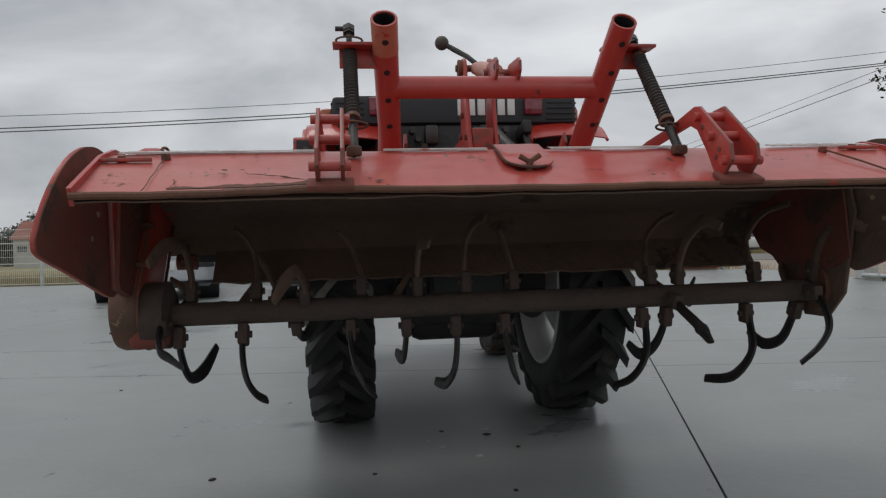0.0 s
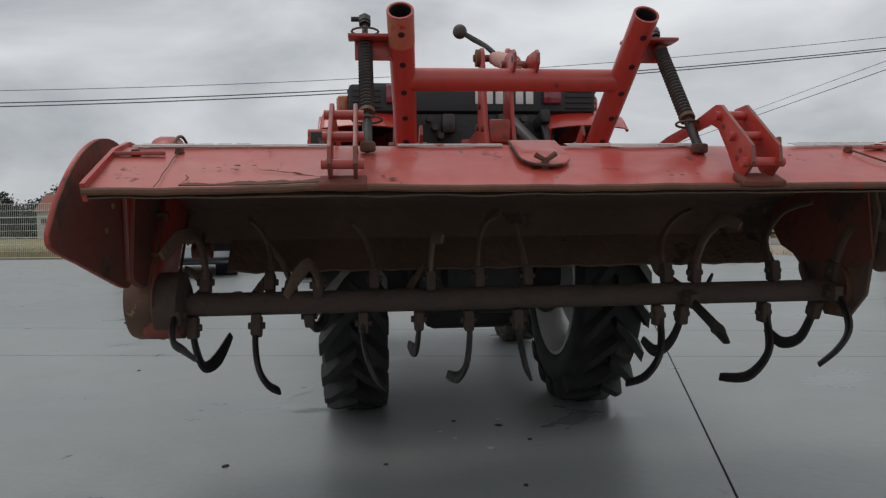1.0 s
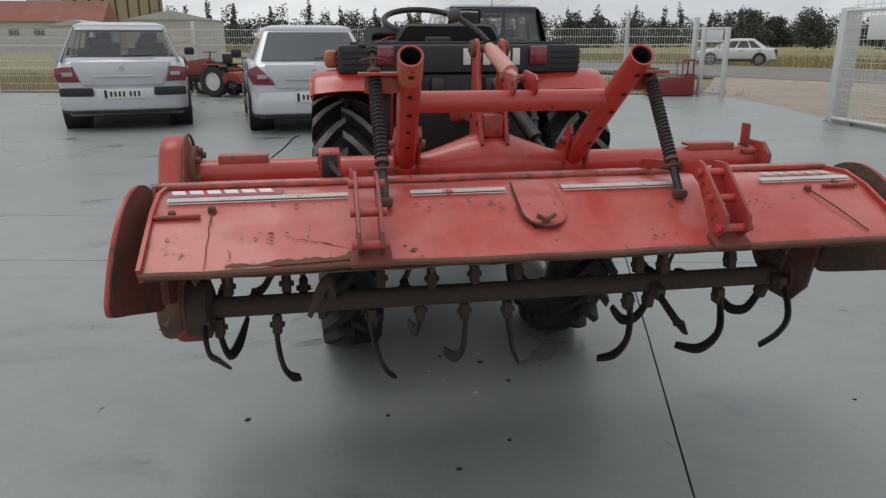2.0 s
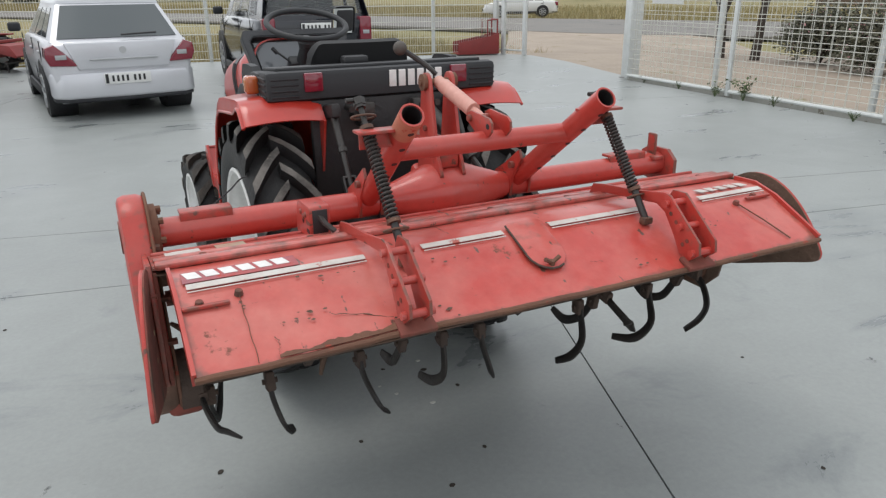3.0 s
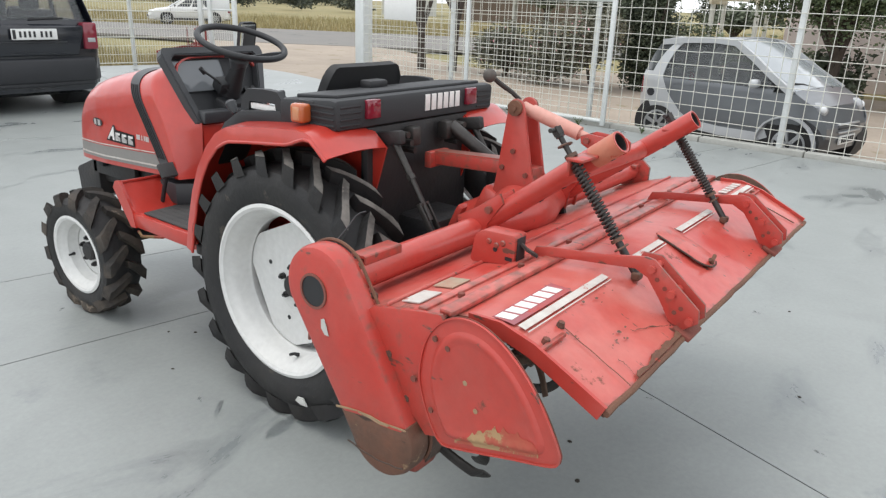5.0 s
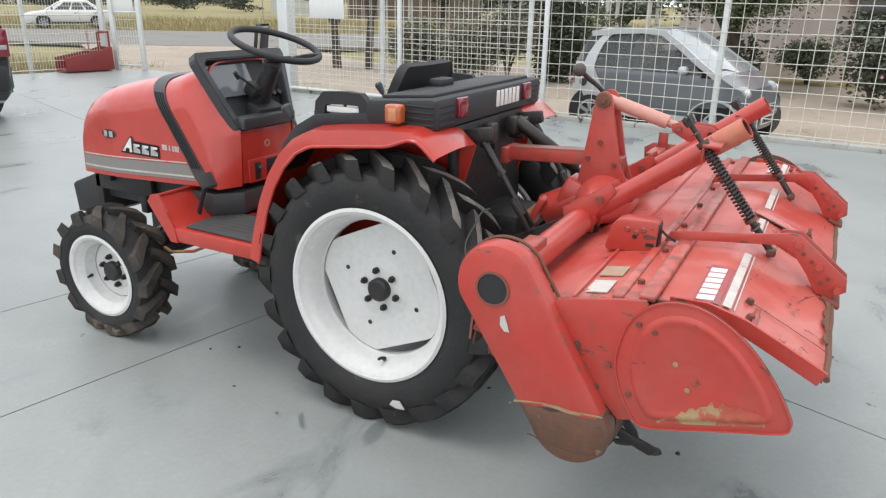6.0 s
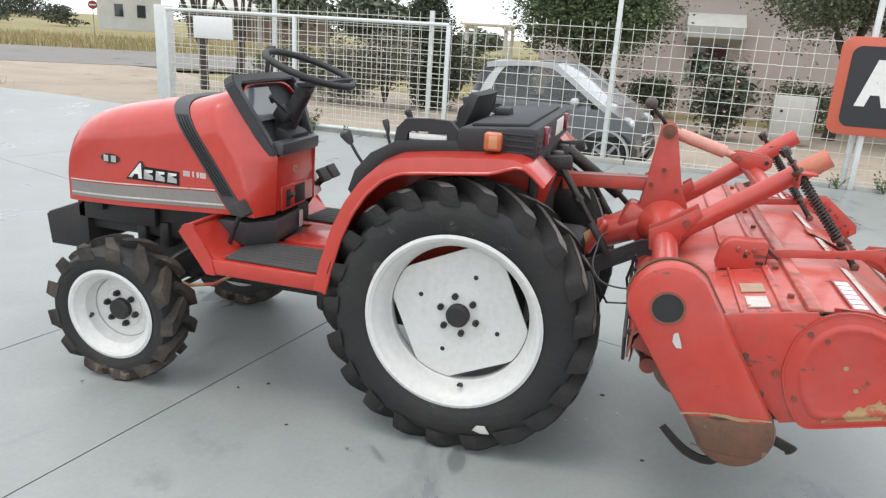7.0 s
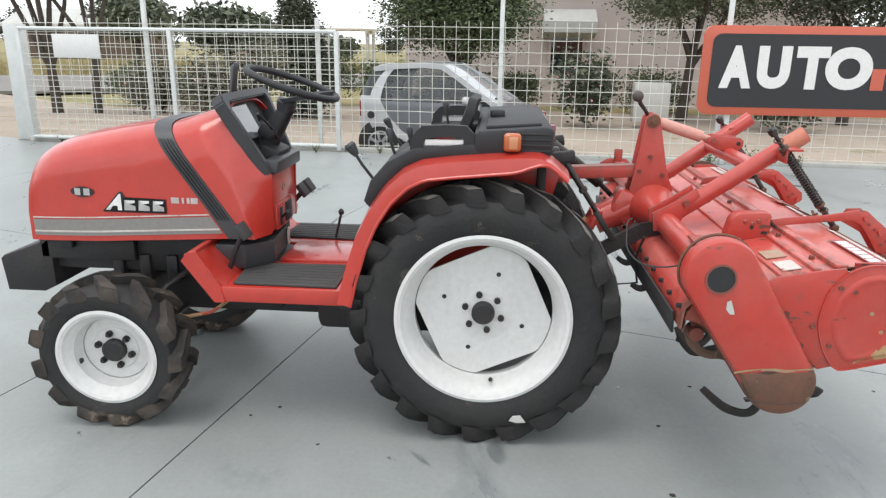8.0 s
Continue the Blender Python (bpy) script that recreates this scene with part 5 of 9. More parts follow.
for c in (1.435, 1.375, 1.315):
    decal("lettering", [(c + 0.026, 0.831), (c + 0.022, 0.872), (c - 0.022, 0.872), (c - 0.020, 0.862), (c + 0.004, 0.858), (c - 0.022, 0.848), (c - 0.022, 0.831)], M["letter"], 0.0042)
for c, w in ((1.245, 0.017), (1.212, 0.005), (1.190, 0.006), (1.165, 0.015)):
    decal("lettering", [(c + w, 0.866), (c + w, 0.890), (c - w, 0.890), (c - w, 0.866)], M["letter"], 0.003)

# cowl between band and seat, with the open dash


def cowl_rear(z):
    pts = [(0.70, 0.885), (0.975, 0.875), (0.985, 0.89), (1.10, 0.957), (1.20, 1.015), (1.30, 1.075)]
    for (za, ya), (zb, yb) in zip(pts, pts[1:]):
        if z <= zb:
            return ya + (yb - ya) * max(0, z - za) / (zb - za)
    return pts[-1][1]


def cowl_f(i, j):
    """From the band back to the dash, narrowing like a bow towards the seat."""
    x, z, _, _ = hood_point(1.0, j)
    z2 = HOOD_BOT(0) + (z - HOOD_BOT(0)) * (1 + 0.17 * i) - 0.008 * i
    y0, y1 = BAND_R(z), cowl_rear(z2)
    up = min(1, max(0, (z2 - 0.97) / 0.29))
    end = 0.68 + 0.21 * up if x < 0 else 0.45 + 0.42 * up
    return (x * (1 - (1 - end) * max(0.0, (i - 0.42) / 0.58)), y0 + (y1 - y0) * i, z2)


bm = new_bm()
sheet(bm, cowl_f, 14, 60, 0.008)
cowl = part("cowl", bm, M["red"], tractor, "orange-red dashboard cowl", smooth=40)
bm = new_bm()
bx(bm, (-0.035, 0.897, 0.852), (0.335, 0.03, 0.236), 0.008)
part("cowl_back", bm, M["red"], cowl)
bm = new_bm()
lathe(bm, [(0.017, 0.8825), (0.017, 0.878), (0.010, 0.878), (0.010, 0.8825)], (-0.046, 0, 0.896), 24, "y", True)
part("key_ring", bm, M["olive_label"], cowl, "pale ring round the key hole")
bm = new_bm()
bx(bm, (-0.070, 0.879, 0.785), (0.215, 0.014, 0.105), 0.005)
bezel = part("switch_bezel", bm, M["red"], cowl)
bm = new_bm()
bx(bm, (-0.022, 0.871, 0.787), (0.088, 0.010, 0.082), 0.004)
part("switch_panel", bm, M["black"], bezel, "black switch panel")
bm = new_bm()
bx(bm, (-0.125, 0.872, 0.783), (0.036, 0.008, 0.078), 0.003)
part("lever_slot", bm, M["ink"], bezel)
bm = new_bm()
sweep(bm, [(-0.125, 0.872, 0.775), (-0.135, 0.845, 0.800), (-0.142, 0.838, 0.808)], [0.005, 0.006, 0.010], 8)
part("switch_lever", bm, M["ink"], bezel)
bm = new_bm()
prism(bm, [(-0.31, 1.10), (-0.31, 0.97), (-0.215, 0.88), (0.04, 0.90), (0.14, 0.97), (0.14, 1.10)], 0.598, 0.703, "z", 0.014)
skirt_ = part("cowl_skirt", bm, M["band"], tractor, "charcoal plastic cowl skirt")
bm = new_bm()
bx(bm, (0.03, 0.892, 0.655), (0.035, 0.006, 0.075), 0.001, (0, 0, 4))
part("skirt_label", bm, M["silverline"], skirt_, "small worn white label")
# dash: a tapered frame round the sloping instrument panel
TOPC, BOTC, NRM = Vector((0, 1.058, 1.268)), Vector((0, 0.900, 0.975)), Vector((0, -0.863, 0.506))


def dash_at(s, t, h):
    """s across from -1 to 1, t from the bottom to the top, h above the panel's slope."""
    p = BOTC.lerp(TOPC, t) + NRM * h
    return Vector((s * (0.215 + 0.062 * t if s < 0 else 0.145 + 0.115 * t), p.y, p.z))


def dash_ring(bm, outer, inner, h0, h1, lift=(0, 0)):
    rings = [[bm.verts.new(dash_at(s_, t_, h + (lift[0] if t_ < 0.5 else lift[1]) * (h == h1))) for s_, t_ in pl_] for pl_, h in ((outer, h0), (inner, h0), (inner, h1), (outer, h1))]
    for k in range(4):
        p, q = rings[k], rings[(k + 1) % 4]
        for j in range(len(outer)):
            jn = (j + 1) % len(outer)
            bm.faces.new((p[j], p[jn], q[jn], q[j]))
    bmesh.ops.recalc_face_normals(bm, faces=bm.faces)
    bmesh.ops.bevel(bm, geom=bm.edges[:], offset=0.005, segments=2, affect="EDGES")


bm = new_bm()
dash_ring(bm, [(-1.06, -0.02), (1.06, -0.02), (1.05, 0.95), (0.97, 1.05), (-0.97, 1.05), (-1.05, 0.95)],
          [(-0.90, 0.12), (0.86, 0.12), (0.88, 0.87), (0.82, 0.94), (-0.84, 0.94), (-0.92, 0.87)], -0.022, 0.010, (0.020, 0.020))
part("dash_frame", bm, M["band"], tractor, "charcoal dash surround")
bm = new_bm()
bx(bm, (-0.045, 0.878, 1.005), (0.335, 0.06, 0.055), 0.010, (4, 0, 0))
part("dash_shelf", bm, M["band"], tractor)


def dash_plate(name, s0, s1, t0, t1, h, mat_, parent, label="", thick=0.004):
    bm = new_bm()
    sheet(bm, lambda i, j: dash_at(s0 + (s1 - s0) * j, t0 + (t1 - t0) * i, h), 4, 4, thick)
    return part(name, bm, mat_, parent, label)


ip = dash_plate("instrument_panel", -0.98, 0.98, 0.02, 0.98, -0.024, M["black"], tractor)
dash_plate("instrument_glass", -0.84, 0.10, 0.46, 0.90, -0.012, M["screen"], ip, "clear instrument cover, reflected sky put into its grey", 0.003)
for k in range(3):
    bm = new_bm()
    cyl(bm, dash_at(0.35 + 0.2 * k, 0.42, -0.02), dash_at(0.35 + 0.2 * k, 0.42, 0.012), 0.013, n=12)
    part("knob", bm, M["ink"], ip)
bm = new_bm()
sweep(bm, [(-0.03, 0.90, 1.10), (-0.09, 0.91, 1.155), (-0.15, 0.935, 1.205)], 0.0055, 8)
part("dash_lever", bm, M["ink"], ip)
bm = new_bm()
bx(bm, (-0.145, 0.938, 1.20), (0.02, 0.012, 0.04), 0.005, (0, -40, 0))
part("lever_tip", bm, M["ink"], ip)
bm = new_bm()
sweep(bm, [(0, 1.00, 1.00), (0, 0.955, 1.08), (0, 0.90, 1.165), (0, 0.855, 1.232)], [0.060, 0.052, 0.040, 0.031], 14)
bx(bm, (-0.02, 0.935, 1.13), (0.12, 0.07, 0.06), 0.014, (32, 0, 0))
bx(bm, (0, 0.93, 1.02), (0.17, 0.09, 0.10), 0.02, (20, 0, 0))
part("steering_column", bm, M["black"], tractor)
# steering wheel
SW_C, SW_T = Vector((0, 0.835, 1.325)), 18.5
bm = new_bm()
rot = Matrix.Rotation(radians(SW_T), 3, "X")
n1, n2 = 48, 10
rings = []
for k in range(n1):
    a = 2 * math.pi * k / n1
    ring = []
    for j in range(n2):
        b = 2 * math.pi * j / n2
        r = 0.192 + 0.0145 * math.cos(b)
        ring.append(bm.verts.new(SW_C + rot @ Vector((r * math.cos(a), r * math.sin(a), 0.0145 * math.sin(b)))))
    rings.append(ring)
for k in range(n1):
    for j in range(n2):
        bm.faces.new((rings[k][j], rings[(k + 1) % n1][j], rings[(k + 1) % n1][(j + 1) % n2], rings[k][(j + 1) % n2]))
sw = part("steering_wheel", bm, M["black"], tractor, "black moulded steering wheel", smooth=60)
bm = new_bm()
for a in (-134, -46):
    d = Vector((math.cos(radians(a)), math.sin(radians(a)), 0))
    sweep(bm, [SW_C + rot @ (d * 0.012 + Vector((0, 0.01, -0.074))), SW_C + rot @ (d * 0.07 + Vector((0, 0, -0.048))), SW_C + rot @ (d * 0.14 + Vector((0, 0, -0.016))), SW_C + rot @ (d * 0.188)], [1.0, 1.0, 1.15, 1.5], 4, flat=(0.066, 0.016))
parts("spoke", bm, M["black"], sw)
bm = new_bm()
lathe(bm, [(0.034, -0.125), (0.044, -0.085), (0.038, -0.070), (0.004, -0.064)], (0, 0, 0), 24, "z")
bmesh.ops.rotate(bm, verts=bm.verts, cent=(0, 0, 0), matrix=rot)
bmesh.ops.translate(bm, verts=bm.verts, vec=SW_C)
part("horn_cap", bm, M["band"], sw)
# mirror on its stalk
bm = new_bm()
sweep(bm, [(0.27, 1.13, 1.18), (0.31, 1.17, 1.22), (0.31, 1.19, 1.27)], 0.007, 8)
mir = part("mirror_stalk", bm, M["ink"], tractor)
bm = new_bm()
bx(bm, (0.31, 1.20, 1.325), (0.155, 0.03, 0.15), 0.026, (8, 0, 24), 3)
part("mirror_shell", bm, M["black"], mir)
bm = new_bm()
bx(bm, (0.3037, 1.1855, 1.3227), (0.138, 0.004, 0.132), 0.0, (8, 0, 24))
part("mirror_glass", bm, M["mirror"], mir)
bm = new_bm()
bx(bm, (0.0, 1.14, 1.235), (0.03, 0.02, 0.06), 0.006)
part("hood_stud", bm, M["ink"], tractor)

# engine, frame, front axle
bm = new_bm()
bx(bm, (0, 1.46, 0.615), (0.36, 0.88, 0.17), 0.02)
eng = part("engine", bm, M["iron"], tractor, "dark oily engine block")
bm = new_bm()
bx(bm, (0, 1.25, 0.47), (0.28, 0.75, 0.24), 0.03)
part("sump", bm, M["iron"], eng)
bm = new_bm()
bx(bm, (0, 1.09, 0.655), (0.40, 0.32, 0.10), 0.02)
part("flywheel_housing", bm, M["iron"], eng)
for k in range(5):
    bm = new_bm()
    bx(bm, (0, 1.10 + 0.12 * k, 0.55), (0.40, 0.05, 0.12), 0.01)
    part("cylinder_casting", bm, M["iron"], eng)
bm = new_bm()
bx(bm, (0, 1.05, 0.44), (0.24, 0.9, 0.20), 0.02)
bx(bm, (0, 0.35, 0.44), (0.36, 0.75, 0.30), 0.04)
bx(bm, (0, -0.02, 0.60), (0.44, 0.40, 0.46), 0.04)
cyl(bm, (-0.36, 0, RZ), (0.36, 0, RZ), 0.075, n=20)
part("transmission", bm, M["iron"], tractor)
bm = new_bm()
prism(bm, [(1.86, 0.69), (1.90, 0.66), (2.085, 0.59), (2.10, 0.575), (2.085, 0.43), (1.92, 0.43), (1.86, 0.46)], -0.215, 0.215, "x", 0.012)
part("front_weight_bracket", bm, M["iron"], tractor, "black front bumper bracket")
for s in (-1, 1):
    bm = new_bm()
    bx(bm, (s * 0.20, 1.70, 0.63), (0.03, 0.42, 0.09), 0.008)
    part("side_rail", bm, M["iron"], tractor)
    bm = new_bm()
    bx(bm, (s * 0.225, 1.78, 0.665), (0.04, 0.07, 0.05), 0.01)
    part("headlight_bracket", bm, M["black"], tractor)
bm = new_bm()
cyl(bm, (-0.43, FY, 0.36), (0.43, FY, 0.36), 0.05, n=16)
bx(bm, (0, FY, 0.40), (0.22, 0.16, 0.16), 0.03)
for s in (-1, 1):
    cyl(bm, (s * 0.40, FY, 0.22), (s * 0.40, FY, 0.46), 0.05, 0.042, 16)
part("front_axle", bm, M["iron"], tractor)
bm = new_bm()
sweep(bm, [(-0.16, 1.25, 0.56), (-0.28, 1.33, 0.50), (-0.38, 1.36, 0.45)], 0.014, 8)
sweep(bm, [(-0.38, 1.32, 0.36), (0.38, 1.32, 0.36)], 0.013, 8)
part("tie_rod", bm, M["oily"], tractor)
bm = new_bm()
sweep(bm, [(-0.15, 1.18, 0.47), (-0.22, 1.10, 0.42), (-0.30, 1.14, 0.40), (-0.36, 1.22, 0.40), (-0.33, 1.30, 0.40)], 0.008, 8)
part("hose", bm, M["scuff"], tractor)

# steps
for s in (-1, 1):
    bm = new_bm()
    prism(bm, [(s * 0.505, 0.535), (s * 0.50, 1.00), (s * 0.40, 1.02), (s * 0.15, 1.02), (s * 0.15, 0.535)], 0.572, 0.590, "z", 0.003)
    bx(bm, (s * 0.503, 0.768, 0.562), (0.012, 0.475, 0.062), 0.004)
    step = part("step_floor", bm, M["red"], tractor, "orange-red sheet step")
    bm = new_bm()
    f = lambda i, j, s=s: (s * (0.22 + 0.285 * j), 1.005 + 0.125 * i - 0.012 * j, 0.585 + 0.128 * i)
    sheet(bm, f, 3, 3, 0.006)
    prism(bm, [(0.99, 0.528), (1.03, 0.528), (1.150, 0.69), (1.125, 0.722), (1.09, 0.728), (1.005, 0.60)], s * 0.498, s * 0.512, "x")
    bx(bm, (s * 0.36, 1.122, 0.712), (0.29, 0.035, 0.012), 0.003, (-15, 0, 0))
    part("step_front", bm, M["red"], step)
    bm = new_bm()
    prism(bm, [(s * 0.485, 0.56), (s * 0.480, 0.965), (s * 0.22, 0.985), (s * 0.20, 0.56)], 0.592, 0.600, "z", 0.002)
    fm = part("foot_mat", bm, M["mat"], step, "ribbed black rubber mat")
    for k in range(7):
        bm = new_bm()
        bx(bm, (s * (0.235 + 0.035 * k), 0.765, 0.6006), (0.020, 0.38, 0.0024), 0.001)
        part("mat_rib", bm, M["mat"], fm)
    bm = new_bm()
    bx(bm, (s * 0.44, 0.50, 0.54), (0.14, 0.09, 0.05), 0.01)
    part("step_bracket", bm, M["iron"], step)
    bm = new_bm()
    sweep(bm, [(s * 0.35, 1.03, 0.60), (s * 0.35, 1.00, 0.68), (s * 0.35, 0.965, 0.755)] if s < 0 else [(0.28, 1.0, 0.64), (0.295, 0.93, 0.76), (0.30, 0.875, 0.82)], 0.010, 8)
    ped = part("pedal_arm", bm, M["ink"], tractor)
    bm = new_bm()
    bx(bm, (-0.35, 0.958, 0.772) if s < 0 else (0.31, 0.865, 0.832), (0.080, 0.022, 0.068), 0.006, (-35, 0, 0))
    part("pedal_pad", bm, M["mat"], ped)
    if s > 0:
        bm = new_bm()
        bx(bm, (0.225, 0.872, 0.826), (0.080, 0.022, 0.068), 0.006, (-35, 0, 0))
        sweep(bm, [(0.215, 1.0, 0.64), (0.22, 0.93, 0.755), (0.225, 0.88, 0.815)], 0.010, 8)
        part("pedal_arm", bm, M["mat"], tractor)
bm = new_bm()
bx(bm, (0, 0.70, 0.588), (0.30, 0.36, 0.030), 0.008)
part("tunnel", bm, M["red"], tractor)
bm = new_bm()
sweep(bm, [(0.22, 0.72, 0.60), (0.22, 0.70, 0.68), (0.215, 0.69, 0.72)], 0.006, 8)
lathe(bm, [(0.012, 0.715), (0.014, 0.73), (0.004, 0.742)], (0.215, 0.69, 0), 12, "z")
part("floor_lever", bm, M["ink"], tractor)

# fenders: a crowned arch with a rolled outer lip and an inner wall
ARCH = [(0.545, 0.555), (0.52, 0.66), (0.475, 0.80), (0.425, 0.905), (0.365, 0.99), (0.30, 1.05), (0.235, 1.082), (0.12, 1.097), (0.0, 1.108), (-0.12, 1.118), (-0.185, 1.118), (-0.228, 1.097),
        (-0.260, 1.070), (-0.285, 1.048)]
ARC_F = polyline(ARCH)
for s in (-1, 1):
    bm = new_bm()

    def fen(i, j, s=s):
        y_, z_ = ARC_F(i)
        wide = 0.548
        x_ = 0.272 + (wide - 0.272) * min(1, j / 0.8)
        crown = 0.012 * math.sin(math.pi * min(1, j / 0.8))
        down = 0.0 if j <= 0.8 else (j - 0.8) / 0.2
        c = Vector((0, 0.05 - y_, 0.48 - z_)).normalized()
        p = Vector((x_ * s, y_, z_)) - c * crown + c * ((0.052 if i < 0.84 else max(0.010, 0.052 - (i - 0.84) * 0.5)) * down ** 1.3)
        p.x += s * 0.008 * down
        return p
    sheet(bm, fen, 46, 15, 0.005)
    fd = part("fender", bm, M["red"], tractor, "orange-red sheet mudguard", smooth=40)
    bm = new_bm()
    sweep(bm, [fen(k / 40, 1.0) for k in range(41)], 0.006, 8)
    part("fender_bead", bm, M["red"], fd)
    bm = new_bm()
    prism(bm, [(y_, z_ - 0.004) for y_, z_ in ARCH] + [(-0.250, 0.93), (-0.20, 0.78), (0.0, 0.60), (0.40, 0.56)], s * 0.264, s * 0.272, "x")
    part("inner_wall", bm, M["red"], fd)

# seat console over the fenders and the rear tank box
CONS = [(0.455, 0.93), (0.43, 1.005), (0.37, 1.075), (0.285, 1.122), (0.265, 1.130), (0.05, 1.150), (0.02, 1.10), (0.24, 1.085), (0.30, 1.055), (0.37, 0.985), (0.43, 0.90)]
for s in (-1, 1):
    bm = new_bm()
    prism(bm, CONS, s * 0.255, s * 0.455, "x", 0.008)
    co_ = part("side_console", bm, M["black"], tractor, "black plastic side console")
    bm = new_bm()
    sweep(bm, [(s * 0.425, 0.262, 1.12), (s * 0.425, 0.255, 1.165), (s * 0.425, 0.235, 1.187), (s * 0.425, 0.15, 1.192), (s * 0.425, 0.085, 1.190), (s * 0.425, 0.068, 1.17), (s * 0.425, 0.062, 1.13)],
          1.0, 4, flat=(0.045, 0.030))
    part("grab_handle", bm, M["black"], co_)
    bm = new_bm()
    bx(bm, (s * 0.43, 0.16, 1.150), (0.012, 0.14, 0.022), 0.003)
    part("warning_label", bm, M["letter"], co_, "small white label")
bm = new_bm()
TANK = [(0.055, 1.120), (0.050, 1.185), (0.035, 1.198), (-0.20, 1.216), (-0.226, 1.212), (-0.234, 1.198), (-0.230, 1.118), (-0.20, 1.100), (0.0, 1.09)]
prism(bm, TANK, -0.455, 0.455, "x", 0.014)
tank = part("rear_box", bm, M["black"], tractor, "long black plastic tank box behind the seat")
bm = new_bm()
bx(bm, (0, -0.09, 1.212), (0.82, 0.20, 0.014), 0.005, (-4, 0, 0))
part("box_lid", bm, M["black"], tank)
for s in (-1, 1):
    for k in range(4):
        bm = new_bm()
        bx(bm, (s * 0.452, -0.165, 1.130 + 0.020 * k), (0.016, 0.11, 0.008), 0.003)
        bx(bm, (s * 0.39, -0.230, 1.130 + 0.020 * k), (0.10, 0.012, 0.008), 0.003)
        parts("louvre", bm, M["black"], tank)
    bm = new_bm()
    bx(bm, (s * 0.288, -0.236, 1.176), (0.068, 0.022, 0.066), 0.006)
    part("tail_lamp", bm, M["redlens"], tank, "square red tail lamp")
    bm = new_bm()
    bx(bm, (s * 0.477, -0.085, 1.163), (0.048, 0.062, 0.064), 0.012, (0, 0, 0), 3)
    lamp = part("turn_lamp", bm, M["amber"], tank, "amber turn lamp")
    # paler patch painted for the white reflection on the lamp's outer side
    bm = new_bm()
    bx(bm, (s * 0.5015, -0.088, 1.163), (0.004, 0.030, 0.044), 0.0015)
    part("lamp_glint", bm, M["amber_glint"], lamp, "pale amber patch painted for the reflection on the lamp")
    bm = new_bm()
    bx(bm, (s * 0.449, -0.085, 1.163), (0.016, 0.080, 0.080), 0.004)
    part("lamp_base", bm, M["ink"], lamp)
bm = new_bm()
bx(bm, (-0.06, -0.03, 1.226), (0.10, 0.06, 0.034), 0.010)
part("filler_cap", bm, M["ink"], tank)
for k in range(6):
    bm = new_bm()
    c = 0.005 + 0.0375 * k
    bx(bm, (c + 0.012, -0.2325, 1.172), (0.028, 0.006, 0.060), 0.002)
    part("lettering", bm, M["letter"], tank, "white block lettering" if k == 0 else "")

# seat
bm = new_bm()


def back_f(i, j):
    w = 0.225 * (1 - 0.06 * i)
    x_ = (j - 0.5) * 2
    round_ = 0.045 * max(0, abs(x_) - 0.74) ** 2 / 0.0676 * i * i
    return (w * x_, 0.145 - 0.075 * i + 0.02 * x_ * x_ , 1.05 + 0.245 * i - round_)


sheet(bm, back_f, 8, 24, 0.034)
part("seat_back", bm, M["seat"], tractor, "black padded seat back", smooth=50)
bm = new_bm()
bx(bm, (0, 0.27, 1.015), (0.44, 0.27, 0.085), 0.035, (4, 0, 0), 4)
part("seat_cushion", bm, M["seat"], tractor, "black padded seat cushion", smooth=50)
bm = new_bm()
bx(bm, (0, 0.24, 0.88), (0.36, 0.28, 0.22), 0.02)
part("seat_base", bm, M["black"], tractor)
for lx, ly, lz, hx, hy, hz, r in ((-0.30, 0.44, 0.98, -0.30, 0.525, 1.10, 0.024), (-0.25, 0.36, 1.06, -0.25, 0.385, 1.15, 0.014), (-0.22, 0.30, 1.08, -0.22, 0.31, 1.155, 0.014),
                                  (0.27, 0.40, 1.02, 0.27, 0.47, 1.14, 0.018), (0.24, 0.18, 1.10, 0.24, 0.20, 1.22, 0.016)):
    bm = new_bm()
    sweep(bm, [(lx, ly, lz), ((lx + hx) / 2, (ly + hy) / 2 + 0.004, (lz + hz) / 2), (hx, hy, hz)], 0.006, 8)
    lever = part("lever", bm, M["ink"], tractor)
    bm = new_bm()
    d = Vector((hx - lx, hy - ly, hz - lz)).normalized()
    h = Vector((hx, hy, hz))
    sweep(bm, [h - d * 0.03, h - d * 0.01, h + d * 0.015, h + d * 0.025], [r * 0.45, r * 0.75, r, r * 0.75], 10)
    part("grip", bm, M["band"], lever)

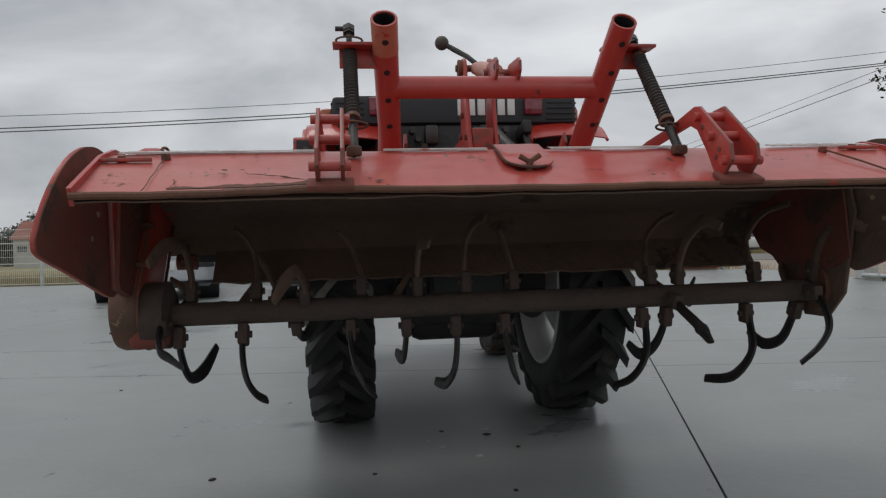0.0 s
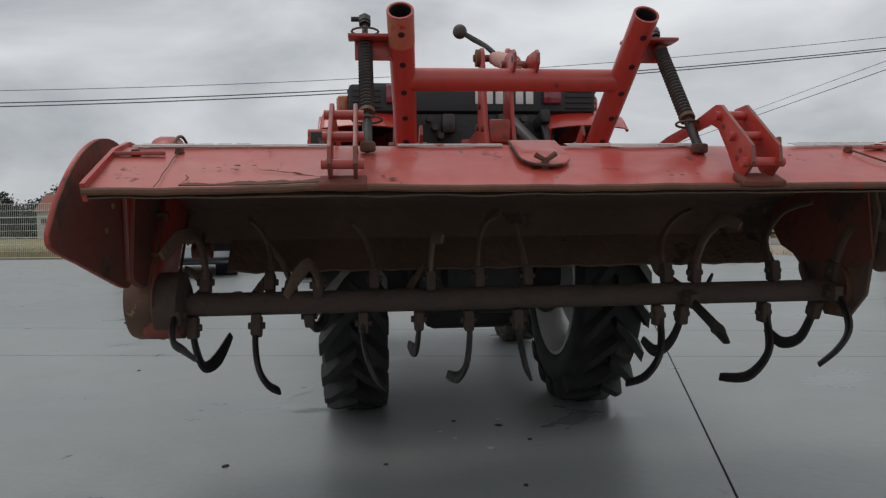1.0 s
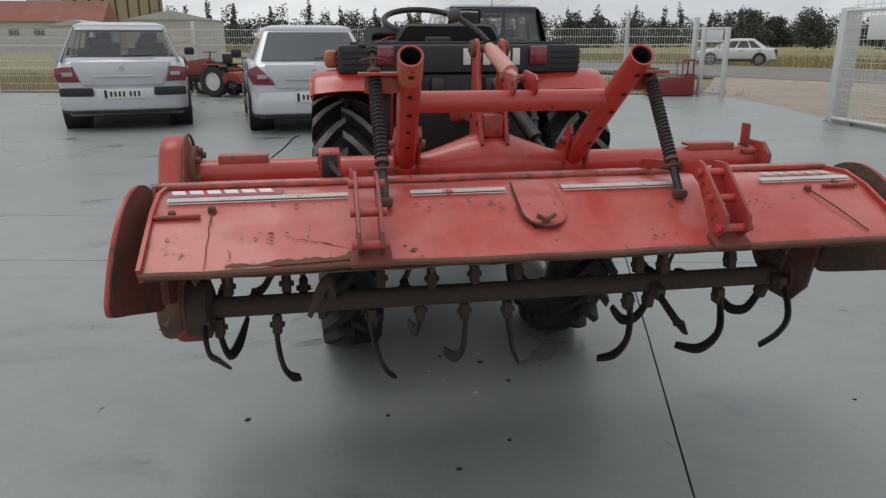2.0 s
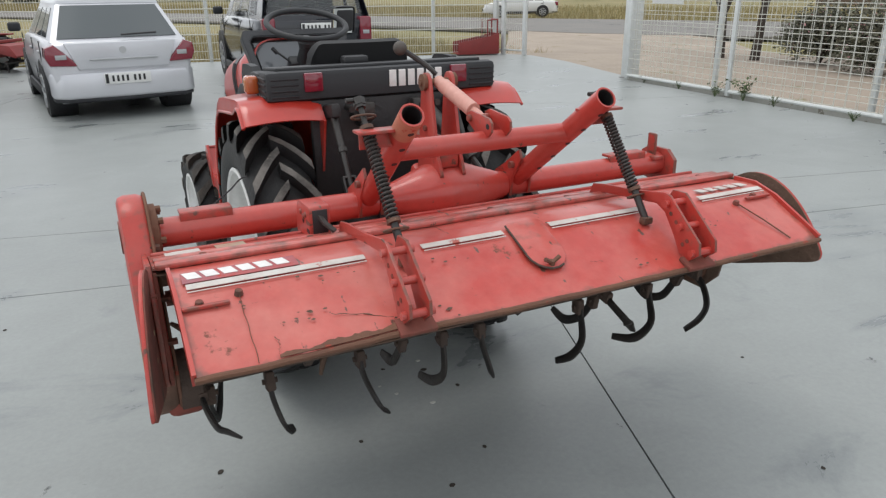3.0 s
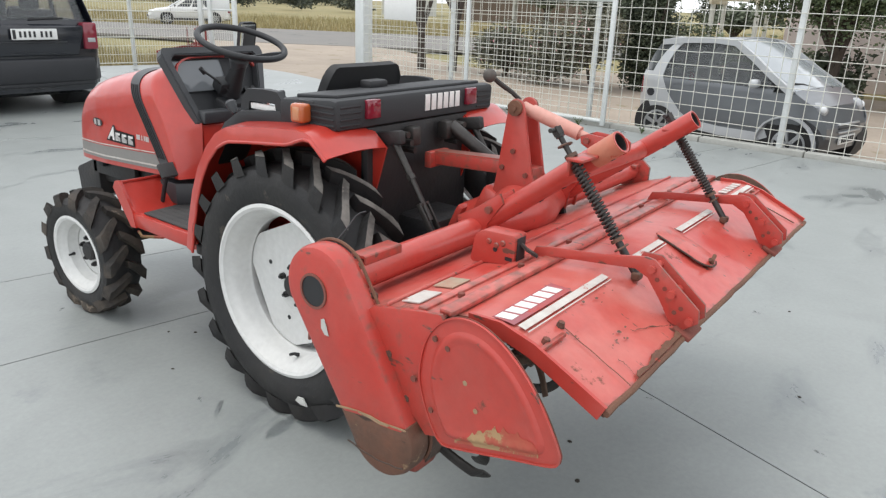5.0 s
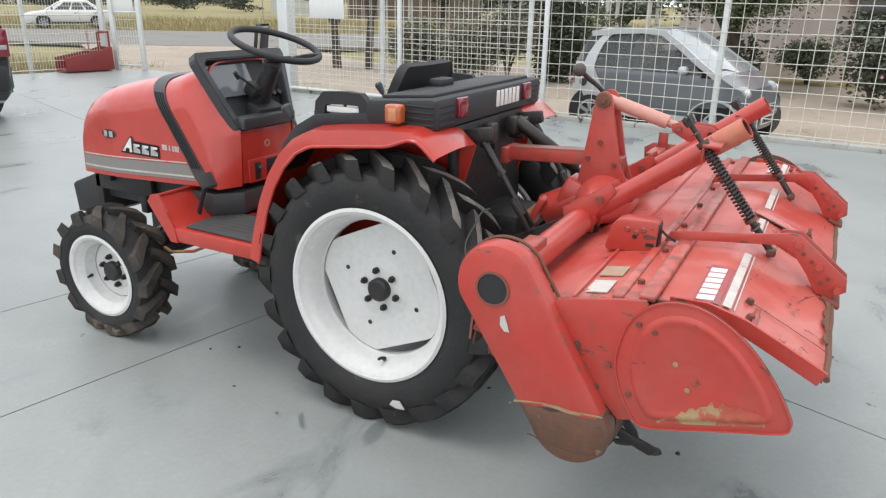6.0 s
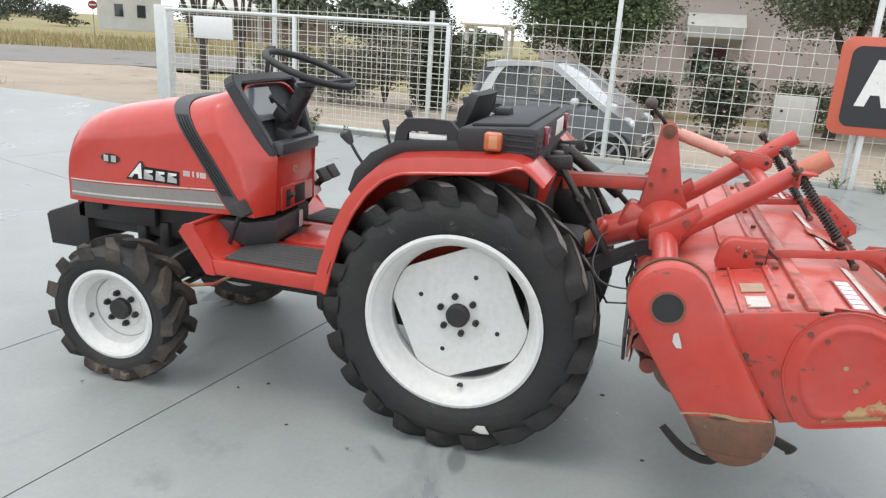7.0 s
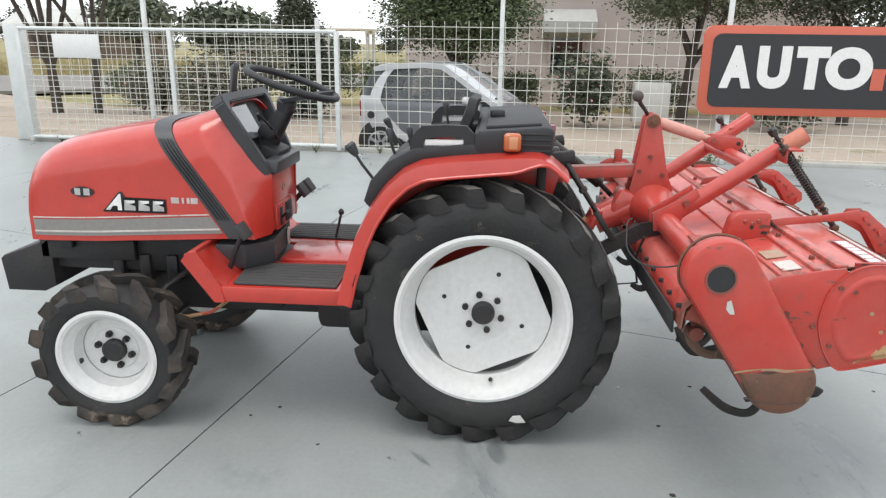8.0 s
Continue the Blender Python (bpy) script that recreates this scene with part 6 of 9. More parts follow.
# rear end: black back panel, lift arms and links
bm = new_bm()
bx(bm, (0, -0.205, 0.90), (0.60, 0.035, 0.42), 0.01)
part("rear_panel", bm, M["iron"], tractor, "black rear panel")
bm = new_bm()
bx(bm, (0, -0.30, 0.62), (0.26, 0.20, 0.30), 0.03)
cyl(bm, (0, -0.36, 0.60), (0, -0.47, 0.60), 0.06, 0.05, 18)
part("hydraulic_housing", bm, M["iron"], tractor)
for s in (-1, 1):
    bm = new_bm()
    bx(bm, (s * 0.24, -0.275, 1.075), (0.035, 0.12, 0.05), 0.010, (-10, 0, 0))
    arm = part("lift_arm", bm, M["iron"], tractor)
    bm = new_bm()
    sweep(bm, [(s * 0.24, -0.285, 1.08), (s * 0.24, -0.375, 0.95), (s * 0.24, -0.38, 0.943), (s * 0.24, -0.465, 0.815)], [0.0135, 0.0125, 0.0105, 0.0105], 12)
    cyl(bm, (s * 0.24, -0.368, 0.960), (s * 0.24, -0.378, 0.946), 0.017, n=6)
    part("lift_rod", bm, M["oily"], arm, "dull grey lift rod")
    bm = new_bm()
    for dx in (-0.021, 0.021):
        bx(bm, (s * 0.24 + dx, -0.462, 0.815), (0.008, 0.022, 0.125), 0.003, (-34, 0, 0))
    bx(bm, (s * 0.24, -0.428, 0.866), (0.050, 0.022, 0.010), 0.003, (-34, 0, 0))
    bx(bm, (s * 0.24, -0.496, 0.764), (0.050, 0.022, 0.010), 0.003, (-34, 0, 0))
    part("clevis", bm, M["oily"], arm, "slotted steel link end")
    bm = new_bm()
    sweep(bm, [(s * 0.24, -0.12, 0.52), (s * 0.24, -0.40, 0.68), (s * 0.235, -0.62, 0.80), (s * 0.235, -0.73, 0.82)], 1.0, 4, flat=(0.016, 0.058))
    part("lower_link", bm, M["iron"], tractor, "black lower link bar")
    bm = new_bm()
    bx(bm, (s * 0.10, -0.26, 1.065), (0.05, 0.05, 0.07), 0.01)
    for k in range(3):
        cyl(bm, (s * (0.13 + 0.02 * k), -0.24, 1.02 + 0.03 * k), (s * (0.13 + 0.02 * k), -0.30, 1.02 + 0.03 * k), 0.012, n=10)
    part("valve_block", bm, M["oily"], tractor)
bm = new_bm()
sweep(bm, [(0.12, -0.27, 1.08), (0.17, -0.40, 0.98), (0.21, -0.50, 0.90)], 0.026, 12)
cyl(bm, (0.21, -0.50, 0.90), (0.235, -0.56, 0.84), 0.012, n=10)
part("hydraulic_cylinder", bm, M["oily"], tractor, "dark steel hydraulic cylinder")
bm = new_bm()
sweep(bm, [(-0.25, -0.44, 0.70), (-0.27, -0.52, 0.58), (-0.30, -0.60, 0.60), (-0.32, -0.58, 0.70), (-0.35, -0.60, 0.80)], 0.005, 6)
part("wire_loop", bm, M["ink"], tractor)

# ---------------------------------------------------------------- rotary tiller
tiller = thing("rotary_tiller", "worn red rotary tiller with hooked black tines behind the tractor", "rotary tiller")
TY, TZ = -0.69, 0.845
XL, XR = -0.935, 0.915
R_ = M["tiller_red"]
bm = new_bm()
prof = [(0.042, -0.915), (0.042, -0.24), (0.050, -0.20), (0.078, -0.12), (0.100, -0.06), (0.104, 0.0), (0.100, 0.06), (0.078, 0.12), (0.050, 0.20), (0.042, 0.24), (0.042, 0.92)]
lathe(bm, prof, (0, TY, TZ), 28, "x")
for v in bm.verts:
    v.co.z = max(v.co.z, 0.797)
beam = part("axle_tube", bm, M["tube_red"], tiller, "red axle tube with bulged gearbox")
bm = new_bm()
lathe(bm, [(0.085, -0.915), (0.085, -0.893), (0.05, -0.888)], (0, TY, TZ), 28, "x")
for k in range(8):
    a = k * math.pi / 4
    cyl(bm, (-0.892, TY + 0.07 * math.cos(a), TZ + 0.07 * math.sin(a)), (-0.878, TY + 0.07 * math.cos(a), TZ + 0.07 * math.sin(a)), 0.010, n=6)
part("flange", bm, M["rust"], beam, "rusty bolted flange")
for c, w in ((-0.76, 0.145), (0.75, 0.165)):
    bm = new_bm()
    bx(bm, (c, TY, TZ + 0.052), (w, 0.05, 0.010), 0.003)
    bx(bm, (c, TY - 0.024, TZ + 0.040), (w, 0.006, 0.03), 0.002)
    part("cover_bracket", bm, R_, beam)
bm = new_bm()
prism(bm, [(-0.61, 0.78), (-0.60, 0.88), (-0.64, 0.905), (-0.74, 0.905), (-0.78, 0.87), (-0.78, 0.76)], 0.915, 0.932, "x", 0.003)
bx(bm, (0.885, TY, 0.92), (0.012, 0.045, 0.085), 0.006)
bx(bm, (0.88, TY, 0.875), (0.05, 0.10, 0.014), 0.003)
part("end_plate", bm, R_, tiller)

# gear housing and mast
bm = new_bm()
cyl(bm, (0, -0.63, 0.855), (0, -0.46, 0.775), 0.066, 0.060, 24)
bx(bm, (0, -0.44, 0.768), (0.16, 0.03, 0.15), 0.012, (25, 0, 0))
bx(bm, (0, -0.58, 0.845), (0.12, 0.12, 0.13), 0.02, (25, 0, 0))
part("input_housing", bm, M["tube_red"], tiller)
bm = new_bm()
cyl(bm, (0, -0.44, 0.765), (0, -0.36, 0.70), 0.035, 0.03, 14)
part("input_shaft", bm, M["scuff"], tiller, "brown greasy drive shaft")
mast = None
for s in (-1, 1):
    bm = new_bm()
    prism(bm, [(-0.585, 0.905), (-0.60, 0.99)] + arc((-0.659, 1.205), 0.030, 12, 168, 8) + [(-0.735, 0.99), (-0.765, 0.925), (-0.75, 0.89)], s * 0.034, s * 0.046, "x", 0.002)
    mp = part("mast_plate", bm, R_, tiller, "tapered red mast plate")
    mast = mast or mp
    bm = new_bm()
    for y_, z_ in ((-0.62, 1.0), (-0.715, 0.985), (-0.66, 1.06)):
        cyl(bm, (s * 0.045, y_, z_), (s * 0.054, y_, z_), 0.0095, n=6)
    parts("bolt", bm, M["mudred"], mp)
    bm = new_bm()
    lathe(bm, [(0.026, s * 0.045), (0.026, s * 0.058), (0.012, s * 0.060)], (0, -0.659, 1.205), 20, "x")
    part("boss", bm, M["rust"], mp)
    bm = new_bm()
    prism(bm, [(-0.30, 0.955), (-0.30, 1.003), (-0.66, 1.020), (-0.66, 0.972)], s * 0.022, s * 0.032, "x", 0.004)
    part("hitch_arm", bm, R_, tiller, "flat red hitch arm")
bm = new_bm()
bx(bm, (0, -0.695, 0.975), (0.066, 0.09, 0.07), 0.008)
hb = part("hitch_block", bm, R_, tiller)
bm = new_bm()
bx(bm, (0, -0.30, 0.975), (0.12, 0.03, 0.06), 0.006)
part("hitch_end", bm, R_, hb)
bm = new_bm()
prism(bm, [(-0.31, 0.998), (-0.31, 1.007), (-0.64, 1.025), (-0.64, 1.016)], -0.030, 0.030, "x", 0.002)
part("hitch_top", bm, R_, hb)
bm = new_bm()
cyl(bm, (-0.065, -0.659, 1.205), (0.065, -0.659, 1.205), 0.011, n=12)
part("top_pin", bm, M["rust"], tiller)
bm = new_bm()
sweep(bm, [(0.0, -0.659, 1.205), (0.004, -0.70, 1.190)], 0.020, 12)
sweep(bm, [(0.004, -0.695, 1.194), (0.014, -0.87, 1.141)], 0.0235, 14)
sweep(bm, [(0.014, -0.865, 1.142), (0.016, -0.922, 1.125)], 0.014, 12)
part("top_link", bm, M["pink"], tiller, "sun-bleached pinkish top link rod")
bm = new_bm()
sweep(bm, [(0.0, -0.645, 1.225), (-0.02, -0.625, 1.25), (-0.05, -0.60, 1.275), (-0.085, -0.585, 1.300)], [0.008, 0.008, 0.009, 0.008], 8)
kn = part("top_link_handle", bm, M["oily"], tiller)
bm = new_bm()
bmesh.ops.create_uvsphere(bm, u_segments=18, v_segments=12, radius=0.0225, matrix=pose(-0.095, -0.580, 1.306))
part("ball", bm, M["knob"], kn, "dull grey ball grip", smooth=60)

# lift frame of two open tubes and a cross bar
TL0, TL1 = (-0.272, -0.70, 0.862), (-0.306, -1.150, 1.195)
TR0, TR1 = (0.270, -0.70, 0.862), (0.280, -1.150, 1.195)
for a, b, s in ((TL0, TL1, -1), (TR0, TR1, 1)):
    bm = new_bm()
    pipe(bm, a, b, 0.0315, 0.0265)
    tube = part("frame_tube", bm, M["tube_red"], tiller, "red open-ended frame tube")
    # a dark sleeve lines the inside of the red tube
    bm = new_bm()
    pa, pb = Vector(a), Vector(b)
    d = (pb - pa).normalized()
    pipe(bm, pa + d * 0.02, pb - d * 0.004, 0.0262, 0.0245)
    part("bore", bm, M["iron"], tube, "dark inside of the tube")
    bm = new_bm()
    for k in range(5):
        p = pa.lerp(pb, 0.28 + 0.16 * k)
        q = Vector((0, d.z, -d.y))
        cyl(bm, p + q * -0.0305, p + q * -0.0325, 0.008, n=10)
    parts("pin_hole", bm, M["ink"], tube)
    if s < 0:
        bm = new_bm()
        pipe(bm, pa.lerp(pb, 0.84), pb - d * 0.001, 0.0321, 0.0312)
        part("faded_end", bm, M["tube_faded"], tube, "sun-faded orange end of the tube")
    bm = new_bm()
    for dx in (-0.036, 0.036):
        prism(bm, [(-0.64, 0.815), (-0.63, 0.885), (-0.70, 0.925), (-0.785, 0.985), (-0.80, 0.955), (-0.745, 0.88), (-0.735, 0.815)], a[0] + dx - 0.005, a[0] + dx + 0.005, "x", 0.002)
    cyl(bm, (a[0] - 0.055, -0.752, 0.928), (a[0] + 0.055, -0.752, 0.928), 0.012, n=10)
    part("tube_clamp", bm, R_, tube)
    # spring hanger
    sxp = -0.398 if s < 0 else 0.352
    hz = pa.lerp(pb, 0.83)
    bm = new_bm()
    bx(bm, ((hz.x + sxp) / 2, hz.y - 0.005, hz.z + 0.012), (abs(sxp - hz.x) + 0.06, 0.05, 0.008), 0.002, (0, 0, 0))
    bx(bm, ((hz.x + sxp) / 2, hz.y + 0.018, hz.z - 0.012), (abs(sxp - hz.x) + 0.03, 0.007, 0.05), 0.002)
    part("spring_hanger", bm, R_, tube)
bm = new_bm()
pa, pb = Vector(TL0).lerp(Vector(TL1), 0.63), Vector(TR0).lerp(Vector(TR1), 0.63)
cyl(bm, pa, pb, 0.029, n=22)
cross = part("cross_bar", bm, M["tube_red"], tiller, "red cross bar")
bm = new_bm()
for dx in (-0.022, 0.038):
    prism(bm, [(-0.888, 1.140), (-0.892, 1.116), (-0.945, 1.088), (-1.015, 1.088), (-1.034, 1.106), (-1.034, 1.130), (-1.018, 1.142), (-0.915, 1.150)], 0.008 + dx - 0.004, 0.008 + dx + 0.004, "x", 0.002)
cyl(bm, (-0.028, -0.913, 1.128), (0.062, -0.913, 1.128), 0.010, n=10)
lug_ = part("link_lug", bm, R_, cross)
bm = new_bm()
for dx in (-0.0185, 0.0505):
    cyl(bm, (dx - 0.0006, -1.014, 1.118), (dx + 0.0006, -1.014, 1.118), 0.0085, n=12)
parts("lug_hole", bm, M["ink"], lug_)

# spring rods
for p0, p1 in (((-0.385, -1.27, 0.868), (-0.388, -1.015, 1.195)), ((0.350, -1.275, 0.862), (0.343, -1.05, 1.165))):
    a, b = Vector(p0), Vector(p1)
    d = (b - a).normalized()
    bm = new_bm()
    cyl(bm, a - d * 0.012, b + d * 0.035, 0.0075, n=12)
    cyl(bm, a, a + d * 0.10, 0.0105, n=12)
    rod = part("spring_rod", bm, M["oily"], tiller, "dull dark steel spring rod")
    bm = new_bm()
    q = d.to_track_quat("Z", "Y")
    turns, lo, hi = 23, 0.26, 0.88
    pts = []
    for k in range(turns * 9 + 1):
        t = k / (turns * 9)
        an = 2 * math.pi * turns * t
        pts.append(a.lerp(b, lo + (hi - lo) * t) + q @ Vector((0.0145 * math.cos(an), 0.0145 * math.sin(an), 0)))
    sweep(bm, pts, 0.0038, 5)
    part("coil_spring", bm, M["coil"], rod, "dark coil spring")
    bm = new_bm()
    for t, r in ((0.255, 0.018), (0.87, 0.018)):
        p = a.lerp(b, t)
        cyl(bm, p - d * 0.005, p + d * 0.005, r, n=18)
    for t in (0.20, 0.95):
        p = a.lerp(b, t)
        sweep(bm, [p + q @ Vector((0.033 * math.cos(x_), 0.012 * math.sin(x_), 0)) for x_ in [k * 2 * math.pi / 14 for k in range(15)]], 0.0028, 6)
    bx(bm, tuple(a), (0.034, 0.024, 0.022), 0.006)
    parts("collar", bm, M["wear"], rod)
    bm = new_bm()
    p = b + d * 0.022
    cyl(bm, p - d * 0.010, p + d * 0.010, 0.0165, n=6)
    cyl(bm, p - d * 0.018, p - d * 0.010, 0.0145, n=6)
    cyl(bm, p + d * 0.006 + Vector((-0.034, 0, 0)), p + d * 0.006 + Vector((0.012, 0, 0)), 0.0065, n=8)
    part("lock_nut", bm, M["oily"], rod, "dark lock nut with a cross pin")

# arched cover, with soil on its inside
COVER = polyline([(-0.604, 0.668), (-0.610, 0.735), (-0.640, 0.768), (-0.72, 0.792), (-0.80, 0.822), (-0.90, 0.850), (-1.00, 0.868), (-1.055, 0.875)])
bm = new_bm()
sheet(bm, lambda i, j: (XL + (XR - XL) * j, *COVER(i)), 24, 14, 0.006)
cover = part("cover", bm, M["flap_red"], tiller, "scratched red arched tine cover", smooth=40)
bm = new_bm()


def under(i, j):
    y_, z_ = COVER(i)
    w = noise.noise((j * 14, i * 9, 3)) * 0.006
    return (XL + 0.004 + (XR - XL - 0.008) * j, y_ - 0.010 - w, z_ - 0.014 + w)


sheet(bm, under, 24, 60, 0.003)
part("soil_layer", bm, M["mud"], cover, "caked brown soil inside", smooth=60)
bm = new_bm()
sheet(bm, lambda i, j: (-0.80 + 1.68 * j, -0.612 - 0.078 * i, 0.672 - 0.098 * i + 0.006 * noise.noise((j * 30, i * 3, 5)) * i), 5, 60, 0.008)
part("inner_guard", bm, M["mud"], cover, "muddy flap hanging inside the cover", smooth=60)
bm = new_bm()
bx(bm, (0.01, -0.596, 0.668), (1.78, 0.010, 0.072), 0.003, (-4, 0, 0))
part("rubber_guard", bm, M["iron"], cover, "black rubber guard strip")
for k in range(15):
    bm = new_bm()
    c = XL + 0.035 + k * 0.1225
    cyl(bm, (c, -0.612, 0.730), (c, -0.597, 0.731), 0.0085, n=6)
    parts("bolt", bm, M["ink"], cover)
for y_, z_, w in ((-1.052, 0.879, 0.038), (-0.985, 0.866, 0.026), (-0.880, 0.846, 0.010)):
    bm = new_bm()
    bx(bm, ((XL + XR) / 2, y_, z_), (XR - XL - 0.01, w, 0.016), 0.006)
    part("cover_rib", bm, M["flap_red"], cover)
bm = new_bm()
for k in range(7):
    cyl(bm, (XL + 0.12 + k * 0.27, -1.012, 0.868), (XL + 0.12 + k * 0.27, -1.012, 0.880), 0.009, n=8)
parts("hinge_bolt", bm, M["mudred"], cover)
bm = new_bm()
bx(bm, (-0.855, -0.925, 0.858), (0.085, 0.055, 0.003), 0.0, (-10, 0, 0))
part("label_plate", bm, M["silverline"], cover, "scuffed white label")
bm = new_bm()
bx(bm, (-0.735, -0.925, 0.858), (0.075, 0.062, 0.003), 0.0, (-10, 0, 0))
part("label_plate", bm, M["olive_label"], cover, "faded olive-grey label")
# box bracket, open towards the rear
BRK = [(-0.982, 0.868)] + arc((-0.973, 0.935), 0.012, 180, 95, 5) + arc((-0.893, 0.900), 0.044, 92, 10, 8) + arc((-0.852, 0.856), 0.012, 0, -80, 5) + arc((-0.972, 0.870), 0.010, -100, -160, 4)
bm = new_bm()
prism(bm, BRK, -0.536, -0.479, "x", 0.003)
box_b = part("stand_bracket", bm, R_, tiller, "red box bracket with bolt holes")
bm = new_bm()
for y_, z_ in ((-0.900, 0.915), (-0.925, 0.908), (-0.945, 0.918)):
    cyl(bm, (-0.536, y_, z_), (-0.540, y_, z_), 0.009, 0.006, 10)
parts("boss", bm, R_, box_b)
bm = new_bm()
cyl(bm, (-0.5365, -0.922, 0.896), (-0.5375, -0.922, 0.896), 0.007, n=12)
bx(bm, (-0.537, -0.966, 0.878), (0.0015, 0.022, 0.010), 0.0)
parts("bolt_hole", bm, M["ink"], box_b)
bm = new_bm()
bx(bm, (-0.5075, -0.9855, 0.905), (0.041, 0.003, 0.066), 0.001)
part("opening", bm, M["ink"], box_b, "dark open end")
bm = new_bm()
sweep(bm, [(-0.508, -0.984, 0.922), (-0.500, -1.000, 0.905), (-0.480, -1.022, 0.886)], 1.0, 4, flat=(0.014, 0.007))
part("strap", bm, M["coil"], box_b, "dark bent strap")

# hinged rear flap
FL = polyline([(-1.062, 0.871), (-1.10, 0.876), (-1.145, 0.879), (-1.19, 0.878), (-1.225, 0.871), (-1.26, 0.856), (-1.31, 0.832), (-1.37, 0.803), (-1.436, 0.770)])


def on_flap(y_, off=0.0):
    lo, hi = 0.0, 1.0
    for _ in range(30):
        mid = (lo + hi) / 2
        if FL(mid)[0] > y_:
            lo = mid
        else:
            hi = mid
    return FL(lo)[1] + off


FXL, FXR = -0.905, 0.880
bm = new_bm()


def flap_f(i, j):
    y_, z_ = FL(i)
    dent = 0.004 * noise.noise((j * 7, i * 4, 1)) + (0.006 * math.exp(-((j - 0.27) * 14) ** 2) * i ** 3)
    return (FXL + (FXR - FXL) * j, y_, z_ + dent)


sheet(bm, flap_f, 18, 60, 0.005)
flap = part("rear_flap", bm, M["flap_red"], tiller, "dented red rear flap with rusty lower edge", smooth=40)
bm = new_bm()


def flap_u(i, j):
    y_, z_ = FL(i)
    w = noise.noise((j * 18, i * 8, 7)) * 0.004
    return (FXL + 0.006 + (FXR - FXL - 0.012) * j, y_ + 0.004, z_ - 0.013 + w)


sheet(bm, flap_u, 12, 70, 0.003)
part("soil_layer", bm, M["mud"], flap, "caked brown soil beneath", smooth=60)
bm = new_bm()
sweep(bm, [(FXL + (FXR - FXL) * k / 40, -1.438 + 0.003 * noise.noise((k * 0.6, 0, 0)), 0.768 + 0.004 * noise.noise((k * 0.5, 3, 0)) + 0.005 * math.exp(-((k / 40 - 0.27) * 14) ** 2)) for k in range(41)], 0.0075, 8)
part("flap_lip", bm, M["rust"], flap, "rolled rusty lip")
bm = new_bm()
rt = random.Random(44)
jag = [rt.uniform(-0.002, 0.002) for _ in range(47)]


def strip_f(i, j):
    """A ragged strip on the flap, from its lower edge upwards."""
    k = j * 46
    up = 0.006 + 0.007 * math.sin(math.pi * j) + 0.005 * math.sin(k * 0.5) * math.sin(k * 0.13 + 0.4) + jag[int(k)]
    x_, y_ = -0.735 + 0.345 * j, -1.435 + max(0.003, up) * i
    bump_ = 0.006 * math.exp(-(((x_ - FXL) / (FXR - FXL) - 0.27) * 14) ** 2)
    return (x_, y_, on_flap(y_, 0.0085) + bump_)


sheet(bm, strip_f, 2, 46, 0.002)
part("torn_lip", bm, M["rust"], flap, "bent rusty strip along the flap's lower edge")
bm = new_bm()
sweep(bm, [(-0.778 + 0.0012 * math.sin(k * 1.7), -1.262 - 0.0172 * k, on_flap(-1.262 - 0.0172 * k, 0.0052)) for k in range(11)], 0.0010, 5)
part("crease", bm, M["rust"], flap, "dark crease across the flap")
for x_ in (FXL, FXR):
    bm = new_bm()
    sweep(bm, [(x_, y_, on_flap(y_) - 0.006) for y_ in (-1.10, -1.18, -1.26, -1.34, -1.43)], 1.0, 4, flat=(0.009, 0.036))
    part("flap_edge", bm, R_, flap)
# broken white stripe and block lettering on the flap
for x0, x1 in ((-0.88, -0.47), (-0.32, -0.085), (0.06, 0.37), (0.60, 0.86)):
    for y0, y1, m_ in ((-1.209, -1.228, "silverline"), (-1.234, -1.2365, "silverline")):
        bm = new_bm()
        sheet(bm, lambda i, j: (x0 + (x1 - x0) * i, y0 + (y1 - y0) * j, on_flap(y0 + (y1 - y0) * j, 0.0075)), 10, 2, 0.0012)
        part("flap_stripe", bm, M[m_], flap, "worn white stripe")


def flap_block(x0, x1, y0, y1, m_):
    bm = new_bm()
    sheet(bm, lambda i, j: (x0 + (x1 - x0) * i + 0.010 * (1 - j), y0 + (y1 - y0) * j, on_flap(y0 + (y1 - y0) * j, 0.0075)), 2, 2, 0.0012)
    part("lettering", bm, M[m_], flap)


bm = new_bm()
sheet(bm, lambda i, j: (-0.885 + 0.26 * i, -1.146 - 0.056 * j, on_flap(-1.146 - 0.056 * j, 0.0062)), 8, 6, 0.001)
part("lettering_shadow", bm, M["shade_film"], flap, "dull purple-grey film behind the lettering")
for k in range(6):
    flap_block(-0.882 + 0.0398 * k, -0.882 + 0.0398 * k + 0.030, -1.188, -1.151, "letter")
for k in range(5):
    flap_block(0.63 + 0.041 * k, 0.63 + 0.041 * k + 0.029, -1.192, -1.163, "silverline")
for x_, y_ in ((-0.862, -1.268), (-0.777, -1.257), (0.80, -1.245), (0.712, -1.262)):
    bm = new_bm()
    z_ = on_flap(y_)
    cyl(bm, (x_, y_, z_), (x_, y_ - 0.003, z_ + 0.012), 0.0105, 0.008, 8)
    parts("bolt", bm, M["mudred"], flap, "rusty bolt head")
for x0, x1, y_ in ((-0.90, -0.80, -1.280), (0.76, 0.86, -1.256)):
    bm = new_bm()
    bx(bm, ((x0 + x1) / 2, y_, on_flap(y_) + 0.008), (x1 - x0, 0.012, 0.008), 0.002)
    part("edge_strip", bm, R_, flap)
bm = new_bm()
sweep(bm, [(0.71, -1.265, on_flap(-1.265, 0.0075)), (0.745, -1.34, on_flap(-1.34, 0.0075)), (0.775, -1.42, on_flap(-1.42, 0.0075))], 0.0022, 6)
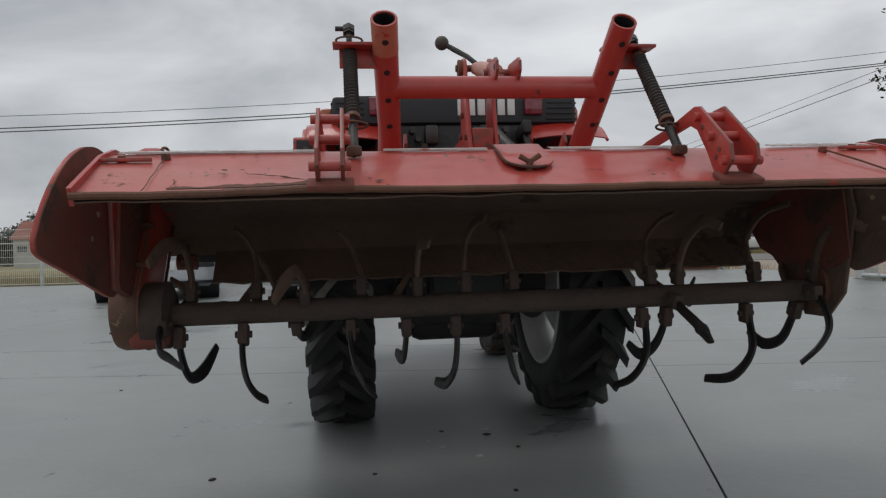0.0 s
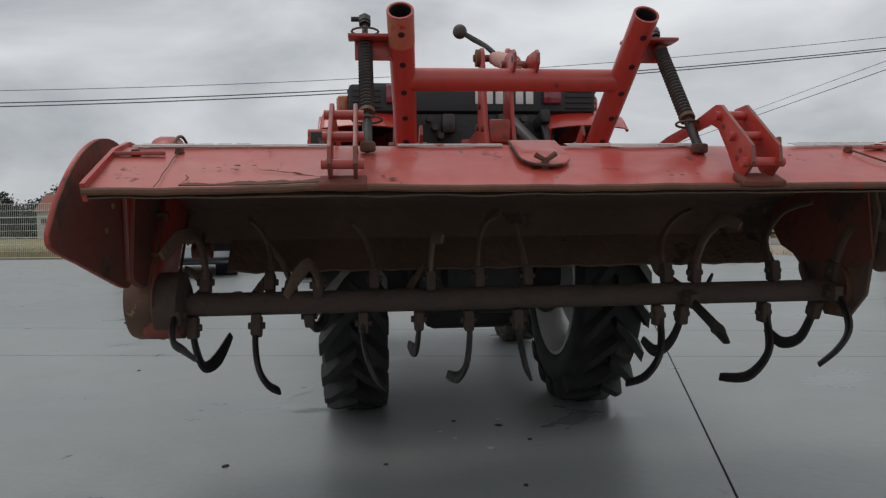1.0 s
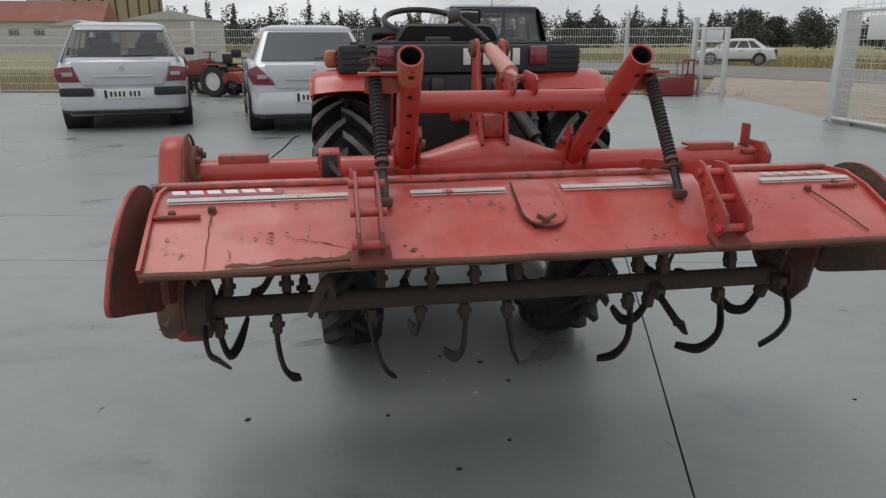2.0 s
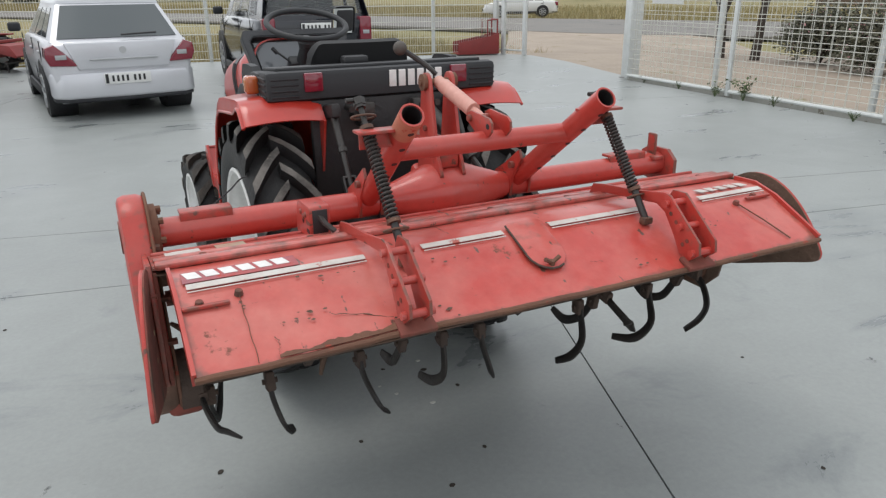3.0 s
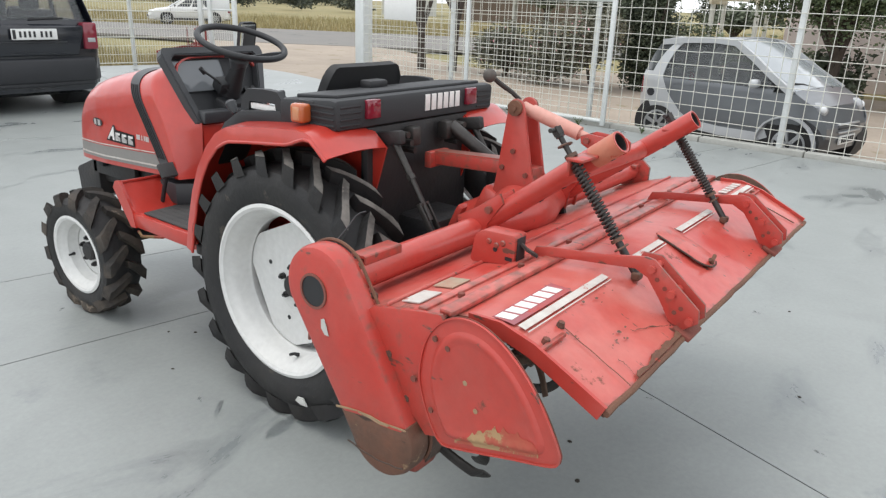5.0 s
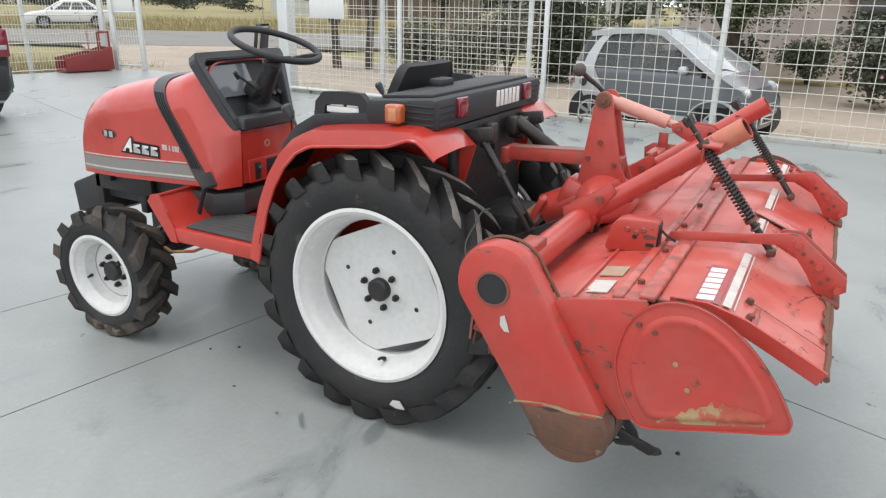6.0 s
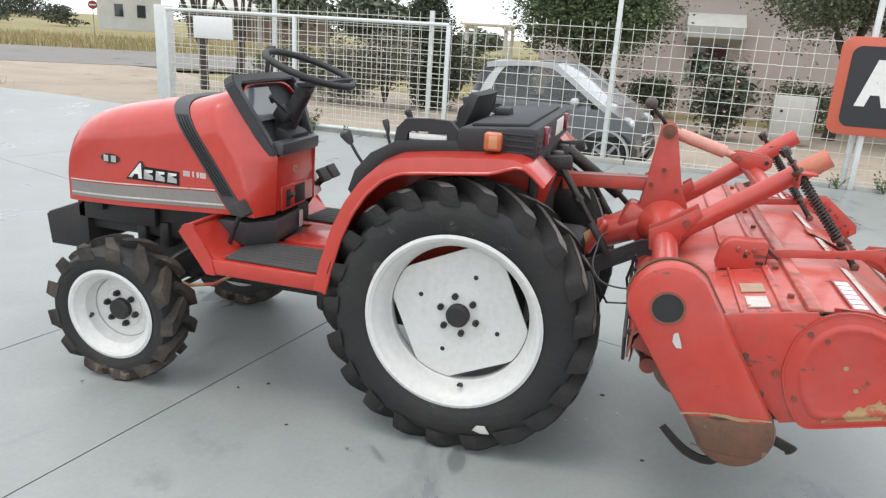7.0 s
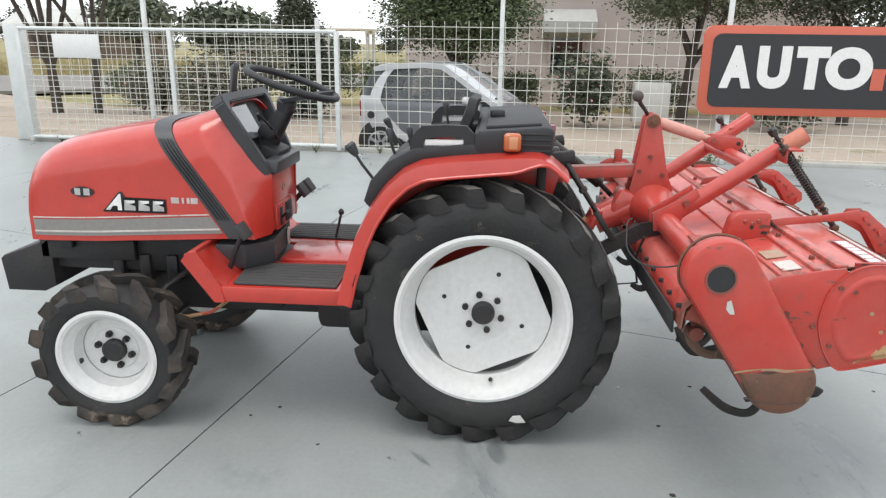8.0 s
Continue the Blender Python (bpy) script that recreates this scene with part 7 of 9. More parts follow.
part("crack", bm, M["rust"], flap, "rusty crease")
bm = new_bm()
rs = random.Random(12)
for pts, wide in ((((-0.60, -1.356), (-0.53, -1.374), (-0.45, -1.404)), 0.0024), (((-0.735, -1.428), (-0.727, -1.402), (-0.731, -1.380)), 0.0013), (((0.10, -1.36), (0.13, -1.366)), 0.001)):
    path, rad = [], []
    for (xa, ya), (xb, yb) in zip(pts, pts[1:]):
        for k in range(8):
            x_, y_ = xa + (xb - xa) * k / 7 + rs.uniform(-0.003, 0.003), ya + (yb - ya) * k / 7 + rs.uniform(-0.002, 0.002)
            path.append((x_, y_, on_flap(y_, 0.0045)))
            rad.append(wide * rs.uniform(0.25, 1.0) * (0.4 + 0.6 * len(rad) / (8 * (len(pts) - 1))))
    sweep(bm, path, rad, 5)
# flecks where the paint is knocked off
for cx, cy, spread, many in ((-0.645, -1.352, 0.035, 9), (-0.42, -1.405, 0.05, 7), (-0.26, -1.281, 0.025, 4), (0.55, -1.312, 0.03, 6), (0.20, -1.395, 0.05, 4), (-0.80, -1.30, 0.05, 4), (0.02, -1.22, 0.06, 4), (-0.55, -1.245, 0.06, 6)):
    for k in range(many):
        x_, y_, r_ = cx + rs.gauss(0, spread), max(-1.43, min(-1.10, cy + rs.gauss(0, 0.010))), rs.uniform(0.0018, 0.0050)
        a_ = rs.uniform(0, 6.28)
        vs = [bm.verts.new((x_ + r_ * rs.uniform(0.5, 1.3) * math.cos(a_ + q * 1.047) * 1.5, y_ + r_ * rs.uniform(0.4, 0.9) * math.sin(a_ + q * 1.047), 0)) for q in range(6)]
        for v in vs:
            v.co.z = on_flap(v.co.y, 0.0068)
        bm.faces.new(vs)
parts("scratch", bm, M["mud"], flap, "muddy scratch marks")
# tongue plate with its catch
TON = [(-0.066, -1.20), (-0.056, -1.19), (0.032, -1.19), (0.042, -1.20), (0.042, -1.31)] + [(-0.013 + 0.055 * math.cos(radians(a)), -1.312 + 0.052 * math.sin(radians(a))) for a in range(0, -181, -20)] + [(-0.068, -1.31)]
bm = new_bm()
prism(bm, TON, 0.0, 0.006, "z", 0.002)
for v in bm.verts:
    v.co.z += on_flap(v.co.y, 0.008)
ton = part("tongue_plate", bm, M["flap_red"], flap, "rounded red access plate")
bm = new_bm()
sweep(bm, [(-0.067, -1.20, on_flap(-1.20, 0.012)), (-0.068, -1.31, on_flap(-1.31, 0.012))] + [(-0.013 + 0.056 * math.cos(radians(a)), -1.312 + 0.053 * math.sin(radians(a)), on_flap(-1.312 + 0.053 * math.sin(radians(a)), 0.012)) for a in range(180, 301, 20)], 0.0030, 6)
part("plate_edge", bm, M["darkmud"], ton, "rusty plate edge")
bm = new_bm()
z_ = on_flap(-1.352)
cyl(bm, (-0.02, -1.352, z_), (-0.02, -1.356, z_ + 0.024), 0.008, n=8)
sweep(bm, [(-0.042, -1.356, z_ + 0.030), (-0.02, -1.356, z_ + 0.018), (0.002, -1.356, z_ + 0.032)], 0.006, 6)
part("wing_nut", bm, M["rust"], ton, "rusty wing nut")
# flap arms
for c, sp in ((-0.432, 0.024), (0.400, 0.028)):
    outer = [(-0.99, 0.872), (-1.005, 0.905), (-1.06, 0.915), (-1.20, 0.930), (-1.315, 0.952), (-1.338, 0.948), (-1.461, 0.848), (-1.465, 0.815), (-1.430, 0.788), (-1.392, 0.800), (-1.365, 0.845), (-1.325, 0.898),
             (-1.29, 0.914), (-1.10, 0.893), (-1.06, 0.888)]
    inner = [(-1.265, 0.905), (-1.29, 0.946), (-1.338, 0.948), (-1.461, 0.848), (-1.465, 0.815), (-1.430, 0.788), (-1.392, 0.800), (-1.35, 0.86)]
    bm = new_bm()
    prism(bm, outer, c - sp - 0.004, c - sp + 0.004, "x", 0.0015)
    fa = part("flap_arm", bm, R_, tiller, "cranked red flap arm")
    bm = new_bm()
    prism(bm, inner, c + sp - 0.004, c + sp + 0.004, "x", 0.0015)
    part("arm_plate", bm, R_, fa)
    bm = new_bm()
    for y_, z_ in ((-1.444, 0.816), (-1.392, 0.874), (-1.335, 0.925)):
        cyl(bm, (c - sp - 0.016, y_, z_), (c + sp + 0.016, y_, z_), 0.010, n=12)
    parts("arm_pin", bm, M["tube_red"], fa)
    bm = new_bm()
    for y_, z_ in ((-1.418, 0.842), (-1.403, 0.828), (-1.372, 0.882), (-1.350, 0.900)):
        for x_ in (c - sp - 0.0045, c + sp + 0.0045):
            cyl(bm, (x_ - 0.0008, y_, z_), (x_ + 0.0008, y_, z_), 0.0060, n=10)
    parts("arm_hole", bm, M["mudred"], fa)
    bm = new_bm()
    bx(bm, (c, -1.432, 0.782), (0.09, 0.05, 0.012), 0.003, (24, 0, 0))
    part("arm_foot", bm, M["mudred"], fa)

# chain case
CC0, CC1 = Vector((-0.698, 0.852)), Vector((-0.910, 0.522))
ax = (CC1 - CC0).normalized()
ang = math.degrees(math.atan2(ax.y, ax.x))
CASE = arc(tuple(CC0), 0.112, ang + 100, ang + 260, 18) + arc(tuple(CC1), 0.103, ang - 80, ang + 80, 18)
bm = new_bm()
prism(bm, CASE, -0.988, -0.915, "x", 0.020)
case = part("chain_case", bm, R_, tiller, "red chain case")
bm = new_bm()
lathe(bm, [(0.040, -0.9895), (0.040, -0.9882), (0.002, -0.9882)], (0, -0.691, 0.848), 28, "x")
part("case_hole", bm, M["ink"], case, "dark round opening")
bm = new_bm()
lathe(bm, [(0.046, -0.9865), (0.046, -0.992), (0.040, -0.992), (0.040, -0.9865)], (0, -0.691, 0.848), 28, "x", True)
part("hole_rim", bm, M["tiller_red"], case)
bm = new_bm()
sweep(bm, [(-0.916, *p) for p in CASE + CASE[:1]], 0.0045, 6)
part("case_seam", bm, M["rust"], case, "rusty seam round the case")
bm = new_bm()
wave = [(-0.764, 0.562), (-0.80, 0.570), (-0.84, 0.576), (-0.88, 0.579), (-0.915, 0.576), (-0.945, 0.579), (-0.972, 0.583), (-0.995, 0.584)]
foot = [p for p in arc(tuple(CC1), 0.1045, ang - 100, ang + 100, 30) if p[1] < 0.555] + wave
mid_p = Vector((-0.90, 0.50))
foot.sort(key=lambda p: math.atan2(p[1] - mid_p.y, p[0] - mid_p.x))
prism(bm, foot, -0.9896, -0.914, "x", 0.0195)
part("worn_foot", bm, M["wear"], case, "scuffed brown worn lower end")
bm = new_bm()
for k0, k1, deep in ((0, 2, 0.006), (2, 5, 0.010), (5, 7, 0.004)):
    run = wave[k0:k1 + 1]
    band = [(y_, z_ - 0.004) for y_, z_ in run] + [(y_ * 0.94 + run[0][0] * 0.06, z_ - 0.006 - deep * (0.6 + noise.noise((y_ * 40, 1, 0)))) for y_, z_ in run[::-1]]
    prism(bm, band, -0.9902, -0.9885, "x")
parts("bare_edge", bm, M["tan"], case, "bare tan metal along the worn edge")
bm = new_bm()
sweep(bm, [(-0.9895, -0.805 - 0.02 * k, 0.472 - 0.012 * math.sin(k * 0.33) + 0.0015 * math.sin(k * 2.1)) for k in range(10)], 0.0022, 6)
part("weld_seam", bm, M["darkmud"], case, "rough dark weld seam")
bm = new_bm()
cyl(bm, (-0.900, -0.668, 0.636), (-0.845, -0.668, 0.636), 0.023, n=18)
bx(bm, (-0.875, -0.680, 0.660), (0.016, 0.05, 0.06), 0.005, (-20, 0, 0))
part("guard_boss", bm, M["mudred"], case, "brown-red round boss")
bm = new_bm()
prism(bm, [(-0.742, 0.742), (-0.735, 0.765), (-0.727, 0.785), (-0.716, 0.78), (-0.716, 0.757), (-0.728, 0.742)], -0.9905, -0.9892, "x")
part("paint_chip", bm, M["chip"], case)
bm = new_bm()
for y_, z_ in ((-0.815, 0.845), (-0.96, 0.635), (-0.905, 0.735)):
    cyl(bm, (-0.952, y_, z_), (-0.90, y_, z_), 0.010, n=6)
parts("bolt", bm, M["mudred"], case)
bm = new_bm()
prism(bm, [(-0.80, 0.80), (-0.855, 0.845), (-0.99, 0.872), (-1.055, 0.882), (-1.10, 0.80), (-1.09, 0.58), (-1.02, 0.56), (-0.96, 0.62)], -0.950, -0.938, "x", 0.002)
side_l = part("side_plate", bm, R_, tiller, "scratched red side plate")
bm = new_bm()
for y_, z_ in ((-0.985, 0.70),):
    cyl(bm, (-0.957, y_, z_), (-0.950, y_, z_), 0.008, n=6)
parts("bolt", bm, M["mudred"], side_l)

# rounded skirts
SKC = [(-1.000, 0.705), (-1.005, 0.770), (-1.022, 0.822), (-1.052, 0.862), (-1.090, 0.888), (-1.130, 0.899), (-1.172, 0.898), (-1.216, 0.884), (-1.262, 0.857), (-1.308, 0.816), (-1.350, 0.764), (-1.383, 0.708), (-1.390, 0.684), (-1.374, 0.661),
       (-1.28, 0.629), (-1.18, 0.594), (-1.095, 0.566), (-1.068, 0.567), (-1.050, 0.585), (-1.022, 0.632)]


def rounded_loop(pts, n=4):
    """The outline pts as a closed smooth curve through all of them."""
    out, k_ = [], len(pts)
    for k in range(k_):
        p0, p1, p2, p3 = (Vector(pts[(k + q) % k_]) for q in (-1, 0, 1, 2))
        for j in range(n):
            u = j / n
            out.append(tuple(0.5 * (2 * p1 + (p2 - p0) * u + (2 * p0 - 5 * p1 + 4 * p2 - p3) * u * u + (3 * p1 - p0 - 3 * p2 + p3) * u ** 3)))
    return out


SK = rounded_loop(SKC)


def flare(bm, s):
    """The skirts stand out a little towards the rear."""
    for v in bm.verts:
        v.co.x += s * 0.11 * max(0.0, -1.03 - v.co.y)
    return bm


cen = Vector((-1.18, 0.735))
SK_TURN = sorted((math.atan2(p[1] - cen.y, p[0] - cen.x), (Vector(p) - cen).length) for p in SK)
RISE = ((0.83, 0.0020), (0.81, 0.0045), (0.785, 0.0075), (0.755, 0.0090), (0.72, 0.0085), (0.68, 0.0070), (0.64, 0.0062))


def skirt_rise(y_, z_):
    """How far the pressed panel stands out of the skirt at a point."""
    d = Vector((y_, z_)) - cen
    rim_ = float(np.interp(math.atan2(d.y, d.x), [a for a, _ in SK_TURN], [r for _, r in SK_TURN]))
    return max(0.0025, float(np.interp(d.length / rim_, [f for f, _ in RISE[::-1]], [h for _, h in RISE[::-1]])))


for s, x0 in ((-1, -0.949), (1, 0.930)):
    bm = new_bm()
    prism(bm, SK, x0 - 0.0025, x0 + 0.0025, "x", 0.001)
    sk = part("side_skirt", flare(bm, s), R_, tiller, "rounded red side skirt")
    bm = new_bm()
    ring = [cen + (Vector(p) - cen) * 0.992 for p in SK]
    sweep(bm, [(x0 + s * 0.003, p.x, p.y) for p in ring + ring[:1]], 1.0, 4, flat=(0.004, 0.005))
    part("skirt_rim", flare(bm, s), R_, sk)
    bm = new_bm()
    loops = []
    for f_, h_ in RISE:
        loops.append([bm.verts.new((x0 + s * h_, *(cen + (Vector(p) - cen) * f_))) for p in SK])
    for la, lb in zip(loops, loops[1:]):
        for k in range(len(SK)):
            bm.faces.new((la[k], la[(k + 1) % len(SK)], lb[(k + 1) % len(SK)], lb[k]))
    bm.faces.new(loops[-1])
    bmesh.ops.recalc_face_normals(bm, faces=bm.faces)
    part("skirt_panel", flare(bm, s), R_, sk, smooth=70)
    bm = new_bm()
    rw = random.Random(31)
    ragged = [rw.uniform(-0.010, 0.008) for _ in range(31)]

    def patch_f(i, j, s=s, x0=x0):
        """Follows the skirt's panel along its lower edge."""
        y_ = -1.115 - 0.225 * j
        tall = 0.008 + (0.050 * math.sin(math.pi * min(1.0, j * 0.62 + 0.06)) + ragged[int(j * 30)]) * math.sin(math.pi * (0.04 + 0.92 * j)) ** 0.5
        z_ = 0.583 - 0.34 * (y_ + 1.10) + max(0.006, tall) * i
        return (x0 + s * (skirt_rise(y_, z_) + 0.0012), y_, z_)
    sheet(bm, patch_f, 10, 30, 0.0006)
    part("worn_patch", flare(bm, s), M["scuff"], sk, "worn patch of bare brown metal")
    # solid tan plugs stand for the light that shows through two holes
    bm = new_bm()
    for y_, z_ in ((-1.139, 0.752), (-1.172, 0.697)):
        cyl(bm, (x0 - s * 0.0066, y_, z_), (x0 + s * 0.0070, y_, z_), 0.0062, n=10)
    parts("lit_hole_plug", flare(bm, s), M["tan"], sk)
    bm = new_bm()
    for y_, z_ in ((-1.046, 0.824), (-1.040, 0.640), (-1.085, 0.815)):
        cyl(bm, (x0 - s * 0.02, y_, z_), (x0 + s * 0.009, y_, z_), 0.0075, n=6)
    parts("bolt", flare(bm, s), M["mudred"], sk)
    bm = new_bm()
    prism(bm, [tuple(cen + (Vector(p) - cen) * 1.004) for p in SK], x0 - s * 0.006, x0 - s * 0.0027, "x")
    part("soil_layer", flare(bm, s), M["mudred"] if s < 0 else M["mud"], sk)
bm = new_bm()
prism(bm, [(-0.615, 0.69), (-0.64, 0.762), (-0.72, 0.788), (-0.80, 0.818), (-1.0, 0.862), (-1.06, 0.868), (-1.10, 0.72), (-1.05, 0.50), (-0.98, 0.43), (-0.88, 0.43), (-0.82, 0.52), (-0.68, 0.64)], 0.915, 0.925, "x", 0.002)
part("side_plate", bm, M["mud"], tiller, "muddy bearing side plate")
bm = new_bm()
lathe(bm, [(0.07, 0.90), (0.07, 0.935), (0.04, 0.95), (0.004, 0.95)], (0, -0.93, 0.515), 24, "x")
part("end_bearing", bm, M["rust"], tiller)
bm = new_bm()
prism(bm, [(-0.615, 0.70), (-0.64, 0.762), (-0.72, 0.786), (-0.80, 0.816), (-1.0, 0.860), (-1.06, 0.864), (-1.10, 0.60), (-1.09, 0.58), (-1.02, 0.56), (-0.82, 0.60), (-0.70, 0.665), (-0.655, 0.690)], -0.937, -0.928, "x")
prism(bm, [(-0.615, 0.70), (-0.64, 0.762), (-0.72, 0.786), (-0.80, 0.816), (-1.0, 0.860), (-1.06, 0.864), (-1.09, 0.60), (-1.02, 0.57), (-0.80, 0.58), (-0.68, 0.625)], 0.905, 0.911, "x")
parts("soil_layer", bm, M["mudred"], tiller, "caked brown soil on a side plate")

bm = new_bm()
loop = rounded_loop([(-0.50, 0.93), (-0.475, 0.885), (-0.475, 0.845), (-0.51, 0.820), (-0.57, 0.828), (-0.62, 0.860), (-0.65, 0.905)], 5)[:31]
sweep(bm, [(-0.60 - 0.33 * k / 30, y_, z_) for k, (y_, z_) in enumerate(loop)], 0.0026, 6)
part("hanging_cable", bm, M["cable"], tiller, "thin black cable hanging in a loop")

# tine shaft and hooked tines
SY, SZ = -0.93, 0.504
bm = new_bm()
lathe(bm, [(0.030, -0.915), (0.030, 0.90)], (0, SY, SZ), 18, "x")
lathe(bm, [(0.085, -0.915), (0.085, -0.86), (0.06, -0.85)], (0, SY, SZ), 20, "x")
part("tine_shaft", bm, M["darkmud"], tiller, "muddy steel tine shaft")
bm = new_bm()
bx(bm, (-0.902, SY + 0.004, 0.470), (0.10, 0.14, 0.09), 0.025, (0, 0, 0), 3)
part("bearing_shoe", bm, M["mudred"], tiller, "brown worn bearing shoe")


def tine(x, root, bend, tip, reach, side):
    """A hooked blade on the shaft. root, bend, tip: degrees round the shaft from straight down; reach: the tip's radius; side: how far the foot turns sideways."""
    knots = [(root, 0.035, 0.0), (root + (bend - root) * 0.55, 0.10, -0.02 * side), (bend, 0.172, 0.22 * side), (bend + (tip - bend) * 0.45, reach * 0.92, 0.58 * side), (tip, reach, side)]

    def at(a, r, lat):
        return Vector((x + lat, SY + math.sin(radians(a)) * r, SZ - math.cos(radians(a)) * r))

    def smooth(seq, k, u):
        p0, p1, p2, p3 = seq[max(k - 1, 0)], seq[k], seq[k + 1], seq[min(k + 2, len(seq) - 1)]
        return 0.5 * (2 * p1 + (p2 - p0) * u + (2 * p0 - 5 * p1 + 4 * p2 - p3) * u * u + (3 * p1 - p0 - 3 * p2 + p3) * u ** 3)
    pts = [at(*k) for k in knots]
    halves = (0.014, 0.0135, 0.015, 0.0175, 0.0115)
    fine, wide, turn = [], [], []
    for k in range(4):
        for q in range(5):
            fine.append(smooth(pts, k, q / 5))
            wide.append(halves[k] + (halves[k + 1] - halves[k]) * q / 5)
            turn.append(knots[k][0] + (knots[k + 1][0] - knots[k][0]) * q / 5)
    fine.append(pts[4])
    wide.append(halves[4])
    turn.append(tip)
    bm = new_bm()
    rings = []
    for k, p in enumerate(fine):
        t = (fine[min(k + 1, 20)] - fine[max(k - 1, 0)]).normalized()
        a = radians(turn[k] + 25 * k / 20)
        dt = Vector((0, math.cos(a), math.sin(a)))
        w_ = (dt - t * t.dot(dt)).normalized()
        n_ = t.cross(w_).normalized()
        th = 0.0068 - 0.003 * (k / 20) ** 4
        rings.append([bm.verts.new(p + w_ * wide[k] * a_ + n_ * th * b_) for a_, b_ in ((1, 0.5), (0.6, 1), (-0.6, 1), (-1, 0.5), (-1, -0.5), (-0.6, -1), (0.6, -1), (1, -0.5))])
    for p, q in zip(rings, rings[1:]):
        for j in range(8):
            bm.faces.new((p[j], p[(j + 1) % 8], q[(j + 1) % 8], q[j]))
    bm.faces.new(rings[0])
    bm.faces.new(rings[-1])
    bmesh.ops.recalc_face_normals(bm, faces=bm.faces)
    down = abs((tip + 180) % 360 - 180) < 100
    tn = part("tine", bm, M["tine"] if down else M["mud"], tiller, "hooked dark steel tine" if down else "hooked tine caked with brown soil", smooth=50)
    bm = new_bm()
    c = at(root, 0.058, 0.0)
    bx(bm, tuple(c), (0.026, 0.042, 0.056), 0.006, (root, 0, 0))
    cyl(bm, c + Vector((-0.021, 0, 0)), c + Vector((0.021, 0, 0)), 0.009, n=6)
    part("tine_holder", bm, M["darkmud"], tn)


TINES = [(-0.862, -72, -66, -57, 0.205, 0.070), (-0.838, -5, 14, 60, 0.215, 0.056), (-0.677, -18, -27, -5, 0.226, 0.054), (-0.549, 45, 60, 88, 0.210, 0.060), (-0.405, -8, -30, -19, 0.231, 0.058),
         (-0.258, 22, 30, 46, 0.205, -0.022), (-0.126, 4, -9, 20, 0.232, -0.050), (0.006, -4, -20, -14, 0.216, 0.022), (0.395, -2, -21, -5, 0.239, -0.097), (0.470, 12, 28, 52, 0.255, -0.038),
         (0.465, -80, -68, -53, 0.190, 0.050), (0.703, 2, -20, 11, 0.250, -0.104), (0.868, 24, 30, 57, 0.250, -0.036), (0.868, -88, -60, -34, 0.222, -0.086),
         (-0.74, 94, 88, 108, 0.235, 0.070), (-0.60, 118, 110, 130, 0.235, -0.070), (-0.30, 96, 90, 110, 0.235, 0.070), (0.14, 80, 74, 96, 0.235, -0.070), (0.60, 84, 78, 98, 0.235, 0.070)]
for row in TINES:
    tine(*row)
for x_, root, bend, tip, reach, side in TINES[:14]:
    tine(x_ + 0.030, root + 172, bend + 172, tip + 172, reach, -side)

# ---------------------------------------------------------------- cars


def car_wheel(c, body, s, hw, wy, wheel_r):
    """A road wheel with its dark arch."""
    bm = new_bm()
    cyl(bm, (s * (hw - 0.32), wy, wheel_r + 0.02), (s * (hw + 0.004), wy, wheel_r + 0.02), wheel_r + 0.055, n=28)
    part("wheel_arch", bm, M["ink"], body)
    w = new("wheel")
    w.parent = c
    w.location = (s * (hw - 0.10), wy, wheel_r)
    bm = new_bm()
    lathe(bm, [(wheel_r * 0.66, -0.105), (wheel_r * 0.90, -0.11), (wheel_r, -0.085), (wheel_r, 0.085), (wheel_r * 0.90, 0.11), (wheel_r * 0.66, 0.105)], (0, 0, 0), 32, "x", True)
    part("tyre", bm, M["rubber"], w)
    bm = new_bm()
    lathe(bm, [(wheel_r * 0.68, s * 0.09), (wheel_r * 0.68, s * 0.112), (wheel_r * 0.60, s * 0.112), (wheel_r * 0.58, s * 0.07)], (0, 0, 0), 32, "x", True)
    for k in range(7):
        aa = 2 * math.pi * k / 7
        sweep(bm, [(s * 0.10, 0.03 * math.cos(aa), 0.03 * math.sin(aa)), (s * 0.106, wheel_r * 0.62 * math.cos(aa), wheel_r * 0.62 * math.sin(aa))], 1.0, 4, flat=(0.03, 0.045))
    part("rim", bm, M["alloy"], w)
    bm = new_bm()
    cyl(bm, (s * 0.05, 0, 0), (s * 0.075, 0, 0), wheel_r * 0.62, n=24)
    part("brake_disc", bm, M["ink"], w)


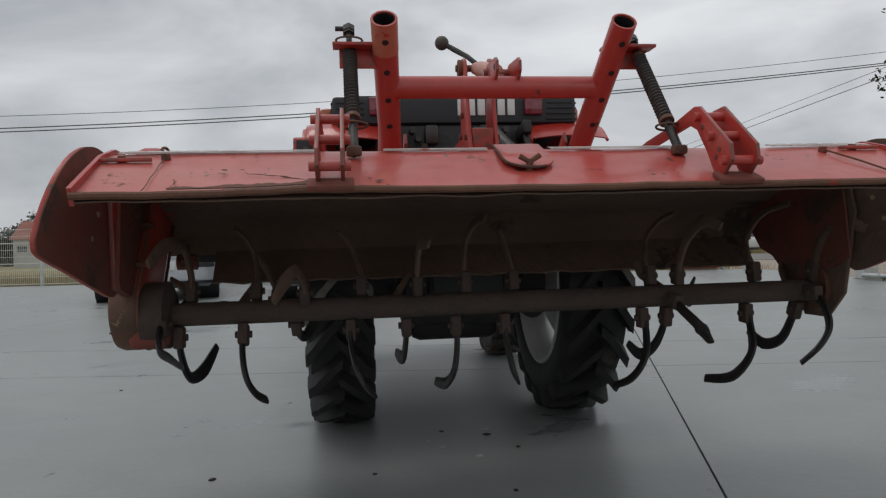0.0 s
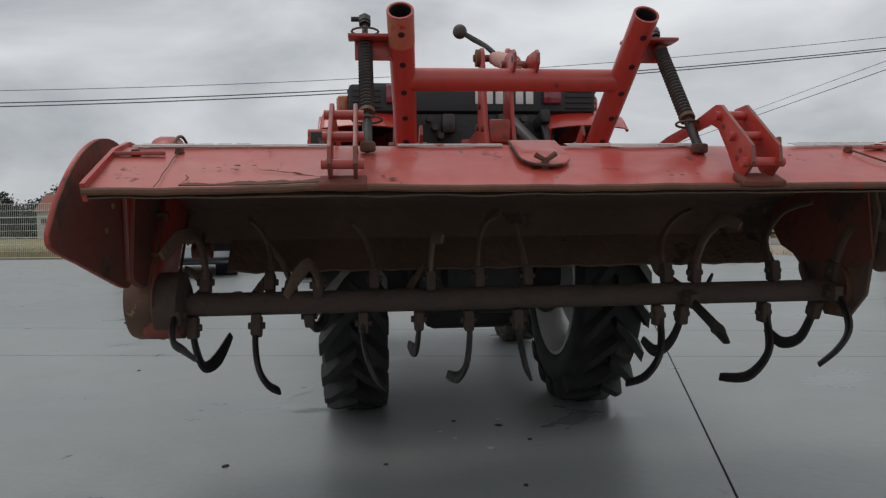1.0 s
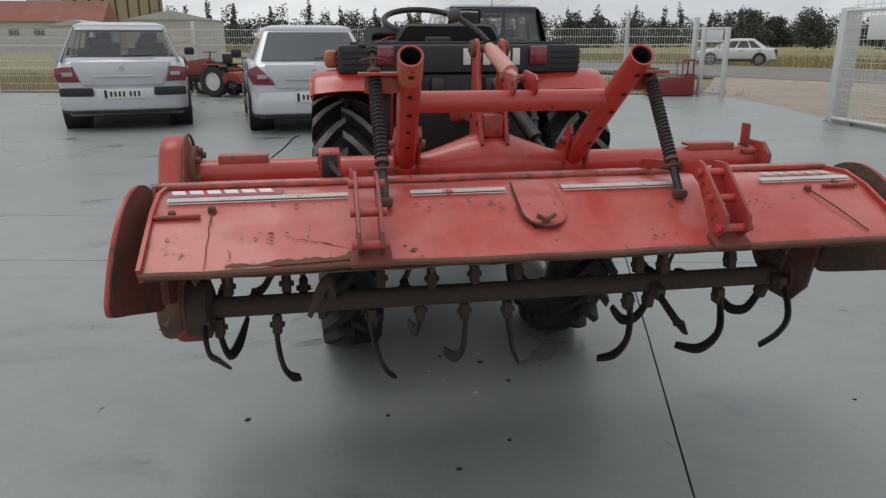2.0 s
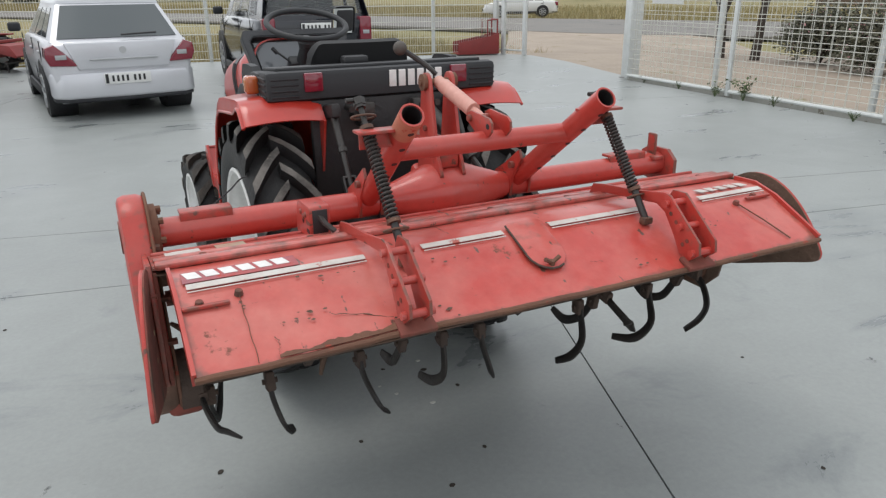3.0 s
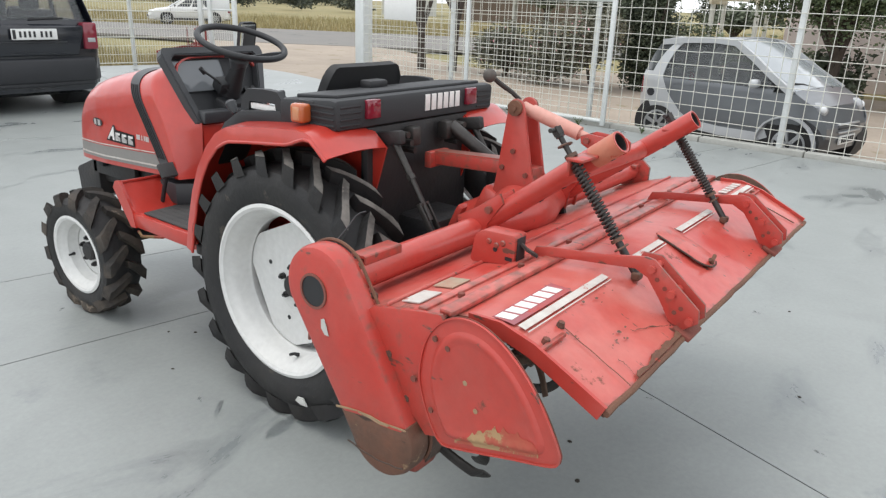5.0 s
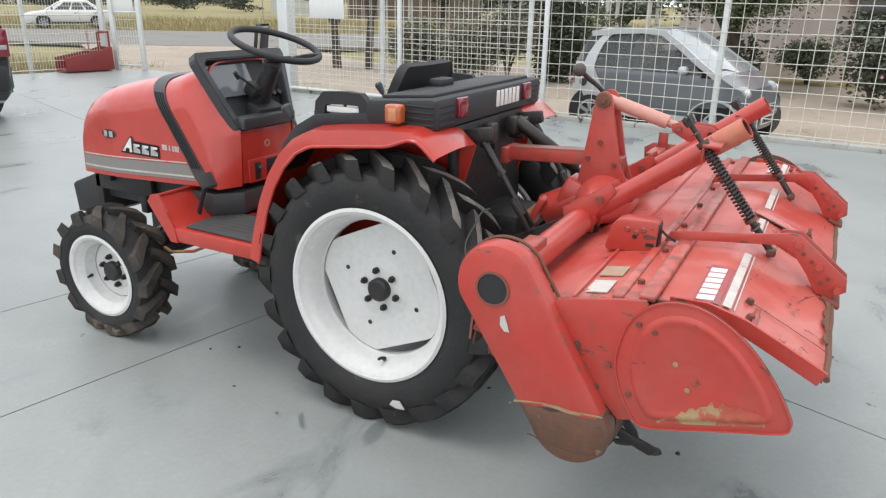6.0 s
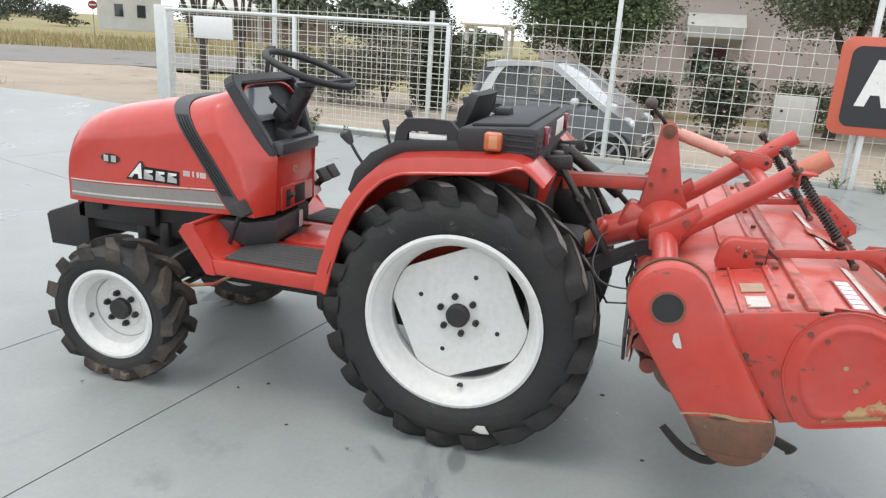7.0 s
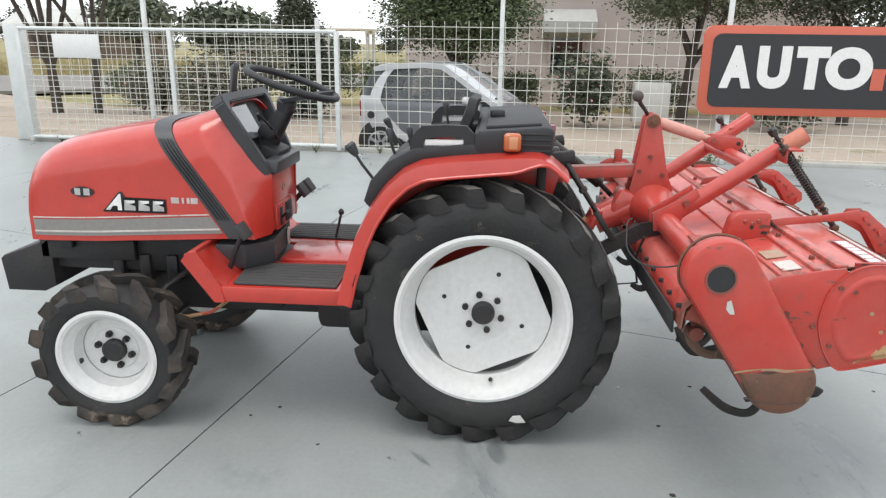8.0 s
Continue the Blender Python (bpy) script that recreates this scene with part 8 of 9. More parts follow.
def car(name, label, m, L, W, H, belt, wheelbase, rear_over, wheel_r, paint, trim, cabin, opts):
    """A parked car; y ahead, origin on the ground under its middle. cabin: belt rear, belt front, roof rear, roof front, roof half width."""
    c = thing(name, label, "car", m)
    hw = W / 2
    yr = -L / 2
    zb = 0.20
    hood_z = opts.get("hood", belt - 0.12)
    bR, bF, rR, rF, rw = cabin
    # body shell
    bm = new_bm()
    stations = [(yr, 0.86, belt - 0.10), (yr + 0.05, 0.93, belt - 0.03), (yr + 0.22, 0.985, belt), (yr + 0.7, 1.0, belt + 0.005), (0, 1.0, belt), (bF - 0.05, 0.995, belt - 0.01), (bF + 0.15, 0.985, hood_z + 0.06),
                (L / 2 - 0.45, 0.95, hood_z), (L / 2 - 0.15, 0.88, hood_z - 0.10), (L / 2 - 0.02, 0.76, hood_z - 0.24), (L / 2, 0.70, hood_z - 0.32)]
    rings = []
    for y_, w_, t_ in stations:
        w = hw * w_
        low = zb + (0.06 if abs(y_) > L / 2 - 0.2 else 0)
        half = [(0.0, low), (w * 0.86, low), (w * 0.95, low + 0.08), (w * 0.985, low + (t_ - low) * 0.45), (w, low + (t_ - low) * 0.62), (w * 0.985, low + (t_ - low) * 0.82), (w * 0.955, t_ - 0.03), (w * 0.90, t_), (w * 0.5, t_ + 0.015), (0.0, t_ + 0.02)]
        ring = [(x, z) for x, z in half] + [(-x, z) for x, z in half[-2:0:-1]]
        rings.append([bm.verts.new((x, y_, z)) for x, z in ring])
    for p, q in zip(rings, rings[1:]):
        for j in range(len(p)):
            bm.faces.new((p[j], p[(j + 1) % len(p)], q[(j + 1) % len(p)], q[j]))
    bm.faces.new(rings[0])
    bm.faces.new(rings[-1])
    bmesh.ops.recalc_face_normals(bm, faces=bm.faces)
    body = part("body", bm, paint, c, smooth=50)
    # cabin of glass under a painted roof
    bw = hw * 0.90

    def outline(z0, y0, y1, w, n=10):
        pts = []
        for k in range(n + 1):
            a = math.pi * k / n
            pts.append((w * math.copysign(abs(math.cos(a)) ** 0.35, math.cos(a)), y1 - 0.12 + 0.12 * math.sin(a) ** 0.6, z0))
        for k in range(n + 1):
            a = math.pi + math.pi * k / n
            pts.append((w * math.copysign(abs(math.cos(a)) ** 0.35, math.cos(a)), y0 + 0.10 - 0.10 * abs(math.sin(a)) ** 0.6, z0))
        return pts
    lo, hi = outline(belt - 0.02, bR, bF, bw), outline(H - 0.07, rR, rF, rw)
    bm = new_bm()
    va, vb = [bm.verts.new(p) for p in lo], [bm.verts.new(p) for p in hi]
    clear = opts.get("clear", False)
    glazed = set(range(2, 8)) | set(range(13, 19)) | {10, 21} if clear else set()
    for k in range(len(lo)):
        if k not in glazed:
            bm.faces.new((va[k], va[(k + 1) % len(lo)], vb[(k + 1) % len(lo)], vb[k]))
    if not clear:
        bm.faces.new(va)
    bm.faces.new(vb)
    bmesh.ops.recalc_face_normals(bm, faces=bm.faces)
    pane = opts.get("pane", M["pale_glass"] if clear else M["glass"])
    part("cabin", bm, opts.get("frame_paint", paint), c, smooth=30)
    zl, zh = belt - 0.02, H - 0.07
    wide = lambda t: bw + (rw - bw) * t

    def ends(key, y_lo, y_hi, t0, t1, inset, mat_, d, label=""):
        """A sheet across the rear (d -1) or the front of the cabin."""
        bm = new_bm()
        def f(i, j):
            t = t0 + (t1 - t0) * i
            k = (j - 0.5) * 2
            x_ = k * wide(t) * inset
            y_ = y_lo + (y_hi - y_lo) * t
            curve = (0.10 if d < 0 else 0.12) * max(0.0, 1 - abs(k * inset) ** 5.7) ** 0.3
            return (x_, y_ - d * 0.10 + d * (curve + 0.016), zl + (zh - zl) * t)
        sheet(bm, f, 8, 20, 0.01)
        part(key, bm, mat_, c, label, smooth=40)
    ends("rear_window", bR, rR, 0.10, 0.92, 0.90, pane, -1, "clear rear window" if clear else "dark window glass")
    ends("windscreen", bF, rF, 0.05, 0.95, 0.88, pane, 1, "clear windscreen" if clear else "dark window glass")
    if clear:
        for d, y0, y1 in ((-1, bR, rR), (1, bF, rF)):
            ends("window_frame", y0, y1, 0.0, 0.115, 0.95, paint, d)
            ends("window_frame", y0, y1, 0.90, 1.0, 0.95, paint, d)
        bm = new_bm()
        bx(bm, (0, (bR + bF) / 2, belt + 0.028), (bw * 1.86, bF - bR - 0.2, 0.012), 0.004)
        cab = part("interior_tray", bm, M["carblack"], c, "dark grey cabin lining")
        for s in (-1, 1):
            for yy, ww, hh in ((-0.05, 0.46, 0.20), (bR + 0.72, 0.58, 0.12)):
                bm = new_bm()
                bx(bm, (s * 0.34, yy, belt + 0.03 + hh / 2), (ww, 0.12, hh), 0.04, (-8, 0, 0), 3)
                bx(bm, (s * 0.34, yy - 0.02, belt + 0.11 + hh), (0.25, 0.08, 0.15), 0.035, (0, 0, 0), 3)
                part("car_seat", bm, M["carblack"], cab, "dark seat back with a headrest")
    for s in (-1, 1):
        for f0, f1 in ((0.10, 0.30), (0.34, 0.60), (0.64, 0.92)) if L > 4 else ((0.1, 0.5), (0.55, 0.9)):
            bm = new_bm()
            def f(i, j):
                t = 0.10 + 0.76 * i
                y0, y1 = bR + (rR - bR) * t, bF + (rF - bF) * t
                q = f0 + (f1 - f0) * j
                return (s * (wide(t) + 0.008), y0 + 0.10 + (y1 - y0 - 0.20) * q, zl + (zh - zl) * t)
            sheet(bm, f, 5, 5, 0.008)
            part("side_window", bm, pane, c, "clear side window" if clear else "dark window glass")
        if clear:
            for q0, q1, t0, t1 in ((-0.06, 0.105, 0, 1), (0.295, 0.345, 0, 1), (0.595, 0.645, 0, 1), (0.915, 1.06, 0, 1), (0.10, 0.92, 0, 0.105), (0.10, 0.92, 0.855, 1)):
                bm = new_bm()
                def f(i, j):
                    t = t0 + (t1 - t0) * i
                    y0, y1 = bR + (rR - bR) * t, bF + (rF - bF) * t
                    return (s * wide(t), y0 + 0.10 + (y1 - y0 - 0.20) * (q0 + (q1 - q0) * j), zl + (zh - zl) * t)
                sheet(bm, f, 4, 2, 0.010)
                part("window_pillar", bm, paint, c)
    bm = new_bm()
    tiers = [outline(H - 0.085, rR - 0.02, rF + 0.03, rw + 0.012), outline(H - 0.045, rR - 0.01, rF, rw - 0.005), outline(H - 0.012, rR + 0.10, rF - 0.14, rw - 0.10), outline(H, rR + 0.4, rF - 0.4, rw - 0.32)]
    vs = [[bm.verts.new(p) for p in t] for t in tiers]
    for p, q in zip(vs, vs[1:]):
        for j in range(len(p)):
            bm.faces.new((p[j], p[(j + 1) % len(p)], q[(j + 1) % len(p)], q[j]))
    bm.faces.new(vs[-1])
    bm.faces.new(vs[0])
    bmesh.ops.recalc_face_normals(bm, faces=bm.faces)
    part("roof", bm, opts.get("roof", paint), c, smooth=50)
    for s in (-1, 1):
        bm = new_bm()
        bx(bm, (s * (hw + 0.09), bF - 0.25, belt + 0.08), (0.17, 0.09, 0.13), 0.035, (0, 0, 0), 3)
        part("mirror", bm, opts.get("mirror", M["carblack"]), c, "door mirror")
        if opts.get("doors", True):
            bm = new_bm()
            for yy in (bF - 0.02, (bR + bF) / 2 - 0.1, bR + 0.42):
                bx(bm, (s * hw * 0.988, yy, (zb + belt) / 2 + 0.08), (0.012, 0.010, belt - zb - 0.18), 0.0)
            parts("door_seam", bm, M["ink"], body)
            bm = new_bm()
            for yy in ((bR + bF) / 2 + 0.05, bR + 0.5):
                bx(bm, (s * (hw + 0.002), yy, belt - 0.14), (0.03, 0.16, 0.03), 0.008)
            parts("door_handle", bm, trim, body)
        bm = new_bm()
        bx(bm, (s * hw * 0.99, (yr + rear_over + wheelbase / 2), zb + 0.06), (0.05, wheelbase - wheel_r * 2.4, 0.13), 0.02)
        part("sill", bm, M["carblack"], body)
    for wy in (yr + rear_over, yr + rear_over + wheelbase):
        for s in (-1, 1):
            car_wheel(c, body, s, hw, wy, wheel_r)
    bm = new_bm()
    bx(bm, (0, 0, 0.24), (W * 0.8, L * 0.86, 0.12), 0.02)
    part("underbody", bm, M["ink"], c)
    # rear: bumper, lamps, plate, wiper, badge
    bz = opts.get("bumper_z", 0.47)
    bm = new_bm()
    pl = [(-hw * 0.97, yr + 0.30), (-hw * 0.96, yr + 0.10), (-hw * 0.80, yr - 0.04), (0, yr - 0.085), (hw * 0.80, yr - 0.04), (hw * 0.96, yr + 0.10), (hw * 0.97, yr + 0.30)]
    prism(bm, pl, bz - 0.18, bz + 0.13, "z", 0.035)
    bump_ = part("rear_bumper", bm, opts.get("bumper", paint), c, smooth=50)
    bm = new_bm()
    pl2 = [(x * 0.985, y_ + 0.02) for x, y_ in pl]
    prism(bm, pl2, bz - 0.22, bz - 0.165, "z", 0.015)
    part("bumper_base", bm, M["carblack"], bump_)
    for s in (-1, 1):
        if opts.get("strips"):
            bm = new_bm()
            bx(bm, (s * hw * 0.70, yr - 0.055, bz + 0.08), (hw * 0.50, 0.04, 0.115), 0.02, (0, 0, s * 9))
            part("bumper_strip", bm, M["carblack"], bump_, "black bumper strip")
        tw, th, tz = opts.get("lamp", (0.24, 0.22, 0.74))
        bm = new_bm()
        if opts.get("slant"):
            prism(bm, [(s * hw * fx, tz + fz) for fx, fz in opts["slant"]], yr - 0.035, yr + 0.30, "y", 0.022)
        else:
            bx(bm, (s * hw * 0.80, yr + 0.06, tz), (tw, 0.22, th), 0.025, (0, 0, 0), 3)
        lamp = part("tail_lamp", bm, M["redlens"], c, "red tail lamp")
        bm = new_bm()
        bx(bm, (s * hw * 0.80, yr - (0.040 if opts.get("slant") else 0.055), tz + (0.0 if opts.get("slant") else -0.05)), (tw * 0.55, 0.012, 0.055), 0.005, (0, 0, 0), 2)
        part("reversing_lens", bm, M["greylens"], lamp, "pale clear band")
    if opts.get("tailgate", True):
        bm = new_bm()
        prism(bm, [(-hw * 0.74, belt - 0.02), (-hw * 0.60, bz + 0.16), (hw * 0.60, bz + 0.16), (hw * 0.74, belt - 0.02)], yr - 0.035, yr + 0.06, "y", 0.02)
        tg = part("tailgate", bm, paint, c, smooth=50)
        bm = new_bm()
        bx(bm, (0, yr - 0.05, belt - 0.22), (hw * 0.9, 0.03, 0.022), 0.008)
        part("trim_strip", bm, trim, tg)
        bm = new_bm()
        cyl(bm, (0, yr - 0.03, belt - 0.12), (0, yr - 0.045, belt - 0.12), 0.04, n=20)
        part("badge", bm, M["alloy"], tg)
    pz = opts.get("plate_z", bz + 0.02)
    bm = new_bm()
    bx(bm, (0, yr - 0.094, pz), (0.54, 0.02, 0.13), 0.006)
    pl_ = part("number_plate", bm, M["plate"], c, "white number plate")
    bm = new_bm()
    for k in range(7):
        bx(bm, (-0.17 + 0.055 * k + (0.03 if k > 3 else 0), yr - 0.106, pz), (0.026, 0.004, 0.072))
    bx(bm, (-0.24, yr - 0.106, pz), (0.035, 0.004, 0.11))
    parts("bar", bm, M["ink"], pl_)
    bm = new_bm()
    sweep(bm, [(0.02, bR - 0.02, belt + 0.05), (0.25, bR - 0.015, belt + 0.06), (0.44, bR - 0.005, belt + 0.065)], 0.012, 6)
    part("wiper", bm, M["ink"], c)
    if opts.get("aerial", True):
        bm = new_bm()
        sweep(bm, [(0, rR + 0.25, H - 0.01), (0, rR + 0.10, H + 0.16)], 0.005, 6)
        part("aerial", bm, M["ink"], c)
    # front lamps and bumper
    bm = new_bm()
    prism(bm, [(-hw * 0.88, L / 2 - 0.30), (-hw * 0.74, L / 2 + 0.0), (0, L / 2 + 0.06), (hw * 0.74, L / 2 + 0.0), (hw * 0.88, L / 2 - 0.30)], 0.24, hood_z - 0.30, "z", 0.03)
    fb = part("front_bumper", bm, opts.get("bumper", paint), c, smooth=50)
    bm = new_bm()
    bx(bm, (0, L / 2 + 0.05, 0.42), (hw * 1.1, 0.04, 0.10), 0.01)
    part("grille", bm, M["ink"], fb)
    for s in (-1, 1):
        bm = new_bm()
        bx(bm, (s * hw * 0.72, L / 2 - 0.20, hood_z - 0.17), (0.26, 0.22, 0.16), 0.05, (18, 0, -s * 25), 3)
        part("headlamp", bm, M["clearlens"], c, "clear headlamp")
    return c


def parked(axle_x, axle_y, turn, L, rear_over, z=0.0):
    """A pose from the rear axle's middle."""
    d = Matrix.Rotation(radians(turn), 4, "Z")
    return Matrix.Translation((axle_x, axle_y, z)) @ d @ Matrix.Translation((0, L / 2 - rear_over, 0))


car("hatchback_car", "silver five-door hatchback with black bumper strips, seen parked on the concrete", parked(-3.40, 8.62, 10.5, 4.1, 0.72), 4.1, 1.74, 1.50, 0.98, 2.55, 0.72, 0.31,
    M["car_silver"], M["car_silver"], (-1.98, 1.05, -1.62, 0.30, 0.60), {"clear": True, "strips": True, "lamp": (0.24, 0.24, 0.79), "slant": ((0.64, -0.11), (0.95, -0.105), (0.99, -0.02), (0.975, 0.09), (0.72, 0.105)), "plate_z": 0.52, "bumper_z": 0.47})
car("hatchback_car", "silver rounded hatchback with a chrome tailgate strip, parked on the concrete", parked(-0.70, 7.86, 7.0, 4.2, 0.78), 4.2, 1.74, 1.45, 0.95, 2.6, 0.78, 0.315,
    M["car_silver"], M["alloy"], (-2.02, 1.10, -1.60, 0.32, 0.60), {"pane": M["grey_glass"], "lamp": (0.22, 0.30, 0.77), "slant": ((0.58, -0.115), (0.94, -0.10), (0.99, 0.0), (0.975, 0.11), (0.86, 0.145), (0.76, 0.06)), "plate_z": 0.50, "bumper_z": 0.45})
car("off_road_car", "dark blue-black off-road estate car with roof and grey bumpers", parked(2.12, 8.62, -1.5, 4.5, 0.84), 4.5, 1.80, 1.76, 1.10, 2.80, 0.84, 0.37,
    M["car_dark"], M["carblack"], (-2.16, 0.98, -2.02, 0.30, 0.68), {"clear": True, "bumper": M["carblack"], "lamp": (0.18, 0.34, 0.95), "plate_z": 0.98, "bumper_z": 0.55, "hood": 1.0, "rear_pillar": 0.11})


def city_car(m):
    """A tiny two-seater: silver shell arching over grey panels; y ahead, origin on the ground under its middle."""
    c = thing("city_car", "tiny two-seat city car in silver and dark grey, behind the fence", "car", m)
    silver, grey = M["car_pewter"], M["car_midgrey"]
    half = lambda z: 0.745 - 0.10 * max(0, 0.62 - z) - 0.27 * max(0, z - 0.90)
    curve = lambda pts: (lambda z: float(np.interp(z, [p[0] for p in pts], [p[1] for p in pts])))
    rear = curve([(0.25, -1.16), (0.60, -1.24), (0.90, -1.22), (0.98, -1.20), (1.20, -1.11), (1.42, -0.98), (1.48, -0.80)])
    door = curve([(0.25, -0.40), (0.42, -0.50), (0.60, -0.64), (0.78, -0.78), (0.95, -0.86), (1.10, -0.84), (1.25, -0.79), (1.36, -0.72), (1.44, -0.62)])
    pill = curve([(0.90, 0.66), (1.05, 0.52), (1.20, 0.36), (1.32, 0.18), (1.40, 0.02), (1.44, -0.08)])
    nose = curve([(0.25, 1.20), (0.45, 1.25), (0.60, 1.23), (0.72, 1.16), (0.82, 1.04), (0.92, 0.86)])

    def panel(name, s, z0, z1, ya, yb, off, mat_, label="", nu=8, nv=14):
        bm = new_bm()
        def f(i, j):
            z = z0 + (z1 - z0) * j
            y_ = ya(z) + (yb(z) - ya(z)) * i
            end = max(0, abs(y_) - 0.95)
            return (s * (half(z) + off - end * end * 1.6), y_, z)
        sheet(bm, f, nu, nv, 0.012)
        return part(name, bm, mat_, c, label, smooth=50)

    def across(name, a, b, ins, mat_, label=""):
        """A sheet across the car between two edges given by (y, z)."""
        bm = new_bm()
        def f(i, j):
            y_, z = a[0] + (b[0] - a[0]) * i, a[1] + (b[1] - a[1]) * i
            k = (j - 0.5) * 2
            bow = 0.05 * (1 - k * k)
            return (k * (half(z) - ins - max(0, abs(y_) - 0.95) ** 2 * 1.6), y_ + math.copysign(bow, y_) * (0.6 if z < 1.4 else 0), z + bow * (0.6 if z > 0.9 else 0.1))
        sheet(bm, f, 8, 14, 0.012)
        return part(name, bm, mat_, c, label, smooth=50)
    body = across("tailgate", (-1.20, 0.96), (-1.21, 0.42), 0.0, grey)
    across("rear_window", (-0.97, 1.42), (-1.20, 0.97), 0.02, M["glass"], "dark rear window")
    across("roof", (0.02, 1.465), (-0.99, 1.425), 0.06, grey, "dark grey roof panel")
    across("windscreen", (0.86, 0.93), (0.02, 1.46), 0.05, M["sky_glass"], "sloping clear windscreen with the sky's reflection in its colour")
    across("hood", (0.86, 0.925), (1.12, 0.77), 0.0, grey)
    across("nose", (1.11, 0.775), (1.24, 0.52), 0.0, grey)
    across("front_bumper", (1.24, 0.53), (1.20, 0.24), 0.0, grey)
    for s in (-1, 1):
        panel("rear_quarter", s, 0.34, 1.0, rear, door, 0.006, silver, "silver rear shell")
        panel("shell_arch", s, 0.995, 1.43, lambda z: door(z) - 0.10 - 0.16 * (1.43 - z), door, 0.006, silver, "silver arch of the shell")
        panel("quarter_glass", s, 1.005, 1.41, rear, lambda z: door(z) - 0.09 - 0.16 * (1.43 - z), -0.004, M["glass"], "dark rear quarter glass")
        panel("door", s, 0.36, 0.93, door, lambda z: 0.62, 0.0, grey, "dark grey door")
        panel("side_window", s, 0.93, 1.42, door, pill, -0.012, M["pale_glass"], "clear side window")
        panel("front_fender", s, 0.30, 0.90, lambda z: 0.62, nose, 0.004, grey)
        bm = new_bm()
        path = [(-0.98, 1.39), (-0.60, 1.435), (-0.25, 1.455), (0.02, 1.435), (0.28, 1.28), (0.55, 1.09), (0.84, 0.905)]
        sweep(bm, [(s * (half(z) + 0.004), y_, z) for y_, z in path], 1.0, 4, flat=(0.05, 0.075))
        part("roof_arch", bm, silver, c, "silver roof arch")
        bm = new_bm()
        sweep(bm, [(s * (half(z) + 0.010), y_, z) for y_, z in ((-0.72, 0.62), (-0.58, 0.46), (-0.42, 0.37), (0.0, 0.335), (0.50, 0.335), (0.62, 0.40))], 1.0, 4, flat=(0.03, 0.11))
        part("sill", bm, silver, c, "silver sill")
        bm = new_bm()
        sweep(bm, [(s * (0.752 - 0.02 * (k > 9)), 0.86 + 0.345 * math.cos(math.pi * k / 12), 0.29 + 0.345 * math.sin(math.pi * k / 12)) for k in range(13)], 1.0, 4, flat=(0.02, 0.13))
        part("arch_trim", bm, silver, c)
        bm = new_bm()
        bx(bm, (s * 0.82, 0.42, 0.985), (0.16, 0.11, 0.105), 0.04, (0, 0, s * 8), 3)
        part("mirror", bm, silver, c, "silver door mirror")
        bm = new_bm()
        bmesh.ops.create_uvsphere(bm, u_segments=18, v_segments=10, radius=1.0, matrix=pose(s * 0.56, 1.09, 0.735, 28, 0, -s * 30) @ Matrix.Diagonal((0.125, 0.085, 0.095, 1)))
        hl = part("headlamp", bm, M["greylens"], c, "round clear headlamp", smooth=60)
        bm = new_bm()
        bmesh.ops.create_uvsphere(bm, u_segments=14, v_segments=8, radius=1.0, matrix=pose(s * 0.575, 1.14, 0.745, 28, 0, -s * 30) @ Matrix.Diagonal((0.055, 0.050, 0.050, 1)))
        part("reflector", bm, M["clearlens"], hl, "bright reflector bowl", smooth=60)
        bm = new_bm()
        cyl(bm, (s * 0.735, -1.00, 0.72), (s * 0.758, -1.00, 0.72), 0.055, n=22)
        part("filler_cap", bm, M["carblack"], c)
        bm = new_bm()
        bx(bm, (s * 0.60, -1.19, 0.80), (0.12, 0.06, 0.26), 0.03, (0, 0, 0), 3)
        part("tail_lamp", bm, M["redlens"], c)
        bm = new_bm()
        bx(bm, (s * 0.34, -0.10, 0.88), (0.42, 0.14, 0.62), 0.05, (-12, 0, 0), 3)
        part("seat", bm, M["carblack"], c)
        for wy in (-0.86, 0.90):
            car_wheel(c, body, s, 0.735, wy, 0.29)
    bm = new_bm()
    bx(bm, (0, 0, 0.40), (1.36, 2.2, 0.34), 0.05)
    part("underbody", bm, M["ink"], c)
    bm = new_bm()
    bx(bm, (0, 0.74, 0.86), (1.30, 0.30, 0.16), 0.05)
    part("dashboard", bm, M["carblack"], c)
    bm = new_bm()
    bx(bm, (0, 1.262, 0.37), (0.46, 0.02, 0.11), 0.004)
    pl = part("number_plate", bm, M["plate"], c, "white number plate")
    bm = new_bm()
    for k in range(6):
        bx(bm, (-0.16 + 0.064 * k, 1.275, 0.37), (0.042, 0.004, 0.07))
    parts("bar", bm, M["ink"], pl)
    for k in range(3):
        bm = new_bm()
        bx(bm, (0, 1.275 - 0.01 * k, 0.47 + 0.045 * k), (0.62, 0.03, 0.022), 0.008)
        part("grille_bar", bm, silver if k != 1 else M["ink"], c)
    for s in (-0.25, 0.15):
        bm = new_bm()
        sweep(bm, [(s, 0.90, 0.94), (s + 0.25, 0.80, 1.0), (s + 0.42, 0.78, 1.01)], 0.010, 6)
        part("wiper", bm, M["ink"], c)
    return c


city_car(Matrix.Translation((8.18, 0.68, -0.26)) @ pose(0, 0, 0, 0, 0, 168.0) @ Matrix.Diagonal((1.0, 1.05, 1.0, 1)))
car("saloon_car", "white saloon car on the road beyond the entrance", Matrix.Translation((22.6, 35.2, -0.10)) @ pose(0, 0, 0, 0, 0, 62), 4.3, 1.7, 1.42, 0.90, 2.55, 0.85, 0.30,
    M["car_white"], M["carblack"], (-1.75, 1.05, -1.05, 0.25, 0.58), {"strips": True})

